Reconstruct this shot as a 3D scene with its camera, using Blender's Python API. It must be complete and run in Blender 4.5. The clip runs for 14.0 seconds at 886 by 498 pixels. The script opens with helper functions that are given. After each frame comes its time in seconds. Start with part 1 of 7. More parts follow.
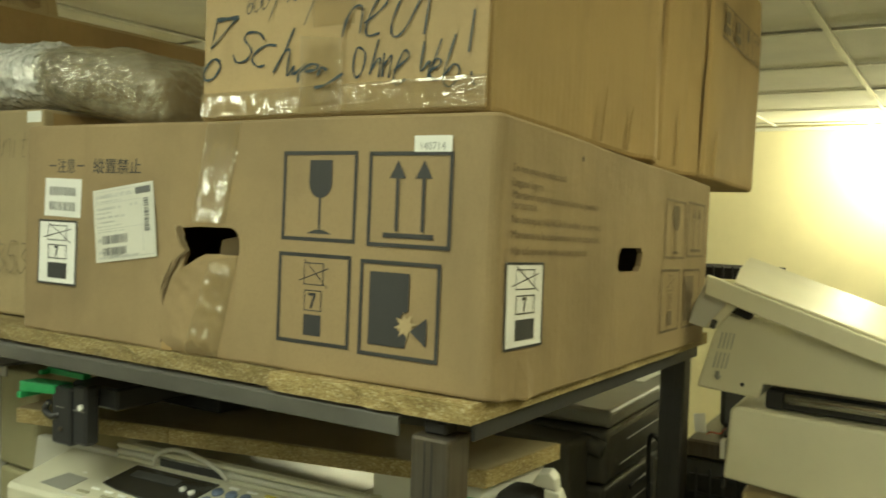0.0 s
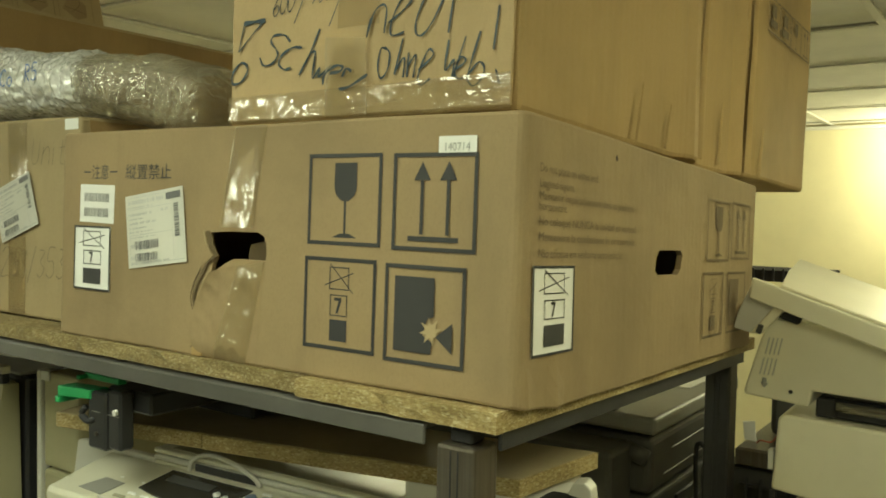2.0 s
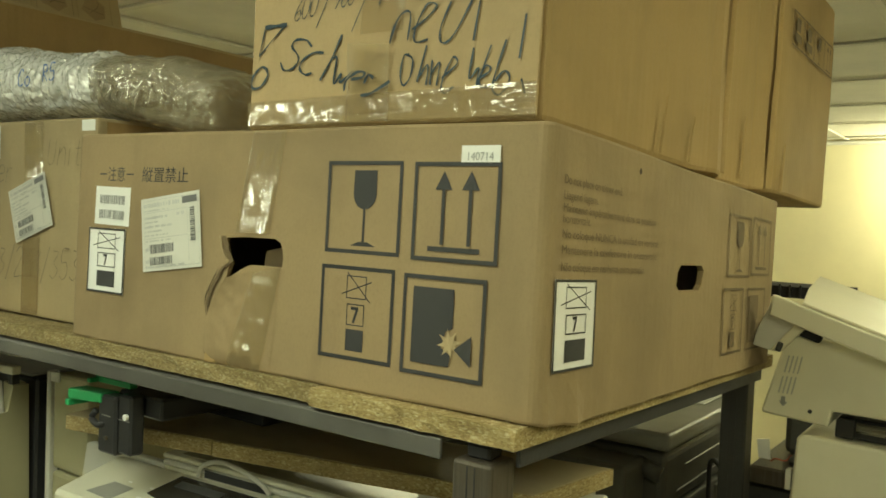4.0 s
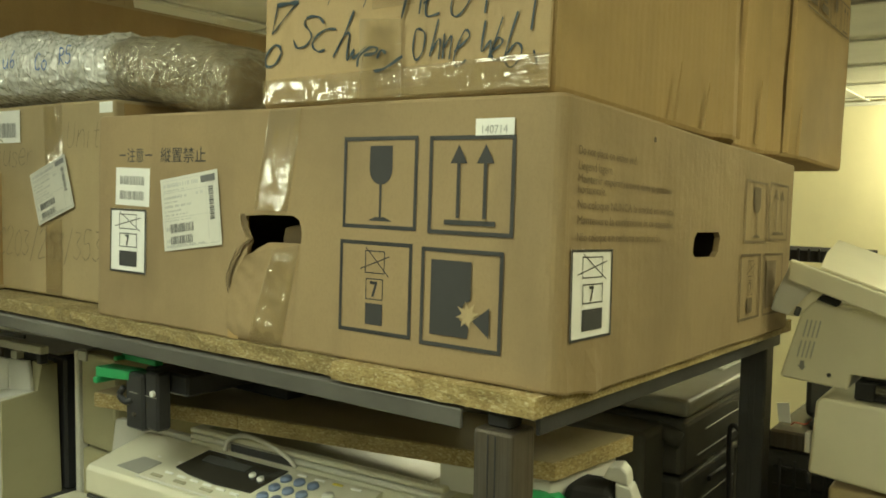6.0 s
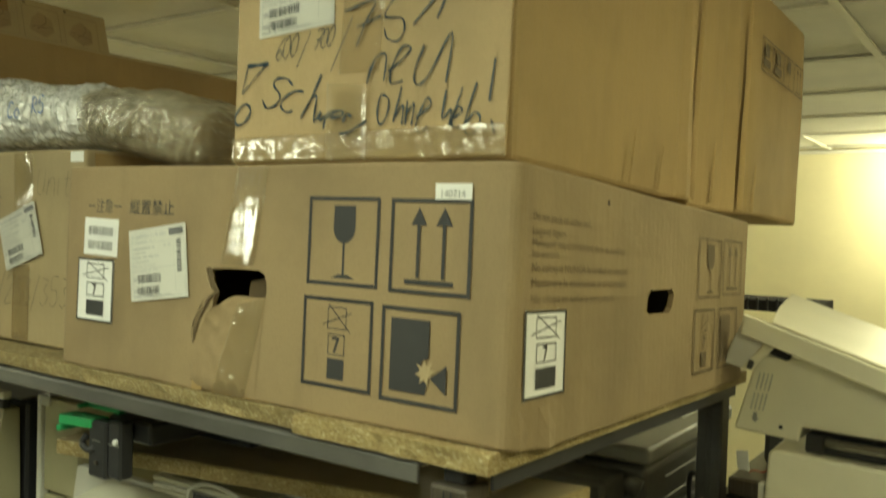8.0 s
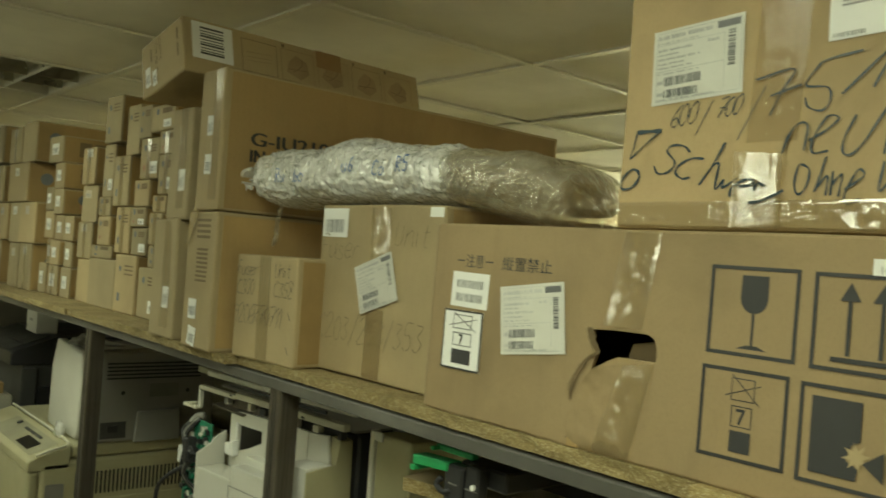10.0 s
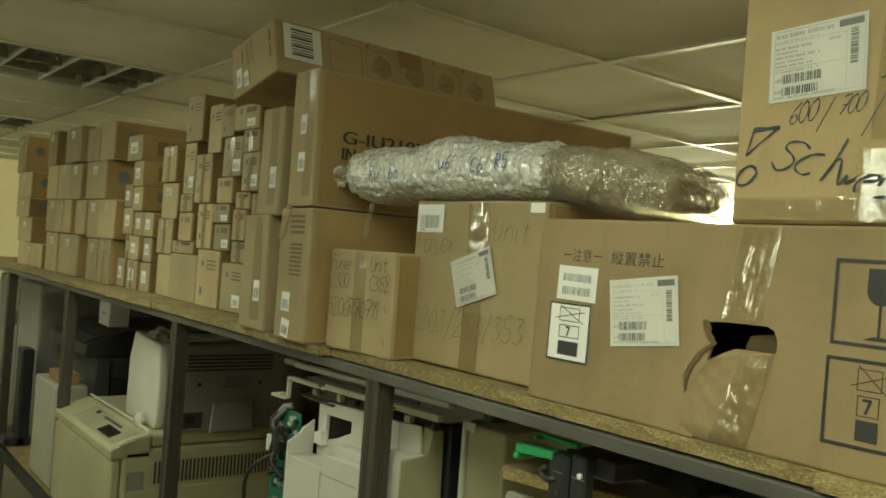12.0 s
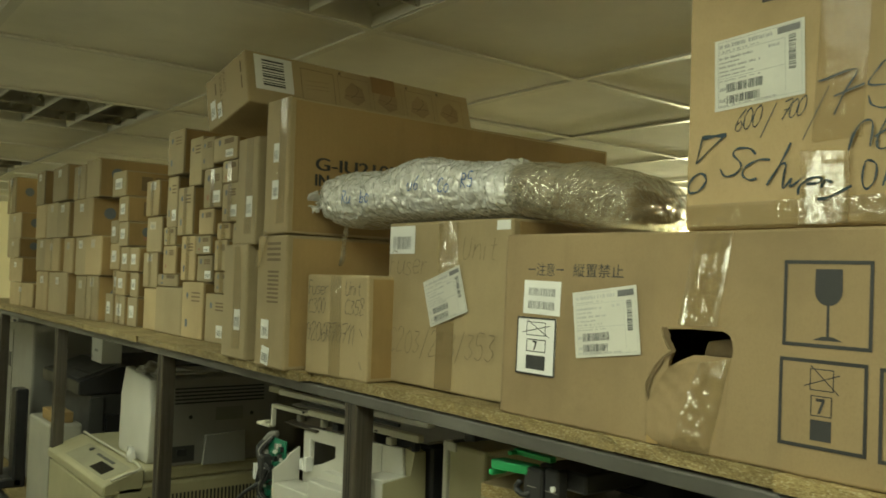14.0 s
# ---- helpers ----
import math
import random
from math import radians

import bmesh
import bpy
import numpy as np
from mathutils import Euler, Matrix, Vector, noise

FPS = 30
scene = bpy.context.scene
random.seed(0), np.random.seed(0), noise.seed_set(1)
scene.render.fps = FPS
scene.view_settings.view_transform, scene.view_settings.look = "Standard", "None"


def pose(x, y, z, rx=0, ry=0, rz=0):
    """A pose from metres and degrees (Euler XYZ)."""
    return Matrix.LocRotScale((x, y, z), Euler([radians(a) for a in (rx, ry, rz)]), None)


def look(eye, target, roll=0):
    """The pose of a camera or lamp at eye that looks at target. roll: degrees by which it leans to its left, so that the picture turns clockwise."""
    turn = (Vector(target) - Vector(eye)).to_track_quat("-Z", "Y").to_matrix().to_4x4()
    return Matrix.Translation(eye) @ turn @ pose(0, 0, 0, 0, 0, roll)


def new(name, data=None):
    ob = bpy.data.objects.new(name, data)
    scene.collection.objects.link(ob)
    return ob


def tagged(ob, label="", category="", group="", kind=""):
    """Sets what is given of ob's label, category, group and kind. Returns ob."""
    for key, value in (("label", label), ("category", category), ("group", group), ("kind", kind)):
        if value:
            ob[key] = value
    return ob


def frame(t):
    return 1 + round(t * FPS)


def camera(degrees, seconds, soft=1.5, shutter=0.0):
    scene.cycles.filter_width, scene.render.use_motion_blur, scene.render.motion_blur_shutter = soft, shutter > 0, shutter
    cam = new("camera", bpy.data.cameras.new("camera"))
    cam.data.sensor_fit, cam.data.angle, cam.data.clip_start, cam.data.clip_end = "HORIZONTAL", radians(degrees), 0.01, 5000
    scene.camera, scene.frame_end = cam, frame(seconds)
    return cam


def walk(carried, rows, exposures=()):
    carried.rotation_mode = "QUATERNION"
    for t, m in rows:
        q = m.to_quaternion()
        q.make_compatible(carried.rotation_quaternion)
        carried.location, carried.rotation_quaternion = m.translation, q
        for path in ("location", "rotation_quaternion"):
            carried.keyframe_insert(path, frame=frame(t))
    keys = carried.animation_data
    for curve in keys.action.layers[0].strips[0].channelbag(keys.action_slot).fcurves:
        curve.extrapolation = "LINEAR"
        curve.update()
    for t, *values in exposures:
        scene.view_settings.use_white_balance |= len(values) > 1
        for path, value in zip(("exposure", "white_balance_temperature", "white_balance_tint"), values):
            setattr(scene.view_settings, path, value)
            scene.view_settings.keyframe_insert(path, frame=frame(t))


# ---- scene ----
cam = camera(55.3, 14.0, soft=1.7, shutter=0.5)
PATH = [
    (0, (0.331, -0.578, 1.573), (-0.715, 1.124, 1.478), 1.6),
    (0.5, (0.317, -0.576, 1.574), (-0.808, 1.074, 1.468), 1.8),
    (1, (0.341, -0.566, 1.574), (-0.769, 1.097, 1.539), 0.6),
    (1.5, (0.344, -0.551, 1.572), (-0.767, 1.111, 1.517), 0.4),
    (2, (0.338, -0.551, 1.572), (-0.808, 1.086, 1.484), 1.1),
    (2.5, (0.321, -0.543, 1.57), (-0.811, 1.102, 1.448), 1.8),
    (3, (0.317, -0.541, 1.577), (-0.826, 1.097, 1.473), 1.6),
    (3.2, (0.325, -0.541, 1.574), (-0.832, 1.089, 1.508), 1.9),
    (5.3, (0.32, -0.558, 1.581), (-0.842, 1.066, 1.48), 2.3),
    (5.5, (0.323, -0.558, 1.584), (-0.848, 1.06, 1.477), 1.6),
    (6, (0.328, -0.552, 1.576), (-0.865, 1.046, 1.436), 0.9),
    (6.5, (0.333, -0.552, 1.574), (-0.845, 1.057, 1.415), 0.9),
    (7, (0.342, -0.552, 1.575), (-0.819, 1.069, 1.428), 0.7),
    (7.5, (0.345, -0.552, 1.574), (-0.8, 1.08, 1.423), 1.2),
    (8, (0.351, -0.565, 1.597), (-0.795, 1.073, 1.545), 1.7),
    (8.5, (0.333, -0.594, 1.619), (-0.874, 0.999, 1.668), 2.5),
    (9, (0.287, -0.622, 1.613), (-1.073, 0.844, 1.621), 3.3),
    (9.2, (0.272, -0.632, 1.611), (-1.138, 0.787, 1.609), 3.4),
    (11.3, (0.204, -0.771, 1.601), (-1.364, 0.469, 1.664), 4.5),
    (11.5, (0.204, -0.773, 1.597), (-1.365, 0.466, 1.655), 4.5),
    (12, (0.2, -0.778, 1.597), (-1.382, 0.447, 1.612), 4.2),
    (12.5, (0.21, -0.781, 1.599), (-1.352, 0.468, 1.643), 3.9),
    (13, (0.222, -0.774, 1.599), (-1.322, 0.495, 1.673), 3.7),
    (13.5, (0.225, -0.761, 1.599), (-1.358, 0.46, 1.666), 2.7),
    (14, (0.237, -0.749, 1.593), (-1.345, 0.473, 1.665), 1.8),
]
walk(cam, [(t, look(eye, target, roll)) for t, eye, target, roll in PATH],
     exposures=[(0.0, -0.22), (7.5, -0.22), (9.2, -0.32), (11.3, -0.42), (14.0, -0.42)])

# ---------------------------------------------------------------- light
world = bpy.data.worlds.new("world")
scene.world = world
world.use_nodes = True
world.node_tree.nodes["Background"].inputs[0].default_value = (0.9, 0.88, 0.75, 1)
world.node_tree.nodes["Background"].inputs[1].default_value = 0.02
LAMP = (0.915, 1.0, 0.745)
WARM = (0.98, 0.97, 0.60)
AISLE_POWER, SIDE_POWER, FAR_POWER, WALL_POWER = 10.6, 8.0, 1.6, 84.0
MAIN_POWER, RIGHT_POWER, BACK_POWER = 1.8, 8.0, 390.0


# ---------------------------------------------------------------- materials
def nodes_of(name):
    m = bpy.data.materials.new(name)
    m.use_nodes = True
    return m, m.node_tree, m.node_tree.nodes["Principled BSDF"]


def node(nt, kind, **values):
    n = nt.nodes.new(kind)
    for k, v in values.items():
        if k in n.inputs:
            n.inputs[k].default_value = v
    return n


def noise_at(nt, co, scale, detail=4.0, rough=0.6):
    n = node(nt, "ShaderNodeTexNoise", Scale=scale, Detail=detail, Roughness=rough)
    nt.links.new(co, n.inputs["Vector"])
    return n.outputs["Fac"]


def ramp(nt, fac, stops):
    r = nt.nodes.new("ShaderNodeValToRGB")
    e = r.color_ramp.elements
    e[0].position, e[0].color = stops[0][0], (*stops[0][1], 1)
    e[1].position, e[1].color = stops[-1][0], (*stops[-1][1], 1)
    for p, c in stops[1:-1]:
        k = e.new(p)
        k.color = (*c, 1)
    nt.links.new(fac, r.inputs["Fac"])
    return r.outputs["Color"]


def mix(nt, a, b, fac, mode="MIX"):
    m = nt.nodes.new("ShaderNodeMix")
    m.data_type, m.blend_type = "RGBA", mode
    for sock, v in ((m.inputs[0], fac), (m.inputs[6], a), (m.inputs[7], b)):
        if isinstance(v, bpy.types.NodeSocket):
            nt.links.new(v, sock)
        elif isinstance(v, tuple):
            sock.default_value = (*v, 1)
        else:
            sock.default_value = v
    return m.outputs[2]


def bump(nt, bsdf, height, strength, distance):
    b = node(nt, "ShaderNodeBump", Strength=strength, Distance=distance)
    nt.links.new(height, b.inputs["Height"])
    nt.links.new(b.outputs["Normal"], bsdf.inputs["Normal"])
    nt.links.new(b.outputs["Normal"], bsdf.inputs["Coat Normal"])


def coords(nt):
    """Object coordinates, shifted by a random amount for every object."""
    tc = nt.nodes.new("ShaderNodeTexCoord")
    info = nt.nodes.new("ShaderNodeObjectInfo")
    mul = nt.nodes.new("ShaderNodeMath")
    mul.operation = "MULTIPLY"
    mul.inputs[1].default_value = 37.0
    nt.links.new(info.outputs["Random"], mul.inputs[0])
    add = nt.nodes.new("ShaderNodeVectorMath")
    add.operation = "ADD"
    nt.links.new(tc.outputs["Object"], add.inputs[0])
    nt.links.new(mul.outputs[0], add.inputs[1])
    return add.outputs[0], info.outputs["Random"]


def stretched(nt, co, s):
    m = nt.nodes.new("ShaderNodeMapping")
    m.inputs["Scale"].default_value = s
    nt.links.new(co, m.inputs["Vector"])
    return m.outputs[0]


def cardboard(name, base, dark=0.72, stain=0.5, flute=0.10, vary=True):
    """Kraft board: fibre grain, faint flutes, rubbed stains and small scuffs."""
    m, nt, b = nodes_of(name)
    co, rnd = coords(nt)
    if not vary:
        co = nt.nodes.new("ShaderNodeTexCoord").outputs["Object"]
    dk = tuple(c * dark for c in base)
    lt = tuple(min(1, c * 1.10) for c in base)
    big = ramp(nt, noise_at(nt, co, 3.2, 5), [(0.30, dk), (0.52, base), (0.8, lt)])
    fibre = noise_at(nt, stretched(nt, co, (420, 420, 260)), 1.0, 3)
    c1 = mix(nt, big, tuple(c * 0.78 for c in base), ramp(nt, fibre, [(0.45, (0, 0, 0)), (0.75, (0.3, 0.3, 0.3))]))
    streak = noise_at(nt, stretched(nt, co, (14, 14, 4.0)), 1.0, 5)
    c2 = mix(nt, c1, tuple(c * 0.70 for c in base), ramp(nt, streak, [(0.52, (0, 0, 0)), (0.78, (stain, stain, stain))]))
    tone = node(nt, "ShaderNodeHueSaturation")
    mr = node(nt, "ShaderNodeMapRange")
    mr.inputs["To Min"].default_value, mr.inputs["To Max"].default_value = 0.86, 1.10
    nt.links.new(rnd, mr.inputs["Value"])
    if vary:
        nt.links.new(mr.outputs[0], tone.inputs["Value"])
    nt.links.new(c2, tone.inputs["Color"])
    nt.links.new(tone.outputs[0], b.inputs["Base Color"])
    b.inputs["Roughness"].default_value = 0.72
    b.inputs["Specular IOR Level"].default_value = 0.3
    wave = node(nt, "ShaderNodeTexWave", Scale=48.0, Distortion=0.6, Detail=1.0)
    wave.bands_direction = "DIAGONAL"
    nt.links.new(stretched(nt, co, (1, 1, 0.02)), wave.inputs["Vector"])
    hsum = nt.nodes.new("ShaderNodeMath")
    hsum.operation = "MULTIPLY_ADD"
    hsum.inputs[1].default_value = flute
    nt.links.new(wave.outputs["Fac"], hsum.inputs[0])
    nt.links.new(noise_at(nt, co, 22, 6), hsum.inputs[2])
    bump(nt, b, hsum.outputs[0], 0.35, 0.004)
    return m


def plain(name, base, rough=0.5, metal=0.0, grain=60.0, amount=0.18, relief=0.08, spec=0.4):
    """A surface with dirt at two scales and a fine relief."""
    m, nt, b = nodes_of(name)
    co, rnd = coords(nt)
    lo = tuple(c * (1 - amount) for c in base)
    hi = tuple(min(1, c * (1 + amount * 0.5)) for c in base)
    c1 = ramp(nt, noise_at(nt, co, 4.0, 5), [(0.3, lo), (0.7, hi)])
    c2 = mix(nt, c1, tuple(c * 0.6 for c in base), ramp(nt, noise_at(nt, co, grain, 5), [(0.58, (0, 0, 0)), (0.8, (amount, amount, amount))]))
    nt.links.new(c2, b.inputs["Base Color"])
    rr = node(nt, "ShaderNodeMapRange")
    rr.inputs["To Min"].default_value, rr.inputs["To Max"].default_value = max(0.02, rough - 0.12), min(1, rough + 0.15)
    nt.links.new(noise_at(nt, co, 14, 4), rr.inputs["Value"])
    nt.links.new(rr.outputs[0], b.inputs["Roughness"])
    b.inputs["Metallic"].default_value = metal
    b.inputs["Specular IOR Level"].default_value = spec
    bump(nt, b, noise_at(nt, co, grain * 3, 3), relief, 0.002)
    return m


def brushed_steel(name, base):
    """Raw steel: drawn streaks along its height, rust-brown dirt and a dull sheen."""
    m, nt, b = nodes_of(name)
    co, rnd = coords(nt)
    streak = ramp(nt, noise_at(nt, stretched(nt, co, (240, 240, 5)), 1.0, 4, 0.7), [(0.3, tuple(c * 0.7 for c in base)), (0.5, base), (0.75, tuple(c * 1.35 for c in base))])
    rust = ramp(nt, noise_at(nt, co, 9, 6, 0.7), [(0.5, (0, 0, 0)), (0.72, (0.55, 0.55, 0.55))])
    nt.links.new(mix(nt, streak, (0.10, 0.075, 0.045), rust), b.inputs["Base Color"])
    b.inputs["Metallic"].default_value = 0.55
    b.inputs["Roughness"].default_value = 0.40
    bump(nt, b, noise_at(nt, stretched(nt, co, (400, 400, 12)), 1.0, 3), 0.12, 0.002)
    return m


def chipboard(name, dirty):
    """Pressed wood flakes: small pale slivers in a tan ground, with broad grime."""
    m, nt, b = nodes_of(name)
    co, rnd = coords(nt)
    v = node(nt, "ShaderNodeTexVoronoi", Scale=1.0)
    wob = mix(nt, stretched(nt, co, (330, 330, 760)), node(nt, "ShaderNodeTexNoise", Scale=90.0, Detail=2.0).outputs["Color"], 0.9, "ADD")
    nt.links.new(wob, v.inputs["Vector"])
    flakes = ramp(nt, v.outputs["Color"], [(0.05, (0.33, 0.235, 0.095)), (0.40, (0.45, 0.34, 0.145)), (0.70, (0.54, 0.425, 0.20)), (0.95, (0.76, 0.66, 0.42))])
    fine = ramp(nt, noise_at(nt, stretched(nt, co, (900, 900, 1500)), 1.0, 3), [(0.34, (0.72, 0.70, 0.66)), (0.55, (1, 1, 1))])
    grime = ramp(nt, noise_at(nt, co, 11, 6, 0.7), [(0.35, (dirty * 0.62, dirty * 0.60, dirty * 0.52)), (0.65, (dirty, dirty, dirty * 0.97))])
    nt.links.new(mix(nt, mix(nt, flakes, fine, 1.0, "MULTIPLY"), grime, 1.0, "MULTIPLY"), b.inputs["Base Color"])
    b.inputs["Roughness"].default_value = 0.85
    bump(nt, b, v.outputs["Distance"], 0.45, 0.0012)
    return m


def clear_tape(name, tint, alpha, wrinkle=0.6, gloss=1.0, index=1.9):
    """Packing tape: thin glossy film over the board, crinkled along its length."""
    m, nt, b = nodes_of(name)
    co, rnd = coords(nt)
    b.inputs["Base Color"].default_value = (*tint, 1)
    b.inputs["Roughness"].default_value = 0.14
    b.inputs["Specular IOR Level"].default_value = gloss
    b.inputs["Alpha"].default_value = alpha
    b.inputs["Coat Weight"].default_value = gloss
    b.inputs["Coat Roughness"].default_value = 0.06
    b.inputs["Coat IOR"].default_value = index
    h = node(nt, "ShaderNodeMath")
    h.operation = "ADD"
    nt.links.new(noise_at(nt, stretched(nt, co, (230, 230, 40)), 1.0, 3), h.inputs[0])
    nt.links.new(noise_at(nt, stretched(nt, co, (110, 110, 70)), 1.0, 2), h.inputs[1])
    bump(nt, b, h.outputs[0], wrinkle, 0.0009)
    return m


def film(name, dull, bright, alpha, cells, crinkle=0.006):
    """Crinkled packing film: thin, glossy, partly see-through."""
    m, nt, b = nodes_of(name)
    co, rnd = coords(nt)
    c = ramp(nt, noise_at(nt, co, 30, 6, 0.7), [(0.38, dull), (0.62, bright)])
    nt.links.new(c, b.inputs["Base Color"])
    b.inputs["Roughness"].default_value = 0.10
    b.inputs["Specular IOR Level"].default_value = 1.0
    b.inputs["Alpha"].default_value = alpha
    b.inputs["Coat Weight"].default_value = 1.0
    b.inputs["Coat Roughness"].default_value = 0.04
    b.inputs["Coat IOR"].default_value = 2.3
    h = node(nt, "ShaderNodeMath")
    h.operation = "ADD"
    nt.links.new(noise_at(nt, co, cells, 1.0), h.inputs[0])
    nt.links.new(noise_at(nt, stretched(nt, co, (110, 40, 40)), 1.0, 1.0), h.inputs[1])
    bump(nt, b, h.outputs[0], 0.8, crinkle)
    return m


def glowing(name, colour, strength):
    m, nt, b = nodes_of(name)
    b.inputs["Base Color"].default_value = (0.8, 0.8, 0.8, 1)
    b.inputs["Emission Color"].default_value = (*colour, 1)
    b.inputs["Emission Strength"].default_value = strength
    return m


KRAFT = cardboard("kraft_board", (0.40, 0.295, 0.155))
KRAFT_BIG = cardboard("kraft_board_large_box", (0.305, 0.222, 0.118), dark=0.68, stain=0.65, flute=0.04, vary=False)
KRAFT_SIDE = cardboard("kraft_board_warm", (0.40, 0.275, 0.12))
KRAFT_PALE = cardboard("kraft_board_pale", (0.43, 0.335, 0.185), dark=0.8, stain=0.35)
# brown board; also the shaded copy of kraft on carton sides
KRAFT_BROWN = cardboard("kraft_board_brown", (0.35, 0.235, 0.098))
KRAFT_TONER = cardboard("kraft_board_toner", (0.37, 0.30, 0.175), dark=0.8, stain=0.3)
CHIP = chipboard("chipboard", 0.92)
CHIP_OLD = chipboard("stained_chipboard", 0.70)
HARDBOARD = plain("hardboard", (0.16, 0.14, 0.09), 0.8, 0, 60, 0.2, 0.1)
BEAM_STEEL = plain("beam_steel", (0.150, 0.145, 0.128), 0.5, 0.35, 90, 0.35, 0.12)
STEEL = brushed_steel("raw_steel", (0.128, 0.112, 0.090))
STEEL_DARK = plain("dark_steel", (0.06, 0.06, 0.062), 0.5, 0.5, 90, 0.3, 0.12)
TAPE = clear_tape("brown_tape", (0.33, 0.225, 0.10), 0.62, 0.45)
TAPE_CLEAR = clear_tape("clear_tape", (0.44, 0.32, 0.16), 0.60, 0.45)
TAPE_TIGHT = clear_tape("tight_clear_tape", (0.36, 0.26, 0.12), 0.45, 0.22, 1.0, 2.4)
TAPE_DULL = clear_tape("rubbed_brown_tape", (0.40, 0.275, 0.12), 0.30, 0.35, 0.35, 1.6)
FILM = film("bubble_film", (0.80, 0.80, 0.74), (0.97, 0.97, 0.93), 0.70, 95.0)
FOAM = plain("packing_foam", (0.74, 0.73, 0.66), 0.8, 0, 60, 0.25, 0.2)
FILM_CLEAR = film("stretch_film", (0.36, 0.31, 0.20), (0.60, 0.55, 0.40), 0.50, 90.0, 0.007)
PAPER = plain("white_paper", (0.80, 0.80, 0.76), 0.6, 0, 120, 0.06, 0.02)
PAPER_TAN = plain("yellowed_label_paper", (0.52, 0.46, 0.33), 0.6, 0, 90, 0.2, 0.03)
PAPER_OLD = plain("taped_label_paper", (0.64, 0.63, 0.56), 0.35, 0, 90, 0.14, 0.03)
PRINT = plain("black_print", (0.045, 0.045, 0.045), 0.6, 0, 140, 0.25, 0.02)
TORN_AND_SHADED_PLY = plain("torn_ply_and_flap_shade", (0.17, 0.12, 0.06), 0.9, 0, 200, 0.4, 0.3)
OPENING_SHADE = plain("opening_shade", (0.07, 0.05, 0.03), 0.9, 0, 200, 0.4, 0.2)
PRINT_PALE = plain("worn_print", (0.175, 0.125, 0.068), 0.7, 0, 300, 0.35, 0.02)
PRINT_FADED = plain("faded_print", (0.19, 0.135, 0.07), 0.7, 0, 300, 0.35, 0.02)
PRINT_FAINT = plain("faint_print", (0.295, 0.215, 0.115), 0.7, 0, 300, 0.35, 0.02)
TAPE_BROWN = plain("brown_tape_patch", (0.25, 0.155, 0.065), 0.35, 0, 60, 0.2, 0.05)
PRINT_GREY = plain("grey_print", (0.36, 0.36, 0.35), 0.6, 0, 500, 0.4, 0.02)
PRINT_LIGHT = plain("light_grey_print", (0.52, 0.52, 0.50), 0.6, 0, 500, 0.4, 0.02)
PRINT_RED = plain("red_print", (0.40, 0.09, 0.06), 0.6, 0, 140, 0.2, 0.02)
MARKER = plain("blue_black_marker", (0.042, 0.066, 0.082), 0.4, 0, 250, 0.45, 0.02)
PEN_DARK = plain("grey_pen", (0.085, 0.075, 0.055), 0.6, 0, 250, 0.35, 0.02)
PRINT_SOFT = plain("dark_grey_print", (0.20, 0.20, 0.20), 0.6, 0, 500, 0.4, 0.02)
PEN = plain("faint_pen", (0.22, 0.17, 0.095), 0.6, 0, 250, 0.35, 0.02)
PEN_BLUE = plain("blue_marker", (0.05, 0.12, 0.34), 0.35, 0, 200, 0.3, 0.02)
DARK_SHELL = plain("charcoal_plastic", (0.082, 0.079, 0.066), 0.5, 0, 70, 0.25, 0.06)
CONSOLE = plain("dirty_console_plastic", (0.36, 0.34, 0.23), 0.5, 0, 90, 0.25, 0.06)
PLANK_FACE = plain("brown_board_face", (0.34, 0.275, 0.15), 0.7, 0, 40, 0.25, 0.08)
PRINT_DUSTY = plain("dusty_blue_print", (0.15, 0.17, 0.19), 0.7, 0, 140, 0.35, 0.02)
PRINT_ROSE = plain("dusty_red_print", (0.37, 0.20, 0.12), 0.7, 0, 140, 0.35, 0.02)
TILE = plain("ceiling_board", (0.86, 0.84, 0.75), 0.9, 0, 160, 0.10, 0.25, 0.2)
RAIL = plain("white_rail", (0.74, 0.72, 0.64), 0.45, 0, 60, 0.1, 0.03)
WALL_PAINT = plain("cream_paint", (0.80, 0.74, 0.50), 0.75, 0, 40, 0.06, 0.1, 0.25)
FLOOR_MAT = plain("grey_floor", (0.10, 0.097, 0.084), 0.55, 0, 50, 0.25, 0.1)
BEIGE = plain("beige_plastic", (0.60, 0.58, 0.46), 0.42, 0, 70, 0.10, 0.05)
FAX_BEIGE = plain("pale_fax_plastic", (0.62, 0.60, 0.47), 0.4, 0, 70, 0.08, 0.04)
CREAM = plain("cream_cover_plastic", (0.72, 0.68, 0.50), 0.42, 0, 70, 0.10, 0.05)
# yellowed covers; also stands in for shade on the stripped printer's side wall
BEIGE_DULL = plain("yellowed_plastic_and_wall_shade", (0.44, 0.41, 0.25), 0.45, 0, 70, 0.14, 0.05)
GREY = plain("grey_plastic", (0.27, 0.265, 0.235), 0.45, 0, 70, 0.12, 0.06)
PLATE = plain("grey_rating_plate", (0.19, 0.185, 0.16), 0.5, 0, 90, 0.3, 0.06)
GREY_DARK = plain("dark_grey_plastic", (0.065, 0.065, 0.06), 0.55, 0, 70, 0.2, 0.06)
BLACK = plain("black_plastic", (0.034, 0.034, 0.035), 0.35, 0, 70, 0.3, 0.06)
MATT_BLACK = plain("matt_black_plastic", (0.034, 0.033, 0.032), 0.85, 0, 70, 0.3, 0.06, 0.15)
VENT = plain("beige_grey_and_slot_shadow", (0.42, 0.41, 0.34), 0.5, 0, 70, 0.1, 0.04)
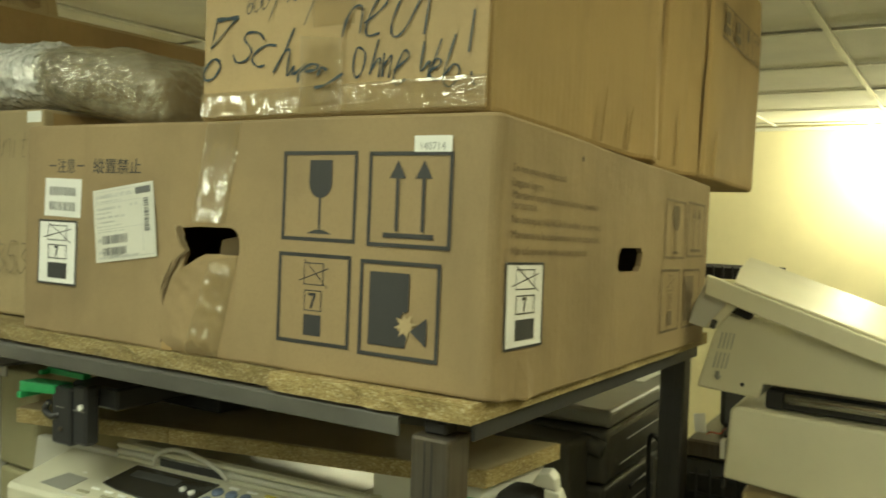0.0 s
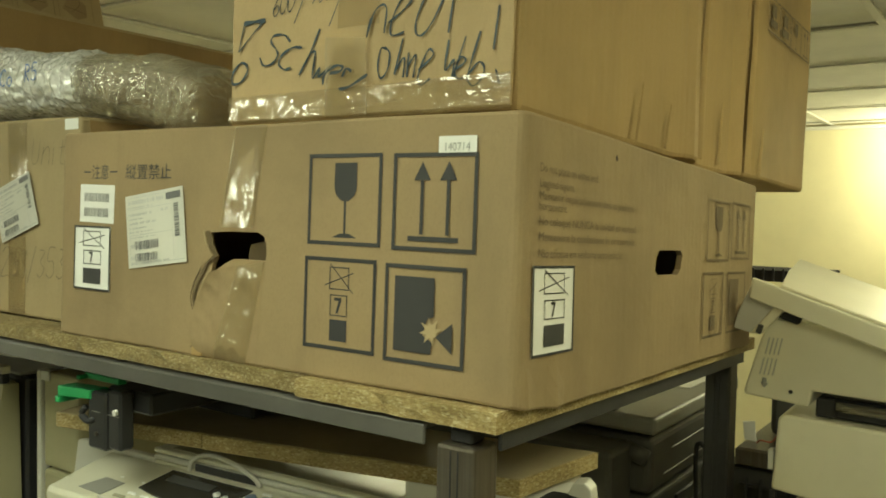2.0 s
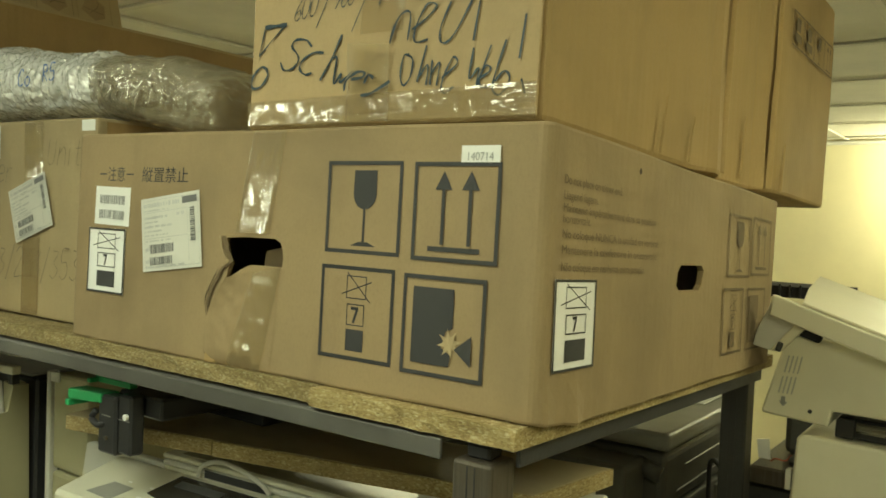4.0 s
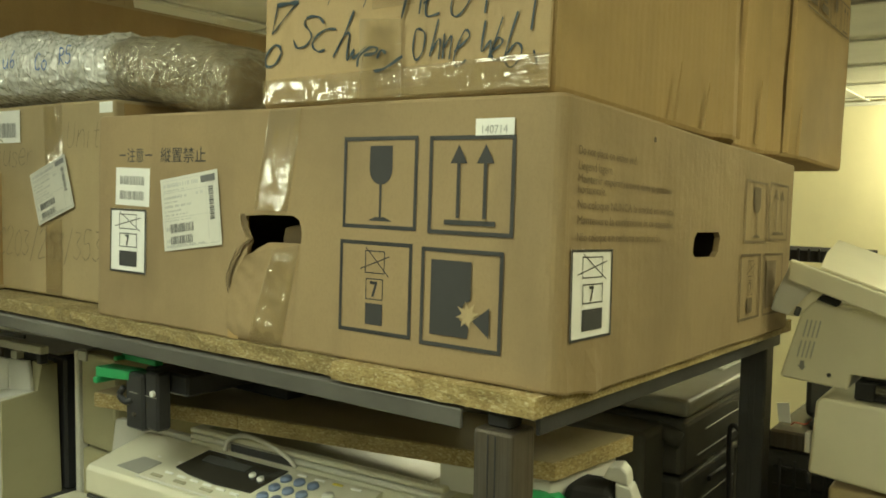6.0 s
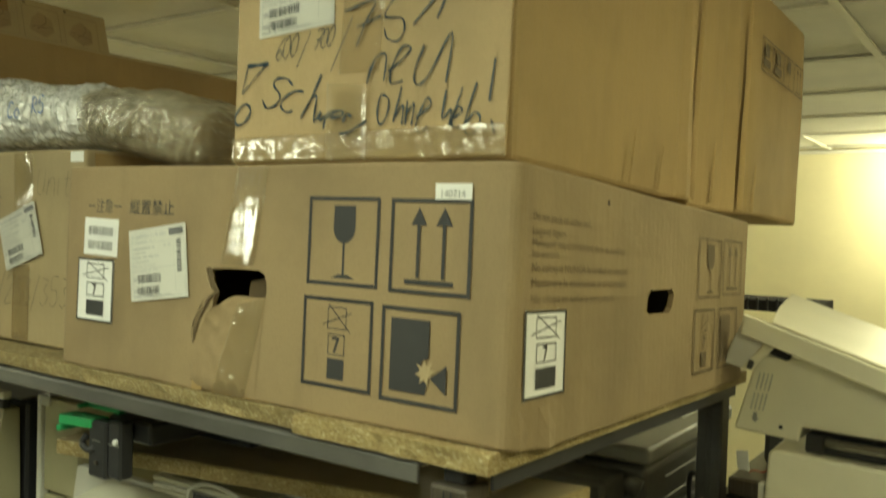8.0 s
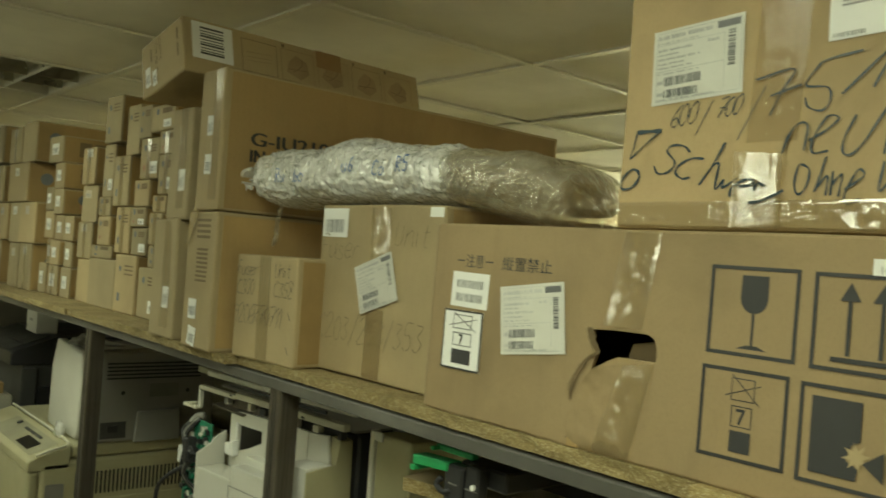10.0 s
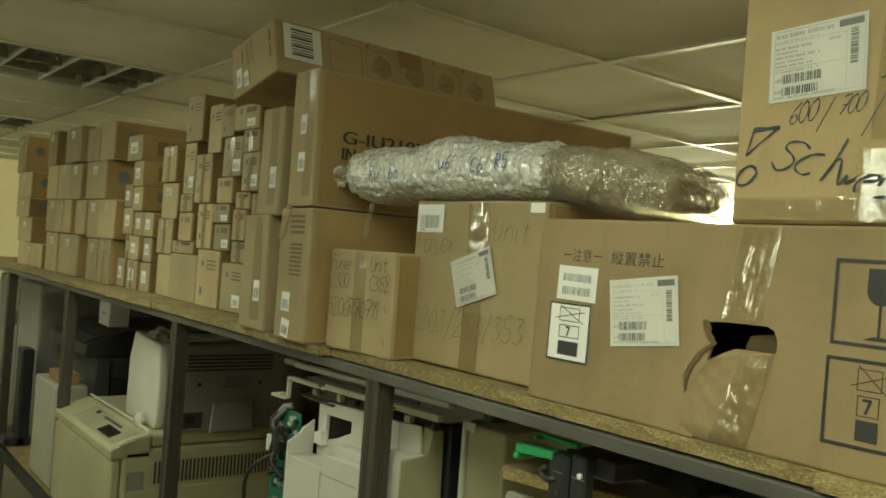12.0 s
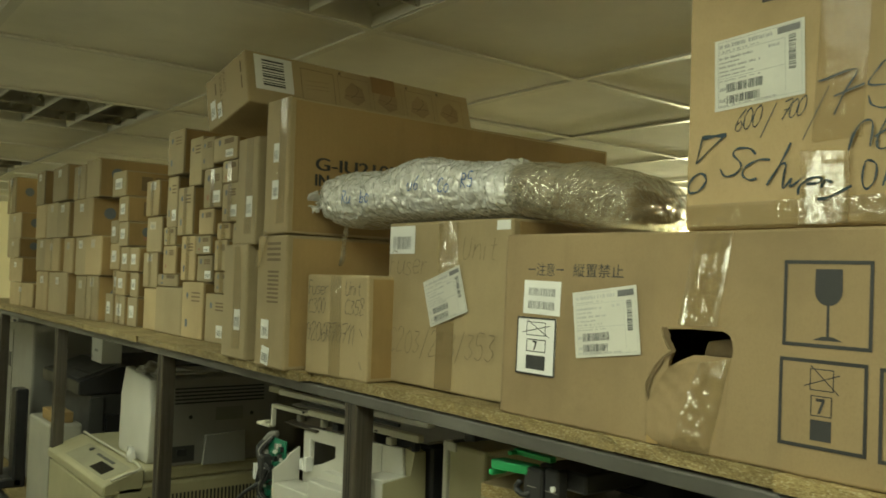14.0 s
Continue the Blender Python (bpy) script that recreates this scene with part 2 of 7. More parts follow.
WHITE_PLASTIC = plain("white_plastic", (0.62, 0.61, 0.54), 0.4, 0, 70, 0.08, 0.04)
GREEN = plain("green_plastic", (0.03, 0.36, 0.12), 0.35, 0, 70, 0.12, 0.04)
BOARD_GREEN = plain("circuit_board", (0.02, 0.20, 0.11), 0.4, 0, 220, 0.5, 0.2)
BUTTON_BLUE = plain("blue_grey_button", (0.16, 0.21, 0.33), 0.4, 0, 90, 0.12, 0.04)
YELLOW = plain("yellow_button", (0.55, 0.45, 0.05), 0.4, 0, 90, 0.1, 0.03)
SCREEN = plain("dark_display", (0.035, 0.033, 0.028), 0.12, 0, 60, 0.2, 0.01, 0.6)
ALU = plain("louvre_aluminium", (0.55, 0.54, 0.50), 0.22, 0.9, 40, 0.15, 0.03)
LOUVRE = plain("louvre_blade", (0.62, 0.60, 0.52), 0.3, 0.35, 40, 0.15, 0.03)
TUBE_OFF = plain("unlit_tube", (0.6, 0.6, 0.58), 0.3, 0, 60, 0.05, 0.01)


# ---------------------------------------------------------------- building helpers
def finish(ob, bm, mat, smooth=None):
    bmesh.ops.recalc_face_normals(bm, faces=bm.faces[:])
    bm.to_mesh(ob.data)
    bm.free()
    ob.data.materials.append(mat)
    if smooth:
        for p in ob.data.polygons:
            p.use_smooth = True
    return ob


def part(name, bm, material, parent, label="", smooth=False):
    ob = new(name, bpy.data.meshes.new(name))
    finish(ob, bm, material, smooth)
    ob.parent = parent
    return tagged(ob, label)


def thing(name, m, label, category, group="", kind=""):
    ob = new(name)
    ob.empty_display_size = 0.05
    ob.matrix_basis = m
    return tagged(ob, label, category, group, kind)


def structure(name, bm, material, label):
    ob = new(name, bpy.data.meshes.new(name))
    finish(ob, bm, material)
    return tagged(ob, label, name.split("_")[0], kind="structure")


def block(x0, x1, y0, y1, z0, z1, bev=0.0, seg=1, bm=None):
    """A box between the given limits, its edges rounded; added to bm where one is given."""
    b = bmesh.new()
    bmesh.ops.create_cube(b, size=1.0, matrix=Matrix.Translation(((x0 + x1) / 2, (y0 + y1) / 2, (z0 + z1) / 2)) @ Matrix.Diagonal((x1 - x0, y1 - y0, z1 - z0, 1)))
    if bev:
        bmesh.ops.bevel(b, geom=b.edges[:], offset=bev, segments=seg, affect="EDGES", profile=0.5)
    return merge(bm, b)


def merge(bm, b):
    if bm is None:
        return b
    me = bpy.data.meshes.new("tmp")
    b.to_mesh(me)
    b.free()
    bm.from_mesh(me)
    bpy.data.meshes.remove(me)
    return bm


def rod(a, b, r, n=10, bm=None, r2=None):
    """A round bar from a to b."""
    a, b = Vector(a), Vector(b)
    o = bmesh.new()
    m = Matrix.Translation((a + b) / 2) @ (b - a).to_track_quat("Z", "Y").to_matrix().to_4x4()
    bmesh.ops.create_cone(o, cap_ends=True, segments=n, radius1=r, radius2=r if r2 is None else r2, depth=(b - a).length, matrix=m)
    return merge(bm, o)


def slab(poly, at, up, bev=0.0, bm=None, seg=2):
    """An outline extruded: at(u, v) gives a place, up is the thickness as a vector."""
    o = bmesh.new()
    vs = [o.verts.new(at(u, v)) for u, v in poly]
    f = o.faces.new(vs)
    r = bmesh.ops.extrude_face_region(o, geom=[f])
    bmesh.ops.translate(o, vec=up, verts=[e for e in r["geom"] if isinstance(e, bmesh.types.BMVert)])
    bmesh.ops.recalc_face_normals(o, faces=o.faces[:])
    if bev:
        bmesh.ops.bevel(o, geom=o.edges[:], offset=bev, segments=seg, affect="EDGES", profile=0.5)
    return merge(bm, o)


def sweep(points, r, n=8, bm=None):
    """A cable or bar through points, smoothed."""
    pts = smooth_line(points, 6)
    o = bmesh.new()
    rings = []
    for i, p in enumerate(pts):
        t = (Vector(pts[min(i + 1, len(pts) - 1)]) - Vector(pts[max(i - 1, 0)])).normalized()
        q = t.to_track_quat("Z", "Y").to_matrix()
        rings.append([o.verts.new(Vector(p) + q @ Vector((r * math.cos(k * math.tau / n), r * math.sin(k * math.tau / n), 0))) for k in range(n)])
    for a, b in zip(rings, rings[1:]):
        for k in range(n):
            o.faces.new((a[k], a[(k + 1) % n], b[(k + 1) % n], b[k]))
    o.faces.new(rings[0])
    o.faces.new(rings[-1])
    return merge(bm, o)


def smooth_line(pts, steps):
    """Points along a smooth curve through pts."""
    pts = [Vector(p) for p in pts]
    if len(pts) < 3:
        return pts
    ext = [2 * pts[0] - pts[1], *pts, 2 * pts[-1] - pts[-2]]
    out = []
    for i in range(1, len(ext) - 2):
        p0, p1, p2, p3 = ext[i - 1:i + 3]
        for k in range(steps):
            t = k / steps
            out.append(0.5 * (2 * p1 + (p2 - p0) * t + (2 * p0 - 5 * p1 + 4 * p2 - p3) * t * t + (3 * p1 - p0 - 3 * p2 + p3) * t ** 3))
    return out + [pts[-1]]


# faces of a carton w x d x h whose front lower left corner is its origin
def front_of(w, d, h):
    return lambda u, v, o=0.0: Vector((u, -o, v))


def right_of(w, d, h):
    return lambda u, v, o=0.0: Vector((w + o, u, v))


def flat(polys, face, off=0.0006, bm=None):
    """Thin print or paper: polygons laid on a face."""
    o = bm or bmesh.new()
    for poly in polys:
        o.faces.new([o.verts.new(face(u, v, off)) for u, v in poly])
    bmesh.ops.remove_doubles(o, verts=o.verts[:], dist=1e-6)
    return o


def rect(u0, u1, v0, v1):
    return [(u0, v0), (u1, v0), (u1, v1), (u0, v1)]


def ring(u0, u1, v0, v1, t):
    a, b = [(u0, v0), (u1, v0), (u1, v1), (u0, v1)], [(u0 + t, v0 + t), (u1 - t, v0 + t), (u1 - t, v1 - t), (u0 + t, v1 - t)]
    return [[a[k], a[(k + 1) % 4], b[(k + 1) % 4], b[k]] for k in range(4)]


def disc(cu, cv, r, n=20, sv=1.0):
    return [(cu + r * math.cos(k * math.tau / n), cv + sv * r * math.sin(k * math.tau / n)) for k in range(n)]


def thick_line(a, b, t):
    a, b = Vector((a[0], a[1], 0)), Vector((b[0], b[1], 0))
    n = (b - a).normalized().cross(Vector((0, 0, 1))) * t / 2
    return [tuple((a + n)[:2]), tuple((b + n)[:2]), tuple((b - n)[:2]), tuple((a - n)[:2])]


def turned(polys, cu, cv, degrees, skew=0.0):
    c, s = math.cos(radians(degrees)), math.sin(radians(degrees))
    return [[(cu + (u - cu) * c - (v - cv) * s, cv + (u - cu) * s + (v - cv) * c) for u, v in p] for p in polys]


def text_polys(words, size):
    """The built-in font's letters as polygons, lower left at the origin."""
    cu = bpy.data.curves.new("words", "FONT")
    cu.body, cu.size = words, size
    ob = new("words", cu)
    me = bpy.data.meshes.new_from_object(ob.evaluated_get(bpy.context.evaluated_depsgraph_get()))
    out = [[tuple(me.vertices[i].co[:2]) for i in p.vertices] for p in me.polygons]
    bpy.data.objects.remove(ob)
    bpy.data.curves.remove(cu)
    bpy.data.meshes.remove(me)
    return out


def words_at(words, size, u, v, wide=None, bold=0.0):
    """Printed words with lower left at (u, v), set to a width where one is given."""
    ps = text_polys(words, size)
    if not ps:
        return []
    x1 = max(a for p in ps for a, b in p)
    k = wide / x1 if wide else 1.0
    return [[(u + a * k, v + b) for a, b in p] for p in ps]


STROKES = {
    "n": ".05,0 .1,.6;.08,.35 .3,.6 .45,.5 .5,0", "e": ".05,.3 .45,.35 .4,.58 .2,.6 .03,.3 .2,.02 .5,.1", "u": ".05,.6 .05,.15 .25,0 .45,.2 .5,.6;.5,.6 .5,.1 .56,0",
    "o": ".3,.6 .08,.45 .08,.15 .28,0 .48,.2 .46,.48 .28,.6", "b": ".1,1 .05,0;.06,.2 .25,.5 .45,.38 .4,.08 .2,0 .05,.08",
    "r": ".08,0 .1,.6;.1,.35 .25,.55 .45,.55", 
    "F": ".1,0 .1,1 .5,1;.1,.55 .4,.55", "s": ".42,.5 .2,.6 .08,.45 .4,.2 .3,0 .05,.05", "U": ".05,1 .05,.2 .25,0 .48,.2 .5,1", "i": ".1,.6 .12,0;.1,.8 .11,.82", "t": ".2,.9 .18,.1 .35,0;.02,.6 .38,.62",
    "C": ".5,.85 .3,1 .05,.6 .1,.15 .3,0 .52,.1", "R": ".08,0 .1,1;.1,.98 .42,.9 .38,.58 .1,.5 .5,0",
    "0": ".28,1 .06,.7 .08,.2 .28,0 .48,.25 .46,.75 .28,1", "1": ".05,.7 .3,1 .25,0", "2": ".05,.8 .25,1 .45,.75 .05,0 .5,.03", "3": ".08,.95 .42,.9 .2,.55 .45,.3 .25,0 .02,.1", "5": ".5,1 .15,.98 .1,.55 .38,.55 .45,.2 .25,0 .04,.1",
    "6": ".42,1 .12,.55 .08,.15 .28,0 .45,.2 .3,.45 .1,.3", "7": ".0,.95 .5,1 .2,0;.1,.5 .45,.52", "9": ".45,.75 .25,.95 .08,.75 .25,.55 .45,.7 .42,.3 .3,0", "/": ".45,1.15 .05,-.2",
}


def handwrite(parent, words, size, u, v, face, t, mat, label, slant=0.12, gap=0.12, jitter=0.04, rise=0.0, off=0.0011, narrow=1.0):
    """Handwriting with a felt pen: smooth strokes of width t, a mesh for each letter."""
    at = u
    for ch in words:
        far = 0.3
        o = bmesh.new()
        tilt, lift, grow = random.uniform(-jitter, jitter), random.uniform(-jitter, jitter) * size, random.uniform(0.94, 1.08)
        for line in STROKES[ch].split(";"):
            raw = [tuple(float(q) for q in p.split(",")) for p in line.split()]
            far = max(far, max(a for a, b in raw))
            pts = [Vector((at + size * (a * narrow + (slant + tilt) * b) * grow, v + lift + size * b * grow + rise * (at - u), 0)) for a, b in raw]
            ink_line(o, pts, t, face, off)
        part("letter", o, mat, parent, label)
        at += size * (far * narrow + gap)


def ink_line(o, pts, t, face, off=0.0011):
    """One pen stroke through pts on a face."""
    pts = smooth_line(pts, 5)
    ends = []
    for i, p in enumerate(pts):
        d = (pts[min(i + 1, len(pts) - 1)] - pts[max(i - 1, 0)]).normalized()
        n = Vector((-d.y, d.x, 0)) * t * (0.42 + 0.12 * math.sin(i * 0.9))
        ends.append((o.verts.new(face(p.x + n.x, p.y + n.y, off)), o.verts.new(face(p.x - n.x, p.y - n.y, off))))
    for a, b in zip(ends, ends[1:]):
        o.faces.new((a[0], a[1], b[1], b[0]))
    return o


HAND = {
    "S": "1.5,.71 1.21,.96 .71,1 .54,.79 .82,.5 .89,.29 .64,.04 .21,0 0,.29",
    "c": "1.55,.95 .9,1 .2,.7 0,.3 .4,0 .85,.05",
    "h": "0,0 .32,.46 .61,1;.15,.2 .34,.46 .49,.49 .46,.17",
    "w": ".1,1 0,0 .45,.45 .4,.05 1.2,.55",
    "e bold": ".5,.62 1.31,.69 1.44,.94 .88,1 .12,.56 0,0",
    "r bold": ".17,.61 .44,1 .78,.83;0,0 .72,.11 1.83,.61",
    "o": ".37,.93 .11,.96 0,.37 .15,0 .41,.26 .48,.78 .26,1",
    "h narrow": ".24,1 0,.09;.06,.21 .24,.47 .32,.44 .29,0",
    "n narrow": ".05,1 0,.05;0,.41 .27,.77 .41,.82 .32,0",
    "e narrow": "0,.43 .5,.8 .37,1 .17,.7 0,.23 .13,0 .43,.17",
    "W": ".09,.97 0,.19 .28,.44 .25,0 .62,1",
    "e": ".06,.47 .53,.71 .59,.94 .29,1 0,.35 .18,0 .53,0",
    "b": ".25,1 .05,.39 0,.11;.05,.25 .23,.43 .36,.34 .32,.14 .14,0 0,.11",
    "dot": "0,1 .33,0", "stroke": ".11,1 0,0",
    "ring": "1.05,.85 .55,1 0,.55 0,0 .6,.05 1.05,.55 .95,.85",
    "wedge": ".25,1 .05,.2 0,0;1.2,.95 .6,.5 0,0", "bar": "0,0 .5,.01 1,0",
    "7": "0,.85 .9,1 .66,.54 .41,0;.39,.44 1.1,.63",
    "5": ".98,1 .37,.92 .18,.78 0,.49 .41,.41 .47,.16 .33,0 .08,.08 0,.27",
    "1": "0,0 1.11,1 .72,.08",
    "n": ".15,.63 0,0 .26,.74 .59,1 .81,.85 .74,.07",
    "e wide": "0,.35 .52,.65 .81,.94 .48,1 .13,.42 .13,0 .58,.03",
    "u": ".21,.81 0,.35 0,.07 .16,.02 .4,.26 .88,1 .79,0",
    "slash": ".5,1 0,0",
}


def hand_letter(o, glyph, u, v, h, t, face, off=0.0038):
    """One hand-drawn letter of height h, its lower left at (u, v)."""
    for line in HAND[glyph].split(";"):
        pts = [tuple(float(q) for q in p.split(",")) for p in line.split()]
        ink_line(o, [Vector((u + a * h, v + b * h, 0)) for a, b in pts], t, face, off)


def board_shell(w, d, h, cell=0.035, wob=0.0016, seed=0.0, push=None, bev=0.004):
    """A carton's outer skin: gridded faces, rounded worn edges, slightly uneven."""
    o = bmesh.new()
    nx, ny, nz = max(1, round(w / cell)), max(1, round(d / cell)), max(1, round(h / cell))
    bmesh.ops.create_cube(o, size=1.0, matrix=Matrix.Translation((w / 2, d / 2, h / 2)) @ Matrix.Diagonal((w, d, h, 1)))
    if bev < 0.009:
        bmesh.ops.bevel(o, geom=o.edges[:], offset=bev, segments=2, affect="EDGES", profile=0.5)
    else:
        up = [e for e in o.edges if abs(e.verts[0].co.z - e.verts[1].co.z) > h / 2]
        bmesh.ops.bevel(o, geom=up, offset=bev, segments=5, affect="EDGES", profile=0.5)
        flat_ends = [e for e in o.edges if abs(e.verts[0].co.z - e.verts[1].co.z) < 1e-6]
        bmesh.ops.bevel(o, geom=flat_ends, offset=0.003, segments=2, affect="EDGES", profile=0.5)
    for axis, size, n in ((0, w, nx), (1, d, ny), (2, h, nz)):
        for k in range(1, n):
            co, no = Vector((0, 0, 0)), Vector((0, 0, 0))
            co[axis], no[axis] = size * k / n, 1
            bmesh.ops.bisect_plane(o, geom=o.verts[:] + o.edges[:] + o.faces[:], plane_co=co, plane_no=no)
    for v in o.verts:
        p = v.co.copy()
        k = noise.noise_vector(p * 5 + Vector((seed, seed * 1.7, 0))) * wob
        edge = min(p.x, w - p.x) < 0.012 and min(p.y, d - p.y) < 0.012
        if edge:
            k *= 1.6
        v.co = p + k
        if push:
            v.co += push(p)
    return o


def carton(name, label, m, w, d, h, mat=KRAFT, group="", seed=0.0, cell=0.05, wob=0.0016, push=None, bev=0.004):
    root = thing(name, m, label, "cardboard box", group)
    body = part("body", board_shell(w, d, h, cell, wob, seed, push, bev), mat, root, smooth=False)
    return root, body


def barcode(u0, u1, v0, v1, seed):
    r = random.Random(seed)
    out, u = [], u0
    while u < u1:
        t = r.choice((0.0007, 0.0012, 0.0018))
        out.append(rect(u, min(u + t, u1), v0, v1))
        u += t + r.choice((0.0006, 0.001, 0.0016))
    return out


def shipping_label(parent, face, u, v, w, h, seed, turn=0.0, mat=PAPER_OLD):
    """A parcel label: white paper with lines of small print and two bar codes."""
    cu, cv = u + w / 2, v + h / 2
    lab = part("shipping_label", flat(turned([rect(u, u + w, v, v + h)], cu, cv, turn), face, 0.0012), mat, parent, "white shipping label with bar codes")
    r = random.Random(seed)
    codes = [barcode(u + 0.14 * w, u + 0.56 * w, v + 0.24 * h, v + 0.36 * h, seed), barcode(u + 0.14 * w, u + 0.52 * w, v + 0.08 * h, v + 0.19 * h, seed + 1)]
    codes.append([[(p[1] - v + u + 0.80 * w - 0.05 * h, p[0] - u + v + 0.1 * h) for p in q] for q in barcode(u + 0.2 * w, u + 0.55 * w, v + 0.1 * h, v + 0.2 * h, seed + 2)])
    for code in codes:
        part("bar_code", flat(turned(code, cu, cv, turn), face, 0.0018), PRINT_SOFT, lab)
    part("print_block", flat(turned([rect(u + 0.72 * w, u + 0.96 * w, v + 0.86 * h, v + 0.95 * h)], cu, cv, turn), face, 0.0018), PRINT_SOFT, lab)
    grey = ring(u + 0.045 * w, u + 0.975 * w, v + 0.04 * h, v + 0.965 * h, 0.0005)
    grey += ring(u + 0.045 * w, u + 0.80 * w, v + 0.44 * h, v + 0.80 * h, 0.0005)
    grey.append(rect(u + 0.80 * w, u + 0.805 * w, v + 0.10 * h, v + 0.44 * h))

    def print_line(u0, u1, z, tall):
        x = u + u0 * w
        while x < u + u1 * w:
            step = w * r.uniform(0.012, 0.034)
            grey.append(rect(x, x + step * 0.72, z, z + tall * r.uniform(0.8, 1.1)))
            x += step * (1.0 if r.random() < 0.8 else 2.0)

    for z0, u1, tall in ((0.87, 0.66, 0.055), (0.815, 0.50, 0.02), (0.71, 0.40 + 0.2 * r.random(), 0.035), (0.655, 0.30, 0.022), (0.59, 0.52, 0.030), (0.53, 0.36, 0.022), (0.475, 0.45, 0.022), (0.40, 0.50, 0.018), (0.050, 0.70, 0.022)):
        print_line(0.06, u1, v + z0 * h, tall * h)
    for z0 in (0.27, 0.11):
        print_line(0.06, 0.12, v + z0 * h, 0.05 * h)
    print_line(0.62, 0.74, v + 0.72 * h, 0.04 * h)
    part("small_print", flat(turned(grey, cu, cv, turn), face, 0.0016), PRINT_LIGHT, lab)
    return lab


def small_label(parent, face, u, v, w, h, seed, turn=0.0, codes=2, mat=PAPER):
    """A small sticker with bar codes."""
    cu, cv = u + w / 2, v + h / 2
    lab = part("sticker", flat(turned([rect(u, u + w, v, v + h)], cu, cv, turn), face, 0.0012), mat, parent, "white bar code sticker")
    for k in range(codes):
        z = v + h * (0.16 + k * 0.78 / codes)
        part("bar_code", flat(turned(barcode(u + 0.14 * w, u + 0.86 * w, z, z + h * 0.46 / codes, seed + k), cu, cv, turn), face, 0.0018), PRINT_GREY, lab)
    return lab


def tape_strip(parent, poly, face, mat=TAPE, name="tape", off=0.0008, n=36, pucker=1.0, ridges=0.35, cross=1.0):
    """A strip of tape between two edges (lists of (u, v)), flat in parts, puckered in others."""
    a, b = poly
    o = bmesh.new()
    rows = []
    n = max(n, int(math.dist(a[0], a[1]) / 0.0022))
    wide = max(math.dist(a[0], b[0]), math.dist(a[1], b[1]))
    m = min(190, max(24, int(wide / 0.0011)))
    for i in range(n + 1):
        t = i / n
        row = []
        for k in range(m + 1):
            s = k / m
            u = (a[0][0] * (1 - t) + a[1][0] * t) * (1 - s) + (b[0][0] * (1 - t) + b[1][0] * t) * s
            v = (a[0][1] * (1 - t) + a[1][1] * t) * (1 - s) + (b[0][1] * (1 - t) + b[1][1] * t) * s
            calm = 0.12 + 0.88 * min(1, max(0, 0.55 + 1.9 * noise.noise((u * 14, v * 17, off * 7000))))
            crease = 0.5 - abs(noise.noise((u * 60 + v * 25, v * 14, 5))) - 0.6 * max(0, 0.12 - abs(noise.noise((u * 30 - v * 20, v * 30, 11))))
            q = cross * (0.0011 * crease + 0.0004 * noise.noise((u * 40, v * 80, 3)) + 0.0004 * noise.noise((u * 150, v * 30, 8)))
            along = s * wide if math.dist(a[0], b[0]) < math.dist(a[0], a[1]) else t * math.dist(a[0], a[1])
            down = t * math.dist(a[0], a[1]) if along == s * wide else s * wide
            q += ridges * (0.0009 * (0.45 - abs(noise.noise((along * 95, down * 9, 21)))) + 0.0005 * noise.noise((along * 260, down * 26, 17)))
            edge = min(1, min(s, 1 - s) * 9)
            row.append(o.verts.new(face(u, v, 0.00025 + edge * (off - 0.00025 + (0.0003 + max(-0.0004, q)) * calm * pucker))))
        rows.append(row)
    for p, q in zip(rows, rows[1:]):
        for k in range(m):
            o.faces.new((p[k], p[k + 1], q[k + 1], q[k]))
    return part(name, o, mat, parent, "glossy packing tape", smooth=True)


# ---------------------------------------------------------------- the room
CEIL, XG, YG, PX, PY = 2.12, -1.282, 0.218, 0.624, 0.634
ROOM = (-7.5, 3.1, -3.6, 4.8)


def build_room():
    x0, x1, y0, y1 = ROOM
    floor = structure("floor", block(x0 - 0.2, x1 + 0.2, y0 - 0.2, y1 + 0.2, -0.12, 0), FLOOR_MAT, "grey worn storeroom floor")
    structure("wall_north", block(x0 - 0.2, x1 + 0.2, y1, y1 + 0.2, 0, CEIL + 0.25), WALL_PAINT, "cream painted storeroom wall")
    structure("wall_south", block(x0 - 0.2, x1 + 0.2, y0 - 0.2, y0, 0, CEIL + 0.25), WALL_PAINT, "cream painted storeroom wall")
    structure("wall_west", block(x0 - 0.2, x0, y0, y1, 0, CEIL + 0.25), WALL_PAINT, "cream painted storeroom wall")
    structure("wall_east", block(x1, x1 + 0.2, y0, y1, 0, CEIL + 0.25), WALL_PAINT, "cream painted storeroom wall")
    structure("trim", block(x0, x1, y1 - 0.02, y1 - 0.001, CEIL - 0.028, CEIL - 0.006, 0.003), RAIL, "pale ceiling edge trim on the wall")


# LIT cells lie out of view, added to brighten the aisle and right side
LIT = [(1, -2), (-2, -2), (-5, -2), (3, 0), (3, -2)]
DARK = [(-3, -1), (0, -1), (-6, -1)]


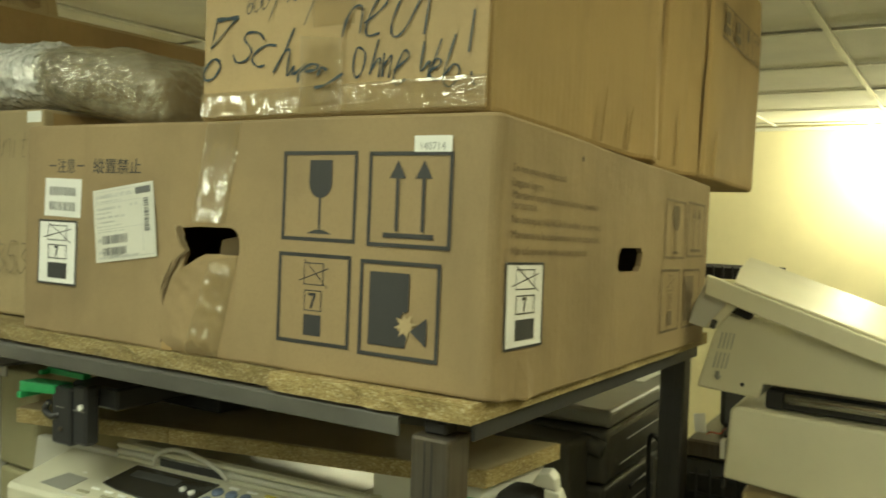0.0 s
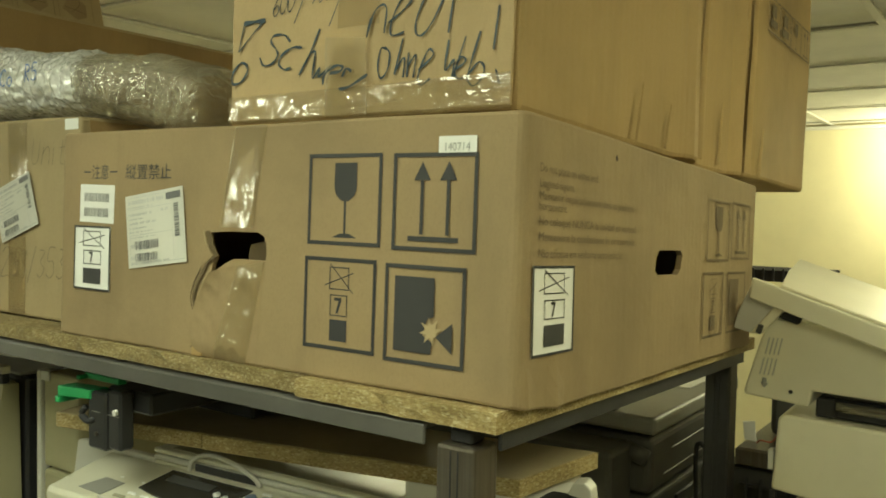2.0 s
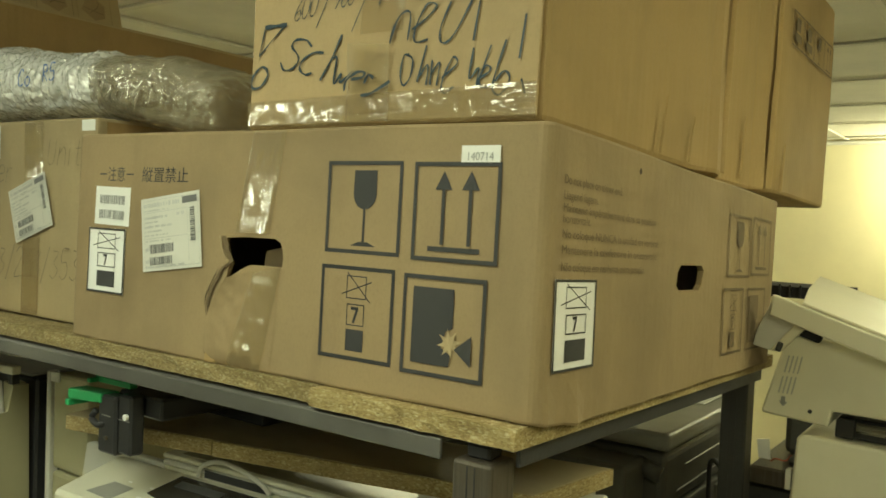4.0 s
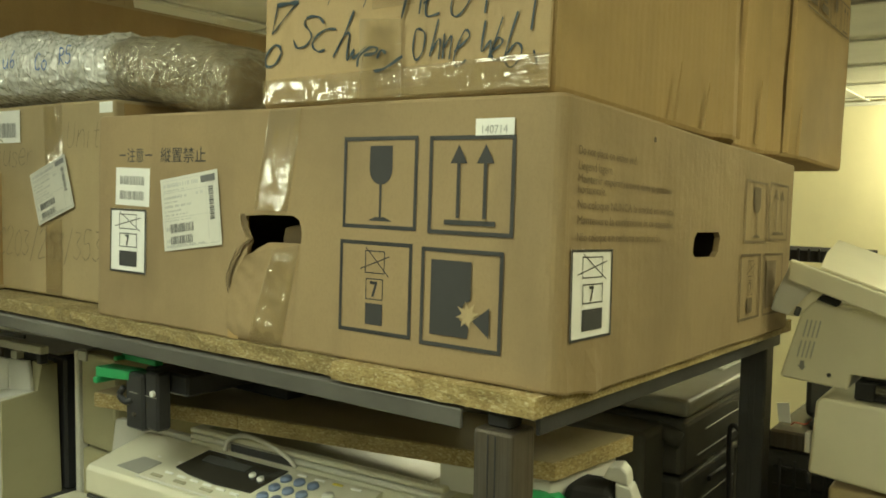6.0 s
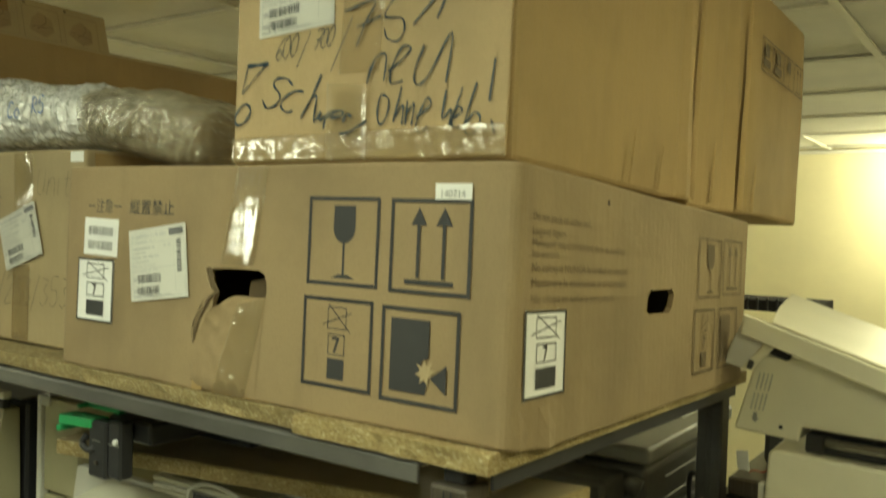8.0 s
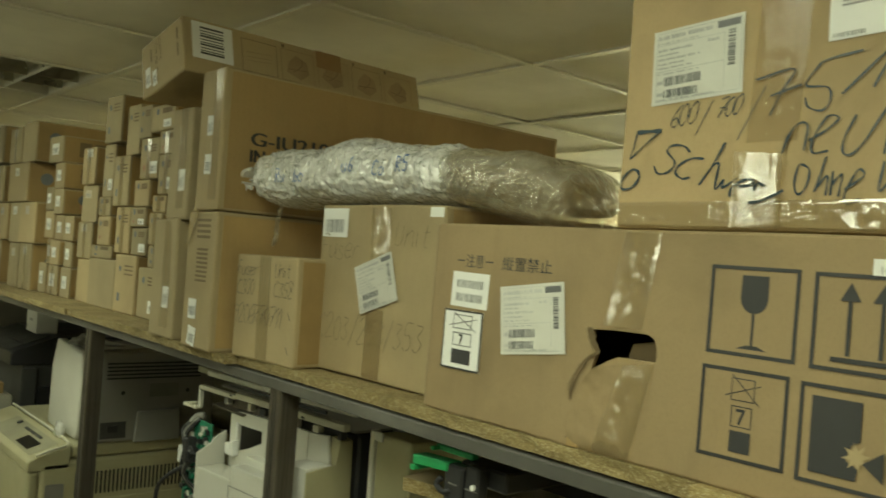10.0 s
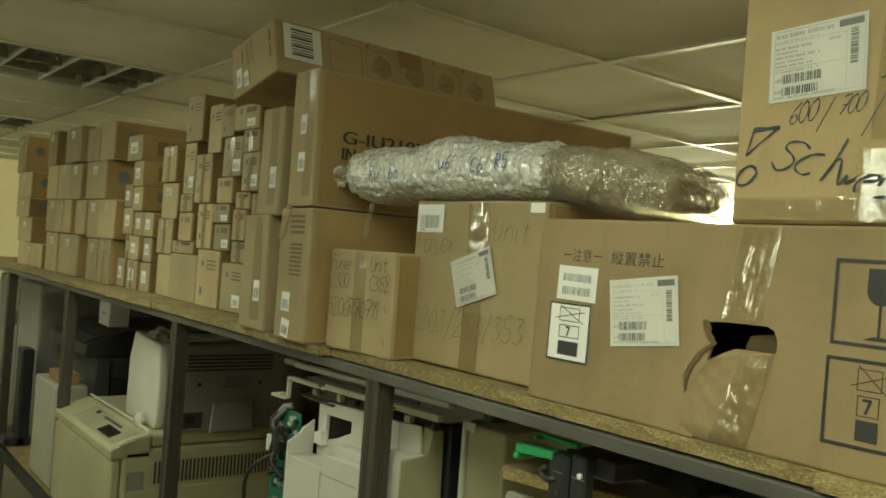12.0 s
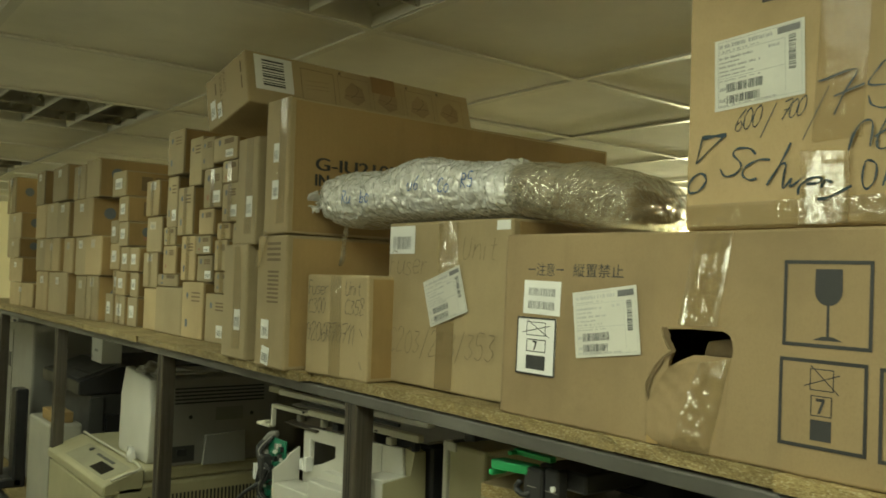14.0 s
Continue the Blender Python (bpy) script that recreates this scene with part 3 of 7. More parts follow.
def build_ceiling():
    """Suspended ceiling: boards in a grid of T rails, left open where the lights sit."""
    x0, x1, y0, y1 = ROOM
    i0, i1 = math.floor((x0 - XG) / PX), math.ceil((x1 - XG) / PX)
    j0, j1 = math.floor((y0 - YG) / PY), math.ceil((y1 - YG) / PY)
    bm = bmesh.new()
    r = random.Random(3)
    for i in range(i0, i1):
        for j in range(j0, j1):
            if (i, j) in LIT or (i, j) in DARK:
                continue
            a, b = max(x0, XG + i * PX), min(x1, XG + (i + 1) * PX)
            c, d = max(y0, YG + j * PY), min(y1, YG + (j + 1) * PY)
            if b - a < 0.03 or d - c < 0.03:
                continue
            dz = r.uniform(0.004, 0.008)
            block(a + 0.009, b - 0.009, c + 0.009, d - 0.009, CEIL + dz, CEIL + dz + 0.016, bm=bm)
    ob = structure("ceiling", bm, TILE, "suspended ceiling of pale mineral boards")
    rails = bmesh.new()
    for i in range(i0, i1 + 1):
        x = XG + i * PX
        if x0 < x < x1:
            block(x - 0.011, x + 0.011, y0, y1, CEIL - 0.002, CEIL + 0.003, bm=rails)
    for j in range(j0, j1 + 1):
        y = YG + j * PY
        if y0 < y < y1:
            for i in range(i0, i1):
                a, b = max(x0, XG + i * PX + 0.0115), min(x1, XG + (i + 1) * PX - 0.0115)
                if b > a:
                    block(a, b, y - 0.011, y + 0.011, CEIL - 0.0018, CEIL + 0.003, bm=rails)
    structure("ceiling_grid", rails, RAIL, "white metal ceiling grid rails")
    structure("ceiling_void", block(x0, x1, y0, y1, CEIL + 0.14, CEIL + 0.16), GREY_DARK, "dark slab over the suspended ceiling")


def light_fixture(i, j, lit, power):
    """A recessed louvre light: housing, tubes, cross blades and curved reflectors; lit ones are unseen additions."""
    x, y = XG + i * PX, YG + j * PY
    root = thing("ceiling_light", pose(x + PX / 2, y + PY / 2, CEIL), "recessed louvre ceiling light, " + ("lit, added out of view" if lit else "switched off"), "ceiling light", "ceiling lights")
    w, d = PX / 2 - 0.014, PY / 2 - 0.014
    hs = bmesh.new()
    block(-w, w, -d, d, 0.095, 0.10, bm=hs)
    for a in ((-w, -w + 0.004, -d, d), (w - 0.004, w, -d, d), (-w + 0.004, w - 0.004, -d, -d + 0.004), (-w + 0.004, w - 0.004, d - 0.004, d)):
        block(*a, 0.0, 0.095, bm=hs)
    part("housing", hs, RAIL, root)
    for k in range(4):
        ty = -d + (k + 0.5) * 2 * d / 4
        part("tube", rod((-w + 0.03, ty, 0.062), (w - 0.03, ty, 0.062), 0.013, 12), TUBE_LIT if lit else TUBE_OFF, root, smooth=True)
        if not lit:
            for q in range(2):
                n = bmesh.new()
                xx = -w + 0.03 + (q + 0.62 + 0.2 * (k % 2)) * (2 * w - 0.06) / 3
                slab([(-0.001, 0.048), (0.001, 0.048), (0.004, 0.004), (-0.004, 0.004)], lambda u, v, xx=xx, ty=ty: Vector((xx + u, ty - d / 4 + 0.005, v)), Vector((0, d / 2 - 0.01, 0)), bm=n)
                part("blade", n, ALU, root)
        part("fin", block(-w + 0.006, w - 0.006, ty + d / 4 - 0.0015, ty + d / 4 + 0.0015, 0.0, 0.030), RAIL, root) if k < 3 else None
        refl = bmesh.new()
        for s in (-1, 1):
            prof = [(s * d / 4, 0.0), (s * d / 4 * 0.93, 0.03), (s * d / 4 * 0.72, 0.058), (s * d / 4 * 0.72 - s * 0.001, 0.06), (s * d / 4 * 0.95, 0.032), (s * d / 4 * 1.0, 0.012)]
            slab(prof, lambda u, v, ty=ty: Vector((-w + 0.006, ty + u, v)), Vector((2 * w - 0.012, 0, 0)), bm=refl)
        part("reflector", refl, LOUVRE, root)
    if lit:
        lamp = bpy.data.lights.new("lamp", "AREA")
        lamp.shape, lamp.size, lamp.size_y = "RECTANGLE", 2 * w - 0.05, 2 * d - 0.05
        lamp.energy, lamp.color = power, WARM if i > 2 else LAMP
        ob = new("lamp", lamp)
        ob.parent = root
        ob.matrix_basis = pose(0, 0, -0.006)


def wall_lamp(x, z, power):
    """A glass bulkhead lamp on the back wall, switched on."""
    root = thing("wall_lamp", pose(x, ROOM[3], z), "lit frosted glass bulkhead lamp on the cream wall", "wall lamp", "wall lamps")
    part("base", block(-0.14, 0.14, -0.03, -0.001, -0.055, 0.055, 0.008, 2), RAIL, root)
    g = bmesh.new()
    bmesh.ops.create_uvsphere(g, u_segments=24, v_segments=12, radius=1.0)
    for v in g.verts:
        v.co = Vector((v.co.x * 0.125, -0.0305 - 0.06 * (v.co.y * 0.5 + 0.5), v.co.z * 0.045))
    part("glass", g, GLASS_LIT, root, "glowing frosted glass", smooth=True)
    lamp = bpy.data.lights.new("lamp", "POINT")
    lamp.energy, lamp.color, lamp.shadow_soft_size = power, WARM, 0.05
    ob = new("lamp", lamp)
    ob.parent = root
    ob.matrix_basis = pose(0, -0.16, 0)


def batten_light(x, z, power):
    """An added, unseen fill light: a twin tube batten on the wall opposite the rack, with a white reflector trough."""
    root = thing("batten_light", pose(x, ROOM[2], z), "unseen twin tube batten added as fill light", "wall lamp", "batten lights")
    part("trough", slab([(0.001, -0.06), (0.001, 0.06), (0.045, 0.085), (0.050, 0.085), (0.010, 0.055), (0.010, -0.055), (0.050, -0.085), (0.045, -0.085)], lambda u, v: Vector((-0.63, u, v)), Vector((1.26, 0, 0))), RAIL, root)
    for v in (-0.03, 0.03):
        part("tube", rod((-0.60, 0.032, v), (0.60, 0.032, v), 0.013, 12), TUBE_LIT, root, smooth=True)
    for u in (-0.62, 0.606):
        part("end_cap", block(u, u + 0.014, 0.011, 0.048, -0.05, 0.05, 0.003), RAIL, root)
    lamp = bpy.data.lights.new("lamp", "AREA")
    lamp.shape, lamp.size, lamp.size_y = "RECTANGLE", 1.2, 0.15
    lamp.energy, lamp.color = power, LAMP
    ob = new("lamp", lamp)
    ob.parent = root
    ob.matrix_basis = pose(0, 0.055, 0, 90, 0, 0)


TUBE_LIT = glowing("lit_tube", LAMP, 14.0)
GLASS_LIT = glowing("lit_glass", WARM, 30.0)
wall_lamp(0.12, 1.985, WALL_POWER)
wall_lamp(-3.62, 1.985, BACK_POWER)
# unseen battens added for frontal fill and glare on the tape
batten_light(0.25, 1.96, MAIN_POWER)
batten_light(-1.45, 1.75, FAR_POWER)
batten_light(-4.25, 1.75, FAR_POWER * 6)
build_room()
build_ceiling()
for i, j in LIT:
    light_fixture(i, j, True, SIDE_POWER if j > -2 else RIGHT_POWER if i > 2 else AISLE_POWER * {1: 1.0, -2: 0.82, -5: 0.5}[i])
for i, j in DARK:
    light_fixture(i, j, False, 0)


# ---------------------------------------------------------------- the rack
DECK = 1.40


def build_rack():
    root = thing("storage_rack", pose(0, 0, 0), "long workshop rack of dark raw steel, loaded with boxes", "rack")
    xs = [-0.0325, -0.971, -1.882, -2.920, -3.90, -4.79]
    for x in xs:
        for y in (0.018, 0.70):
            low = 0.0 if y < 0.5 else 0.022
            p = block(x - 0.0185, x + 0.0185, y - 0.018, y + 0.018, 0, DECK - 0.014 - low, 0.003, 2)
            post = part("post", p, STEEL if y < 0.5 else STEEL_DARK, root)
            for q in (-0.004, 0.003):
                part("seam", block(x + q - 0.0005, x + q + 0.0005, y - 0.0186, y - 0.0178, 0.0, DECK - 0.018 - low), STEEL_DARK, post)
            part("cap", block(x - 0.011, x + 0.011, y - 0.010, y + 0.010, DECK - 0.0135 - low, DECK - 0.002 - low, 0.002), STEEL_DARK, post)
    for y, s, top in ((0.0, 1, DECK), (0.718, -1, DECK - 0.022)):
        b = bmesh.new()
        block(-4.82, -0.062, y - 0.002, y + 0.002, top - 0.0175, top - 0.001, 0.001, bm=b)
        block(-4.82, -0.062, min(y + s * 0.0025, y + s * 0.016), max(y + s * 0.0025, y + s * 0.016), top - 0.005, top - 0.001, 0.001, bm=b)
        part("beam", b, BEAM_STEEL, root)
    for x in (0.001, -0.93, -1.9, -2.9, -3.86):
        drop = 0.0208 if x > -1 else 0.0
        part("cross_beam", slab([(0.02, DECK - 0.017), (0.70, DECK - 0.017 - drop), (0.70, DECK - 0.0015 - drop), (0.02, DECK - 0.0015)], lambda u, v: Vector((x - 0.006, u, v)), Vector((0.004, 0, 0)), 0.001), STEEL_DARK, root)
    # added panel: keeps light from behind out of the rack
    part("back_panel", block(-4.82, -0.80, 0.722, 0.728, 0.62, DECK - 0.045), HARDBOARD, root, "added dull brown panel that blocks light behind the rack")
    for y in (0.0, 0.71):
        part("lower_beam", block(-4.82, -0.062, y - 0.012 + 0.02, y + 0.012 + 0.02, 0.58, 0.62, 0.002), STEEL_DARK, root)


def shelf_board(x0, x1, y0, y1, z, seed, label, tilt=0.0):
    """A chipboard shelf with a broken, frayed front edge."""
    root = thing("shelf_board", pose(x0, y0, z + 0.0025, tilt), label, "shelf board", "shelf boards")
    w, d, t = x1 - x0, y1 - y0, 0.0165
    o = bmesh.new()
    bmesh.ops.create_cube(o, size=1.0, matrix=Matrix.Translation((w / 2, d / 2, t / 2)) @ Matrix.Diagonal((w, d, t, 1)))
    n = max(6, int(w / 0.012))
    for k in range(1, n):
        bmesh.ops.bisect_plane(o, geom=o.verts[:] + o.edges[:] + o.faces[:], plane_co=(w * k / n, 0, 0), plane_no=(1, 0, 0))
    bmesh.ops.bisect_plane(o, geom=o.verts[:] + o.edges[:] + o.faces[:], plane_co=(0, 0.01, 0), plane_no=(0, 1, 0))
    bmesh.ops.bisect_plane(o, geom=o.verts[:] + o.edges[:] + o.faces[:], plane_co=(0, 0, t / 2), plane_no=(0, 0, 1))
    for v in o.verts:
        if v.co.y < 0.005:
            k = noise.noise(Vector((v.co.x * 45 + seed, v.co.z * 70, seed)))
            v.co.y += 0.0030 * k + 0.002 * noise.noise(Vector((v.co.x * 150 + seed, v.co.z * 200, 0)))
            if v.co.z > t * 0.7:
                v.co.z -= 0.0016 * max(0, noise.noise(Vector((v.co.x * 60, seed, 3))))
    part("body", o, CHIP if seed < 1.5 else CHIP_OLD, root)
    return root


build_rack()
shelf_board(-0.206, 0.008, -0.004, 0.72, DECK, 1.0, "chipboard shelf offcut with a frayed raw edge", -1.72)
shelf_board(-1.118, -0.2075, 0.006, 0.72, DECK, 2.0, "stained chipboard shelf under the large box", -1.72)
shelf_board(-1.40, -1.1195, -0.018, 0.70, DECK, 3.0, "chipboard shelf under the tall cartons")
shelf_board(-2.02, -1.4015, -0.012, 0.70, DECK, 4.0, "worn chipboard shelf with an empty front strip")
shelf_board(-2.52, -2.0215, -0.016, 0.70, DECK, 5.0, "worn chipboard shelf under toner cartons")
shelf_board(-3.20, -2.5215, -0.012, 0.70, DECK, 6.0, "worn chipboard shelf under toner cartons")
shelf_board(-4.80, -3.2015, -0.004, 0.70, DECK, 7.0, "worn chipboard shelf at the far end of the rack")
for k in range(3):
    shelf_board(-4.8 + k * 1.6, -3.2015 + k * 1.6, 0.03, 0.71, 0.62, 8.0 + k, "lower chipboard shelf under the machines")
TOP = DECK + 0.0195


# ---------------------------------------------------------------- large box with handling marks
def cut(ob, cutters):
    """Cuts closed shapes out of a mesh for good."""
    for bm in cutters:
        me = bpy.data.meshes.new("cutter")
        bmesh.ops.recalc_face_normals(bm, faces=bm.faces[:])
        bm.to_mesh(me)
        bm.free()
        c = new("cutter", me)
        c.parent = ob.parent
        mod = ob.modifiers.new("cut", "BOOLEAN")
        mod.operation, mod.solver, mod.object = "DIFFERENCE", "EXACT", c
        mod.material_mode = "INDEX"
        res = bpy.data.meshes.new_from_object(ob.evaluated_get(bpy.context.evaluated_depsgraph_get()))
        ob.modifiers.clear()
        old, ob.data = ob.data, res
        bpy.data.meshes.remove(old)
        bpy.data.objects.remove(c)
        bpy.data.meshes.remove(me)


def glass_mark(u0, u1, v0, v1):
    w, h = u1 - u0, v1 - v0
    cu = (u0 + u1) / 2 + 0.02 * w
    bowl = [(cu - 0.15 * w, v0 + 0.90 * h), (cu - 0.155 * w, v0 + 0.65 * h)] + [(cu - 0.155 * w * math.cos(a), v0 + 0.65 * h - 0.17 * h * math.sin(a)) for a in [math.pi * k / 10 for k in range(1, 10)]] + [(cu + 0.155 * w, v0 + 0.65 * h), (cu + 0.15 * w, v0 + 0.90 * h)]
    foot = [(cu - 0.17 * w, v0 + 0.085 * h), (cu + 0.17 * w, v0 + 0.085 * h), (cu + 0.06 * w, v0 + 0.13 * h), (cu - 0.06 * w, v0 + 0.13 * h)]
    return [bowl, rect(cu - 0.015 * w, cu + 0.015 * w, v0 + 0.12 * h, v0 + 0.49 * h), foot]


def arrow_mark(u0, u1, v0, v1):
    w, h = u1 - u0, v1 - v0
    out = [rect(u0 + 0.20 * w, u0 + 0.80 * w, v0 + 0.10 * h, v0 + 0.15 * h)]
    for c in (0.36, 0.67):
        cu = u0 + c * w
        out.append(rect(cu - 0.02 * w, cu + 0.02 * w, v0 + 0.17 * h, v0 + 0.72 * h))
        out.append([(cu - 0.10 * w, v0 + 0.72 * h), (cu + 0.10 * w, v0 + 0.72 * h), (cu, v0 + 0.91 * h)])
    return out


def crossed_box(u0, u1, v0, v1, t):
    w, h = u1 - u0, v1 - v0
    return ring(u0 + 0.16 * w, u1 - 0.16 * w, v0 + 0.08 * h, v1 - 0.10 * h, t) + [thick_line((u0, v0 + 0.22 * h), (u1, v1 - 0.28 * h), t), thick_line((u0 + 0.18 * w, v1), (u1 - 0.02 * w, v0), t)]


def stack_mark(u0, u1, v0, v1):
    """Crossed box over a framed 7 over a solid box."""
    w, h = u1 - u0, v1 - v0
    cu = (u0 + u1) / 2
    b = 0.12 * w
    out = crossed_box(cu - 0.20 * w, cu + 0.20 * w, v0 + 0.63 * h, v0 + 0.93 * h, 0.011 * w)
    out += ring(cu - b, cu + b, v0 + 0.37 * h, v0 + 0.60 * h, 0.011 * w)
    out.append(rect(cu - b, cu + b, v0 + 0.10 * h, v0 + 0.33 * h))
    return out + seven(cu - 0.062 * w, v0 + 0.40 * h, 0.17 * h)


def seven(u, v, h):
    w = h * 0.62
    return [rect(u, u + w, v + 0.80 * h, v + h), [(u + w * 0.66, v + 0.82 * h), (u + w, v + 0.82 * h), (u + w * 0.52, v), (u + w * 0.20, v)]]


def burst_mark(u0, u1, v0, v1):
    """A block hit by a pointed shape."""
    w, h = u1 - u0, v1 - v0
    cu, cv = u0 + 0.60 * w, v0 + 0.30 * h
    blockp = [(u0 + 0.13 * w, v0 + 0.12 * h), (u0 + 0.60 * w, v0 + 0.12 * h), (u0 + 0.62 * w, v0 + 0.24 * h), (u0 + 0.50 * w, v0 + 0.30 * h), (u0 + 0.55 * w, v0 + 0.46 * h), (u0 + 0.63 * w, v0 + 0.50 * h), (u0 + 0.63 * w, v0 + 0.88 * h), (u0 + 0.13 * w, v0 + 0.88 * h)]
    tri = [(u0 + 0.66 * w, cv), (u0 + 0.86 * w, cv + 0.15 * h), (u0 + 0.86 * w, cv - 0.15 * h)]
    return [blockp], [tri], star(cu, cv + 0.05 * h, 0.145 * w, 0.065 * w)


def star(cu, cv, r, q, n=8):
    pts = []
    for k in range(2 * n):
        a = k * math.pi / n + 0.2
        rr = r if k % 2 == 0 else q
        pts.append((cu + rr * math.cos(a), cv + rr * math.sin(a)))
    return [[(cu, cv), pts[k], pts[(k + 1) % len(pts)]] for k in range(len(pts))]


def stack_sticker(parent, face, u0, u1, v0, v1):
    w, h = u1 - u0, v1 - v0
    lab = part("sticker", flat([rect(u0, u1, v0, v1)], face, 0.0012), PAPER, parent, "white stacking limit sticker with a black border")
    pieces = (
        ring(u0, u1, v0, v1, 0.030 * w),
        crossed_box(u0 + 0.14 * w, u1 - 0.14 * w, v0 + 0.66 * h, v0 + 0.95 * h, 0.013 * w),
        ring(u0 + 0.27 * w, u1 - 0.24 * w, v0 + 0.40 * h, v0 + 0.62 * h, 0.015 * w),
        [rect(u0 + 0.27 * w, u1 - 0.24 * w, v0 + 0.10 * h, v0 + 0.34 * h)],
        seven(u0 + 0.43 * w, v0 + 0.430 * h, 0.165 * h),
    )
    for polys in pieces:
        part("print", flat(polys, face, 0.0018), PRINT, lab)


def build_large_box():
    X, Y, w, d, h = -0.620, 0.011, 0.636, 0.662, 0.232
    def lean(p):
        k = Vector((0, 0.006 * (p.z / h), 0.005 * (1 - p.x / w) * p.z / h - 0.030 * p.y - 0.0151 * (p.y / d) * (p.z / h)))
        if p.x > w - 0.03:
            k.z -= 0.008 * max(0, (p.x - (w - 0.013)) / 0.013) * max(0, 1 - p.z / 0.05) * min(1, p.y / 0.06)
            low = max(0, 1 - p.z / 0.036)
            for c, a, q in ((0.022, 0.004, 0.008), (0.040, -0.004, 0.009), (0.062, 0.004, 0.010)):
                k.x += a * low * math.exp(-((p.y - c) / q) ** 2)
        if p.z < 0.03:
            k.z -= 0.002 * abs(noise.noise(Vector((p.x * 22, p.y * 22, 4))))
        return k

    root, body = carton("cardboard_box", "large flat brown cardboard box with a torn grip hole", pose(X, Y, TOP), w, d, h, KRAFT_BIG, seed=2.0, cell=0.016, push=lean, bev=0.012)
    f = lambda u, v, o=0.0: Vector((u, -o + 0.006 * v / h, v * (1 + 0.022 * (1 - u / w))))
    s = lambda u, v, o=0.0: Vector((w + o, u, v - 0.030 * u - 0.0151 * (u / d) * (v / h)))
    hole = [(0.275, 0.1272), (0.300, 0.1290), (0.344, 0.1292), (0.352, 0.1255), (0.3555, 0.1180), (0.3565, 0.1100), (0.3555, 0.1020), (0.319, 0.1020), (0.309, 0.1015), (0.297, 0.0965), (0.280, 0.0870), (0.276, 0.0840), (0.2785, 0.0950), (0.2825, 0.1030), (0.278, 0.1100), (0.274, 0.1190)]
    at = lambda u, v: Vector((u, -0.02, v))
    side_hole = [(u, s(u, v).z) for u, v in ((0.290, 0.102), (0.283, 0.107), (0.286, 0.122), (0.294, 0.129), (0.360, 0.130), (0.367, 0.124), (0.361, 0.108), (0.352, 0.102))]
    cut(body, [slab([(0.008, 0.007), (d - 0.007, 0.007 - 0.030 * d), (d - 0.007, h - 0.046), (0.008, h - 0.010)], lambda u, v: Vector((0.007, u, v)), Vector((w - 0.014, 0, 0))), slab(hole, at, Vector((0, 0.06, 0))), slab(side_hole, lambda u, v: Vector((w - 0.03, u, v)), Vector((0.06, 0, 0)))])
    # grip flap folded inwards, the hole's shade put into its dark colour; bulged torn lip below the hole
    part("grip_flap", slab([(0.306, 0.094), (0.3580, 0.095), (0.3580, 0.121), (0.340, 0.1205), (0.316, 0.116), (0.310, 0.106)], lambda u, v: Vector((u, 0.026 - (v - 0.094) * 0.30, v)), Vector((0, 0.003, 0.0)), 0.001), TORN_AND_SHADED_PLY, root, "inner flap behind the hole, shade put into its colour")
    def bulge(u, v):
        """How far the loosened board under the hole stands out."""
        t = v / 0.096
        left, right = 0.2525 + 0.030 * max(0, (v - 0.040) / 0.052) ** 1.25, 0.345 + 0.010 * t
        q = min(1, max(0, (u - left) / (right - left)))
        hump = 0.0042 * math.sin(math.pi * min(1, 0.22 + 0.78 * q)) ** 0.8 * (math.sin(math.pi / 2 * v / 0.017) if v < 0.017 else max(0.0, 1 - (v - 0.017) / 0.083))
        curl = 0.0085 * t ** 1.6 * (1 - q) ** 2.4
        crumple = 0.0016 * (0.3 - abs(noise.noise(Vector((u * 55 + v * 30, v * 26, 2))))) + 0.0007 * noise.noise(Vector((u * 120, v * 90, 6)))
        return max(0.0004, (hump + curl + crumple) * min(1, (1 - q) * 7) * min(1, v / 0.004))

    lip = bmesh.new()
    rows = []
    n, k = 34, 34
    for i in range(n + 1):
        t = i / n
        v = 0.002 + t * 0.094
        left, right = 0.2525 + 0.030 * max(0, (v - 0.040) / 0.052) ** 1.25, 0.345 + 0.010 * t
        row = []
        for j in range(k + 1):
            q = j / k
            u = left + (right - left) * q
            top = v - t * t * 0.009 * (1 - q) ** 2 + 0.0035 * t * t * q
            row.append(lip.verts.new(f(u, top, bulge(u, v) if q < 0.99 else 0.0001)))
        rows.append(row)
    for a, b in zip(rows, rows[1:]):
        for j in range(k):
            lip.faces.new((a[j], a[j + 1], b[j + 1], b[j]))
    part("torn_lip", lip, KRAFT_BIG, root, "bulged torn cardboard under the grip hole", smooth=True)
    # frayed tear: a peeled pale layer beside the hole, running down as a slit whose shade is a dark strip
    line = [(0.267, 0.127), (0.271, 0.116), (0.2765, 0.107), (0.2795, 0.1025), (0.268, 0.0945), (0.2560, 0.0785), (0.2485, 0.0615), (0.2515, 0.044), (0.2505, 0.028), (0.2520, 0.016), (0.2515, 0.008)]
    pts = smooth_line([Vector((a, b, 0)) for a, b in line], 5)

    def ribbon(name, shift, wide, lift, mat, label, first, last):
        o = bmesh.new()
        row = []
        for i, p in enumerate(pts[first:last]):
            k = 1 - i / len(pts)
            jit = 0.0014 * noise.noise(Vector((i * 1.9, shift * 900, 0)))
            a = p.x + shift + jit
            b2 = a + wide * (0.25 + 0.75 * k) * (1 + 0.5 * noise.noise(Vector((i * 1.3, 4, wide * 500))))
            row.append((o.verts.new(f(a, p.y, lift * 0.3)), o.verts.new(f(b2, p.y + 0.0006, lift))))
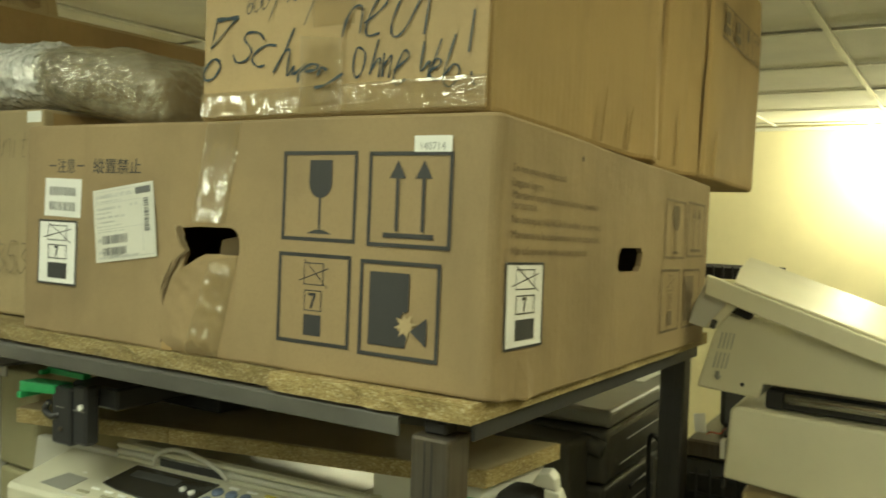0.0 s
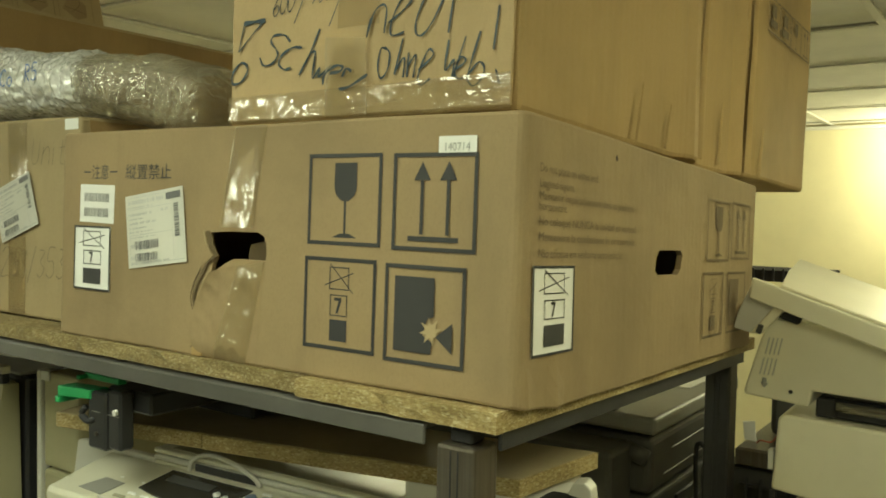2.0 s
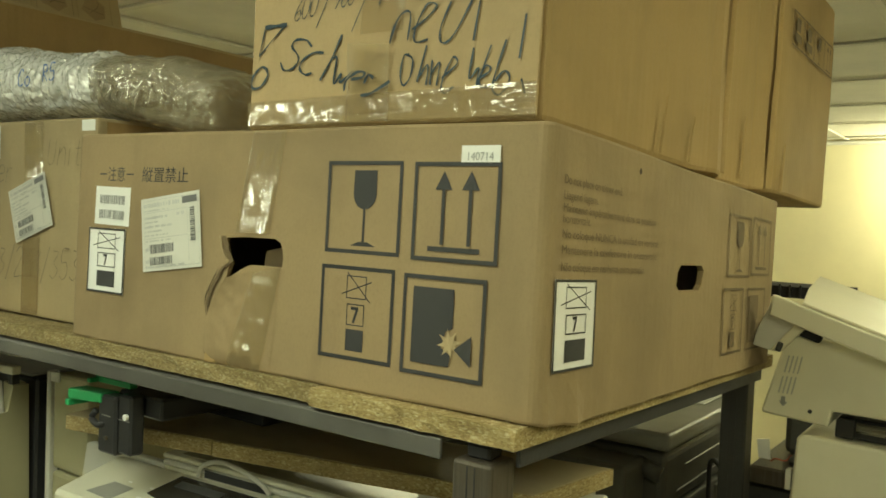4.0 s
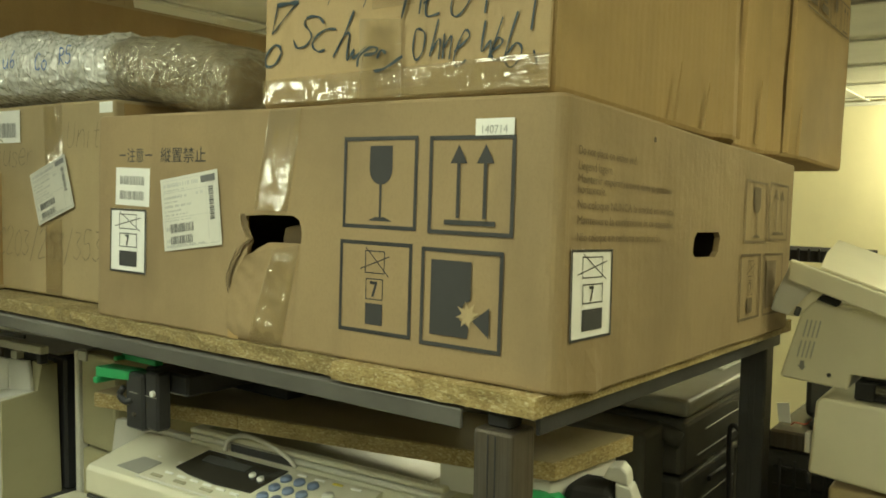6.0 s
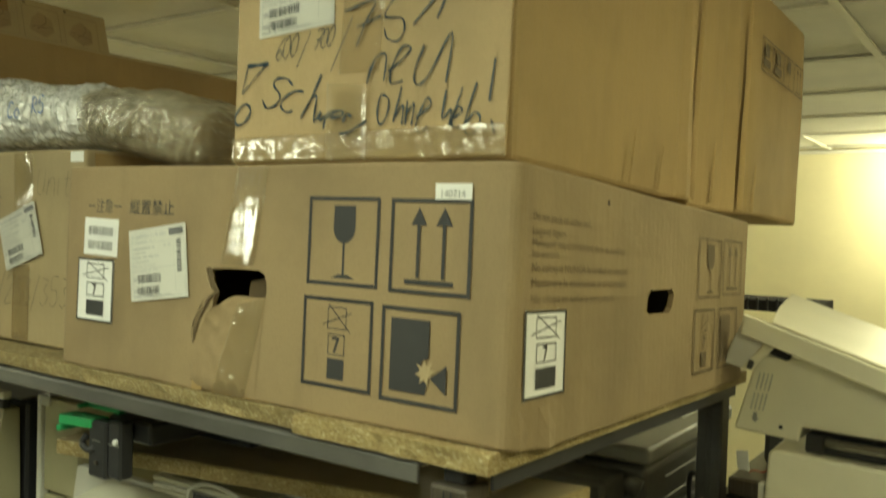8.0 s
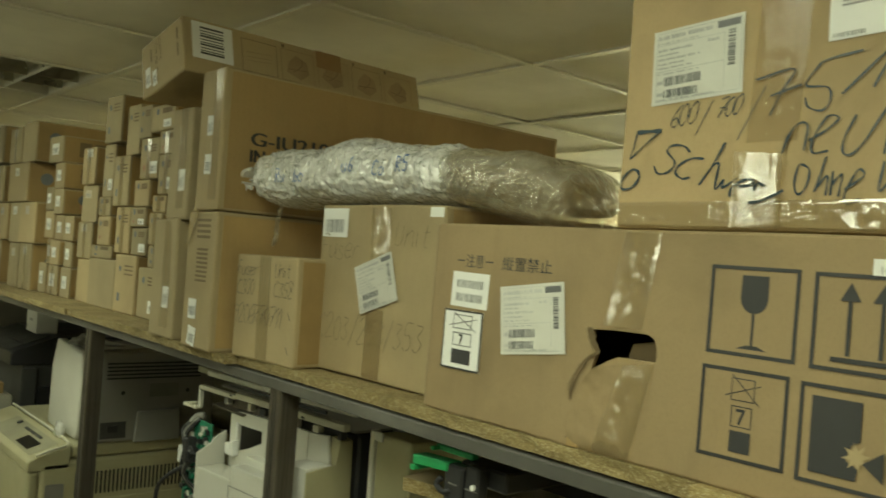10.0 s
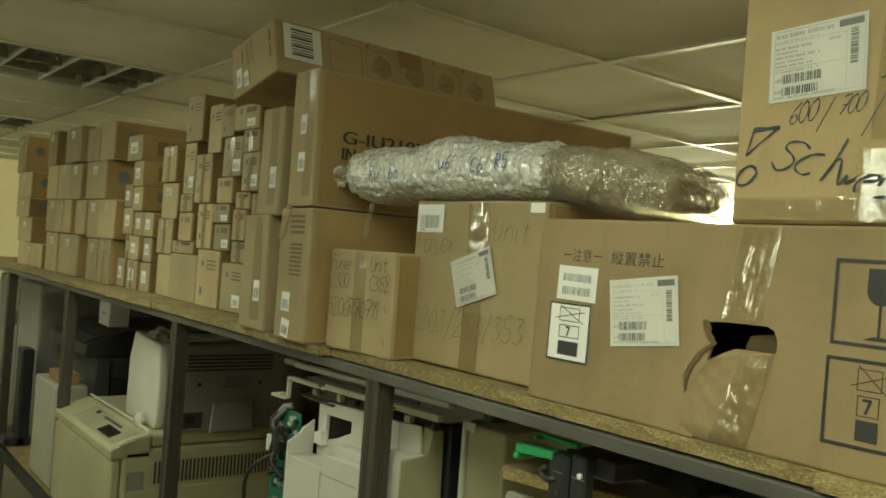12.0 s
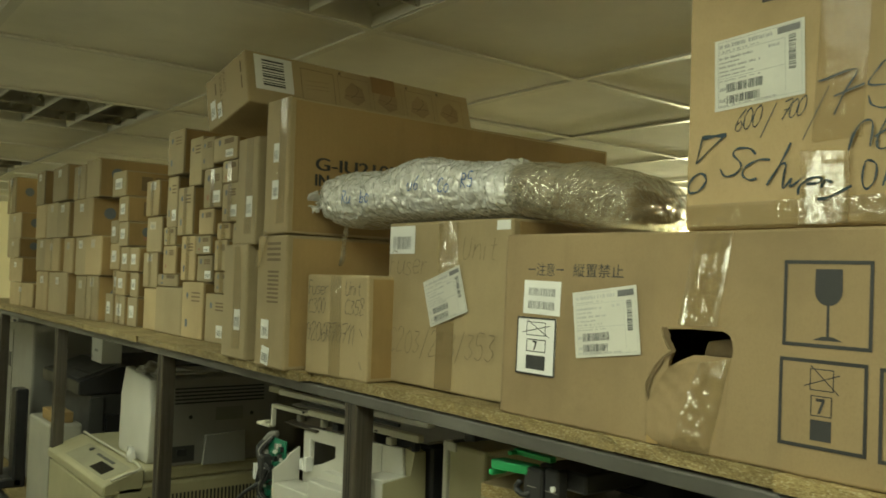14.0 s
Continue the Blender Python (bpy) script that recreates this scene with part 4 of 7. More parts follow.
        for p, q in zip(row, row[1:]):
            o.faces.new((p[0], p[1], q[1], q[0]))
        part(name, o, mat, root, label)

    ribbon("torn_layer", 0.0012, 0.0085, 0.0014, TORN_AND_SHADED_PLY, "frayed brown paper layer at the tear", 0, 36)
    ribbon("tear", -0.0016, 0.0030, 0.0024, KRAFT_PALE, "frayed pale tear edge", 0, 30)
    ribbon("tear_slit", -0.0002, 0.0011, 0.0020, OPENING_SHADE, "dark strip painted as the shade in the slit", 22, None)
    chip_gone = [(0.2530, 0.001), (0.2535, 0.013), (0.2600, 0.012), (0.2665, 0.006), (0.2690, 0.001)]
    part("torn_corner", slab(chip_gone, lambda u, v: f(u, v, 0.0022), Vector((0, 0.0012, 0))), KRAFT_BROWN, root, "small torn scrap at the lower edge")
    # printed marks on the front
    t = 0.0042
    boxes = [(0.4105, 0.4965, 0.1200, 0.2012), (0.509, 0.5945, 0.1190, 0.2005), (0.4085, 0.4935, 0.0265, 0.1090), (0.5035, 0.5865, 0.0245, 0.1075)]
    bl, tri, st = burst_mark(*boxes[3])
    for box, ink, nm in zip(boxes, (glass_mark(*boxes[0]), arrow_mark(*boxes[1]), stack_mark(*boxes[2]), bl + tri), ("glass", "arrows", "stacking", "impact")):
        mark = part("mark_border", flat(ring(*box, 0.0035), f, 0.0008), PRINT, root, "black printed frame of the " + nm + " symbol")
        for poly in ink:
            part("symbol", flat([poly], f, 0.0013 if poly in tri else 0.0008), PRINT, mark)
    part("handling_mark", flat(st, f, 0.0010), KRAFT_PALE, root, "bare board star of the impact symbol")
    cjk = []
    for word, u, wide in (("ー注意ー", 0.050, 0.066), ("縦置禁止", 0.131, 0.080)):
        cjk += words_at(word, 0.0175, u, 0.180, wide)
    if cjk:
        part("lettering", flat(cjk, f, 0.0008), PRINT, root, "black printed caution lettering")
    small_label(root, f, 0.0460, 0.1300, 0.0665, 0.0425, 5, turn=-1)
    stack_sticker(root, f, 0.0365, 0.1070, 0.0540, 0.1262)
    shipping_label(root, f, 0.137, 0.088, 0.099, 0.078, 8, turn=7.5)
    tag = part("sticker", flat([rect(0.556, 0.593, 0.2000, 0.2135)], f, 0.0016), PAPER, root, "small white number sticker")
    part("print", flat(words_at("140714", 0.0095, 0.561, 0.2015, 0.026), f, 0.0022), PRINT_GREY, tag)
    tape_strip(root, (((0.288, 0.1310), (0.309, h - 0.002)), ((0.337, 0.1320), (0.353, h - 0.002))), f, TAPE_TIGHT, pucker=1.0, ridges=1.1, cross=0.30)
    tape_strip(root, (((0.287, 0.001), (0.319, 0.094)), ((0.333, 0.001), (0.355, 0.101))), lambda u, v, o=0: f(u, v, o + 0.0006 + bulge(u, v)), TAPE_TIGHT, pucker=1.2, ridges=1.0, cross=0.5)
    # side print
    lines = [("Do not place on either end.", 0.110, 0.1815), ("Liegend lagern.", 0.062, 0.1695), ("Maintenir impérativement dans sa position", 0.190, 0.1595), ("horizontale.", 0.050, 0.1510), ("No coloque NUNCA la unidad en vertical.", 0.200, 0.1390), ("Mantenere la confezione in orizzontale.", 0.198, 0.1265), ("Não coloque em nenhuma outra posição.", 0.168, 0.1130)]
    ink = []
    for words, wide, v in lines:
        ink += words_at(words, 0.0100, 0.028, v + 0.006, wide)
    part("lettering", flat(ink, s, 0.0008), PRINT_PALE, root, "faded storage instructions")
    part("nail_mark", flat([disc(0.176, 0.214, 0.003, 10)], s, 0.0007), OPENING_SHADE, root, "small dark nail hole")
    stack_sticker(root, s, 0.019, 0.092, 0.039, 0.1125)
    far = [(0.448, 0.536, 0.118, 0.197), (0.546, 0.630, 0.121, 0.200), (0.438, 0.517, 0.0205, 0.104), (0.533, 0.615, 0.020, 0.104)]
    bl, tri, st = burst_mark(*far[3])
    for box, ink in zip(far, (glass_mark(*far[0]), arrow_mark(*far[1]), stack_mark(*far[2]), bl + tri)):
        mark = part("mark_border", flat(ring(*box, 0.003), s, 0.0008), PRINT_PALE, root, "faded printed frame of a handling symbol")
        for poly in ink:
            part("symbol", flat([poly], s, 0.0008), PRINT_PALE, mark)
    return root


build_large_box()


# ---------------------------------------------------------------- upper box with handwriting
def build_upper_box():
    X, Y, w, d, h = -0.337, 0.034, 0.335, 0.983, 0.330

    def push(p):
        k = Vector((0, 0, 0))
        if p.x < 0.02:
            k.x -= 0.004 + 0.010 * p.z / h
        if p.x > w - 0.02:
            for c, a, q in ((0.40, 0.011, 0.014), (0.45, -0.004, 0.03), (0.575, 0.012, 0.013), (0.63, -0.006, 0.03), (0.22, -0.005, 0.09)):
                k.x += a * math.exp(-((p.y - c) / q) ** 2) * (1 - 0.55 * p.z / h)
        if p.z < 0.02:
            k.z += 0.004 * math.exp(-((p.y - 0.385) / 0.03) ** 2) - 0.007 * math.exp(-((p.y - 0.48) / 0.16) ** 2)
        if p.z > 0.1:
            k.z += 0.012 * (p.y / d) * p.z / h
        return k

    root, _ = carton("cardboard_box", "tall brown cardboard box with marker handwriting on its taped front", pose(X, Y, 1.6550, -2.1, 0.3, -0.35), w, d, h, KRAFT_SIDE, seed=7.0, cell=0.014, push=push, bev=0.006)
    s = right_of(w, d, h)
    part("front_flap", slab([(0.002, 0.004), (w - 0.004, 0.004), (w - 0.004, h - 0.006), (-0.008, h - 0.006)], lambda u, v: Vector((u, -0.003, v)), Vector((0, 0.003, 0)), 0.001), KRAFT, root, "dull brown outer flap")
    f3 = lambda u, v, o=0.0: Vector((u, -0.0032 - o, v))
    shipping_label(root, f3, 0.030, 0.130, 0.103, 0.078, 21, turn=3)
    lab = part("sticker", flat(turned([rect(0.213, 0.286, 0.170, 0.222)], 0.25, 0.2, 2), f3, 0.0012), PAPER, root, "white address sticker")
    part("print", flat(turned([rect(0.224, 0.264, 0.203, 0.2065), rect(0.224, 0.262, 0.199, 0.201), *barcode(0.217, 0.245, 0.172, 0.176, 4)], 0.25, 0.2, 2), f3, 0.0018), PRINT_GREY, lab)
    marks = [(0.083, 0.134, 0.236, 0.288), (0.142, 0.193, 0.236, 0.288), (0.201, 0.252, 0.236, 0.288)]
    for m, poly in zip(marks, ([disc((marks[0][0] + marks[0][1]) / 2, 0.268, 0.008), rect(0.092, 0.104, 0.244, 0.262), rect(0.113, 0.125, 0.244, 0.262)], arrow_mark(*marks[1]), glass_mark(*marks[2]))):
        part("handling_mark", flat(ring(*m, 0.0022) + poly, f3, 0.0008), PRINT, root, "black printed handling symbol")
    tape_strip(root, (((0.143, 0.083), (0.150, h - 0.01)), ((0.193, 0.083), (0.200, h - 0.01))), f3, TAPE_DULL, pucker=0.8, ridges=0.3, cross=0.8)
    tape_strip(root, (((0.135, 0.003), (0.137, 0.074)), ((0.183, 0.003), (0.184, 0.070))), lambda u, v, o=0: f3(u, v, o + 0.0004 + 0.087 * v + 0.275 * (v - 0.037) ** 2 + 0.050 * (0.184 - u)), TAPE_TIGHT, pucker=0.6, ridges=0.5, cross=0.25)
    tape_strip(root, (((0.002, 0.001), (w - 0.002, 0.001)), ((0.002, 0.027), (w - 0.002, 0.030))), lambda u, v, o=0: f3(u, v, o + 0.0010 + 0.09 * v + 0.0006 * noise.noise((u * 70, v * 60, 4))), TAPE_TIGHT, n=40, pucker=1.8)
    # handwriting, word by word
    words = (
        ("heavy", 0.0025, (("S", 0.042, 0.057, 0.028), ("c", 0.069, 0.051, 0.020), ("h", 0.097, 0.044, 0.041), ("w", 0.115, 0.040, 0.020))),
        ("heavy ending", 0.0029, (("e bold", 0.136, 0.031, 0.016), ("r bold", 0.155, 0.026, 0.018))),
        ("ohne", 0.0021, (("o", 0.194, 0.034, 0.027), ("h narrow", 0.213, 0.033, 0.034), ("n narrow", 0.227, 0.032, 0.022), ("e narrow", 0.239, 0.025, 0.030))),
        ("Web", 0.0022, (("W", 0.267, 0.030, 0.032), ("e", 0.277, 0.028, 0.017), ("b", 0.290, 0.021, 0.044))),
        ("exclamation", 0.0022, (("stroke", 0.314, 0.049, 0.035), ("dot", 0.317, 0.021, 0.012))),
        ("number", 0.0021, (("7", 0.149, 0.107, 0.041), ("5", 0.197, 0.108, 0.049), ("1", 0.230, 0.121, 0.036))),
        ("neu", 0.0022, (("n", 0.181, 0.071, 0.027), ("e wide", 0.204, 0.071, 0.031), ("u", 0.235, 0.067, 0.043))),
        ("upside down exclamation", 0.0018, (("wedge", 0.011, 0.073, 0.029),)),
        ("thick bar", 0.0046, (("bar", 0.017, 0.101, 0.031),)),
        ("ring", 0.0028, (("ring", 0.004, 0.042, 0.020),)),
        ("slashes", 0.0011, (("slash", 0.088, 0.094, 0.034), ("slash", 0.135, 0.086, 0.050))),
    )
    for word, t, letters in words:
        for glyph, u, v, size in letters:
            ink = bmesh.new()
            hand_letter(ink, glyph, u, v, size, t, f3, 0.0030 + (0.090 * v + 0.050 * (0.184 - u) + 0.001 if v < 0.05 else 0) if 0.12 < u < 0.19 else 0.0013)
            part("letter", ink, MARKER, root, "blue-black felt pen letter")
    handwrite(root, "600", 0.0225, 0.056, 0.103, f3, 0.0012, MARKER, "thin pen digit", slant=0.25, gap=0.04, rise=0.16, off=0.0013, narrow=0.85)
    handwrite(root, "700", 0.0185, 0.108, 0.109, f3, 0.0012, MARKER, "thin pen digit", slant=0.35, gap=0.03, rise=0.10, off=0.0013, narrow=0.85)
    for y, wide, tall in ((0.430, 0.0050, 0.325), (0.632, 0.0065, 0.300), (0.235, 0.0020, 0.06), (0.315, 0.0020, 0.05), (0.500, 0.0024, 0.08), (0.690, 0.0035, 0.07)):
        fold = bmesh.new()
        rows = []
        for i in range(25):
            t = i / 24
            q = wide * (1 - 0.75 * t ** 2)
            mid = y + 0.003 * noise.noise((t * 4, y * 9, 2)) + 0.010 * t
            rows.append([fold.verts.new(s(mid + dx * q, 0.004 + tall * t, max(0.0004, 0.004 + lift * q))) for dx, lift in ((-1, -0.9), (-0.35, 0.30), (0.1, 0.42), (1, -0.9))])
        for p, q in zip(rows, rows[1:]):
            for k in range(3):
                fold.faces.new((p[k], p[k + 1], q[k + 1], q[k]))
        part("fold", fold, KRAFT_SIDE, root, "upright fold in the board", smooth=True)
    for k in range(4):
        m = (0.700 + k * 0.067, 0.763 + k * 0.067, 0.218, 0.270)
        mark = part("mark_border", flat(ring(*m, 0.0026), s, 0.0035), PRINT_PALE, root, "faded printed frame of a handling symbol")
        for poly in (glass_mark(*m) if k == 2 else arrow_mark(*m) if k == 3 else [rect(m[0] + 0.012, m[1] - 0.012, 0.228, 0.240), rect(m[0] + 0.020, m[1] - 0.020, 0.243, 0.262)]):
            part("symbol", flat([poly], s, 0.0035), PRINT_PALE, mark)
    return root


build_upper_box()


# ---------------------------------------------------------------- neighbouring cartons
def build_fuser_box():
    X, Y, w, d, h = -0.957, 0.058, 0.306, 0.62, 0.266
    root, body = carton("cardboard_box", "plain brown cardboard box taped down its front, with pen writing", pose(X, Y, TOP, 0, 0, 1.0), w, d, h, KRAFT_PALE, seed=11.0)
    f = front_of(w, d, h)
    # thin darker skin: the right side's shade is put into its colour
    part("side_board", block(w - 0.0005, w + 0.001, 0.012, d - 0.01, 0.006, h - 0.006), KRAFT_BROWN, root)
    small_label(root, f, 0.004, 0.214, 0.070, 0.046, 31, codes=1)
    tape_strip(root, (((0.138, 0.176), (0.134, h - 0.003)), ((0.182, 0.176), (0.182, h - 0.003))), f, TAPE_TIGHT, pucker=1.3, ridges=1.6, cross=0.5)
    tape_strip(root, (((0.134, 0.003), (0.136, 0.108)), ((0.176, 0.003), (0.178, 0.108))), f, TAPE, pucker=0.4)
    over = lambda u, v, o=0.0: f(u, v, o + 0.0022)
    shipping_label(root, over, 0.111, 0.110, 0.094, 0.074, 33, turn=18)
    part("sticker", flat([rect(0.272, 0.301, 0.248, 0.262)], f, 0.0014), PAPER, root, "blank white sticker")
    for words, size, u, v, t, gap in (("Fuser", 0.036, 0.006, 0.180, 0.0015, 0.10), ("Unit", 0.036, 0.196, 0.205, 0.0013, 0.14), ("C203", 0.038, 0.008, 0.053, 0.0017, 0.10), ("/253", 0.038, 0.098, 0.053, 0.0017, 0.10), ("/353", 0.038, 0.186, 0.055, 0.0017, 0.12)):
        handwrite(root, words, size, u, v, over, t, PEN, "faint pen letter", slant=0.15, gap=gap)


def build_small_fuser_box():
    X, Y, w, d, h = -1.092, -0.003, 0.188, 0.30, 0.176
    root, body = carton("cardboard_box", "small brown carton taped down the middle, with pen writing", pose(X - 0.034, Y, TOP, 0, 0, 3.0), w, d, h, KRAFT_PALE, seed=13.0)
    f = front_of(w, d, h)
    part("side_board", block(w - 0.0005, w + 0.001, 0.01, d - 0.01, 0.006, h - 0.006), KRAFT_BROWN, root)
    tape_strip(root, (((0.076, 0.003), (0.074, h - 0.002)), ((0.112, 0.003), (0.110, h - 0.002))), f, TAPE_TIGHT, pucker=1.4, ridges=1.0, cross=0.7)
    over = lambda u, v, o=0.0: f(u, v, o + 0.0018)
    for words, size, u, v, gap in (("Fuser", 0.024, 0.006, 0.140, 0.06), ("Unit", 0.024, 0.124, 0.142, 0.08), ("C300", 0.026, 0.008, 0.108, 0.06), ("C352", 0.026, 0.124, 0.110, 0.06), ("9206R70711", 0.032, 0.004, 0.060, 0.02)):
        handwrite(root, words, size, u, v, over, 0.0014, PEN_DARK, "thin dark pen letter", slant=0.1, gap=gap)
    for v in (0.02, 0.075, 0.12):
        tick = bmesh.new()
        ink_line(tick, [Vector((0.168, v + 0.012, 0)), Vector((0.176, v, 0))], 0.0016, f)
        part("pen_tick", tick, PEN_DARK, root)


def build_long_boxes():
    # lower long box
    X, Y, w, d, h = -1.275, -0.034, 0.122, 0.70, 0.246
    root, body = carton("cardboard_box", "long deep brown carton with a loose tape end", pose(X, Y, TOP), w, d, h, KRAFT_PALE, seed=17.0)
    f, s = front_of(w, d, h), right_of(w, d, h)
    part("side_board", block(w - 0.0005, w + 0.001, 0.012, d - 0.01, 0.006, h - 0.006), KRAFT_BROWN, root)
    small_label(root, f, 0.030, 0.052, 0.032, 0.036, 41, codes=1)
    small_label(root, f, 0.034, 0.004, 0.032, 0.034, 43, turn=-8, codes=1)
    part("print", flat([rect(0.045, 0.100, v, v + 0.005) for v in (0.228, 0.218, 0.208, 0.198)] + [rect(0.050, 0.095, 0.12 + 0.008 * k, 0.124 + 0.008 * k) for k in range(8)], f, 0.0009), PRINT_FADED, root, "faded small print")
    tape_strip(root, (((0.0, 0.19), (0.028, h + 0.012)), ((0.022, 0.185), (0.050, h + 0.004))), lambda u, v, o=0: f(u, v, o + 0.010 * max(0, 1 - v / 0.26) + 0.002), TAPE_CLEAR)
    # upper long box
    X, Y, w, d, h2 = -1.259, -0.032, 0.094, 0.880, 0.256
    root, body = carton("cardboard_box", "long deep brown carton standing on edge, with bold black print", pose(X, Y, TOP + h + 0.002, 0, 0, 0.6), w, d, h2, KRAFT_PALE, seed=19.0)
    f, s = front_of(w, d, h2), right_of(w, d, h2)
    part("side_board", block(w - 0.0005, w + 0.001, 0.012, d - 0.01, 0.006, h2 - 0.006), KRAFT_BROWN, root)
    s2 = lambda u, v, o=0.0: s(u, v, o + 0.001)
    bold = []
    for step in (0.0, 0.0012, 0.0024):
        bold += words_at("G-IU210M", 0.034, 0.053 + step, 0.124, 0.203) + words_at("IN", 0.032, 0.053 + step, 0.094)
    part("lettering", flat(bold, s2, 0.0008), PRINT, root, "bold black printed lettering")
    small_label(root, f, 0.036, 0.136, 0.022, 0.036, 47, codes=1)
    small_label(root, f, 0.034, 0.066, 0.026, 0.036, 49, codes=1)
    tape_strip(root, (((0.052, 0.02), (0.056, h2 - 0.002)), ((0.084, 0.02), (0.086, h2 - 0.002))), f, TAPE_DULL, pucker=1.0)
    # carton lying across the top
    wb, db, hb = 0.176, 0.60, 0.112
    root, body = carton("cardboard_box", "waste toner carton lying crosswise on top of the long carton", pose(-1.470, -0.062, 1.8865, 0, -14.5, 3.3), wb, db, hb, KRAFT_PALE, seed=23.0)
    f, s = front_of(wb, db, hb), right_of(wb, db, hb)
    for word, u, v, wide in (("WASTE", 0.078, 0.106, 0.050), ("TONER BOX", 0.062, 0.100, 0.084)):
        part("lettering", flat(turned(words_at(word, 0.015, u, v, wide), u, v, -90), f, 0.0009), PRINT_FADED, root, "faded brown printed lettering")
    for u, v0, v1 in ((0.153, 0.070, 0.094), (0.153, 0.036, 0.064), (0.042, 0.066, 0.092)):
        part("print", flat([rect(u, u + 0.005, v0, v1)], f, 0.0009), PRINT_FADED, root)
    small_label(root, f, 0.018, 0.018, 0.022, 0.040, 51, codes=1)
    small_label(root, f, 0.048, 0.012, 0.018, 0.032, 52, codes=1)
    lab = part("sticker", flat([rect(0.018, 0.105, 0.030, 0.105)], s, 0.0012), PAPER, root, "white sticker with a tall bar code")
    part("bar_code", flat([rect(0.035, 0.085, 0.040 + 0.0058 * k, 0.040 + 0.0058 * k + (0.0022 + 0.0018 * (k % 3 == 0))) for k in range(10)], s, 0.0018), PRINT, lab)
    for k in range(5):
        u = 0.125 + 0.092 * k
        part("print", flat(ring(u, u + 0.082, 0.026, 0.096, 0.0013), s, 0.0009), PRINT_FADED if k == 0 else PRINT_FAINT, root, "printed picture frame")
        part("print", flat([rect(u + 0.003, u + 0.010, 0.098, 0.105)], s, 0.0009), PRINT_FADED, root) if k else None
    for k in range(5):
        u = 0.125 + 0.092 * k
        if k == 0:
            for v in (0.050, 0.058, 0.068):
                part("print", flat([thick_line((u + 0.012, v), (u + 0.068, v + 0.004), 0.001)], s, 0.0009), PRINT_FAINT, root)
            continue
        turn = 14 * (k % 2) - 20
        body_poly = [(u + 0.014, 0.042), (u + 0.050, 0.034), (u + 0.070, 0.052), (u + 0.062, 0.078), (u + 0.034, 0.086), (u + 0.018, 0.066)]
        part("print", flat(turned([body_poly], u + 0.04, 0.06, turn), s, 0.0009), PRINT_FAINT, root, "faded printed picture")
        arc = [(u + 0.030 + 0.022 * math.sin(0.3 * q), 0.048 + 0.0045 * q) for q in range(8)]
        part("print", flat([thick_line(a, b, 0.0016) for a, b in zip(arc, arc[1:])], s, 0.0013), PRINT_FADED, root)
        part("print", flat(turned([thick_line((u + 0.018, 0.050), (u + 0.064, 0.058), 0.0012)], u + 0.04, 0.06, turn), s, 0.0013), PRINT_FADED, root)
    part("tape", flat([rect(0.306, 0.372, 0.072, hb - 0.001)], s, 0.0016), TAPE_BROWN, root, "brown tape patch")
    # two narrow cartons beside
    for X, Y, w, d, h, z, sd in ((-1.453, -0.024, 0.112, 0.5, 0.232, TOP, 61), (-1.411, -0.022, 0.096, 0.5, 0.216, TOP + 0.233, 63)):
        root, body = carton("cardboard_box", "narrow brown toner carton standing upright", pose(X, Y, z, 0, 0, random.uniform(-1, 1)), w, d, h, KRAFT_TONER, seed=sd)
        f = front_of(w, d, h)
        small_label(root, f, w * 0.55, h * 0.25, 0.028, 0.042, sd, codes=1)
        tape_strip(root, (((w * 0.45, 0.02), (w * 0.45, h - 0.002)), ((w * 0.8, 0.02), (w * 0.8, h - 0.002))), f, TAPE_DULL)


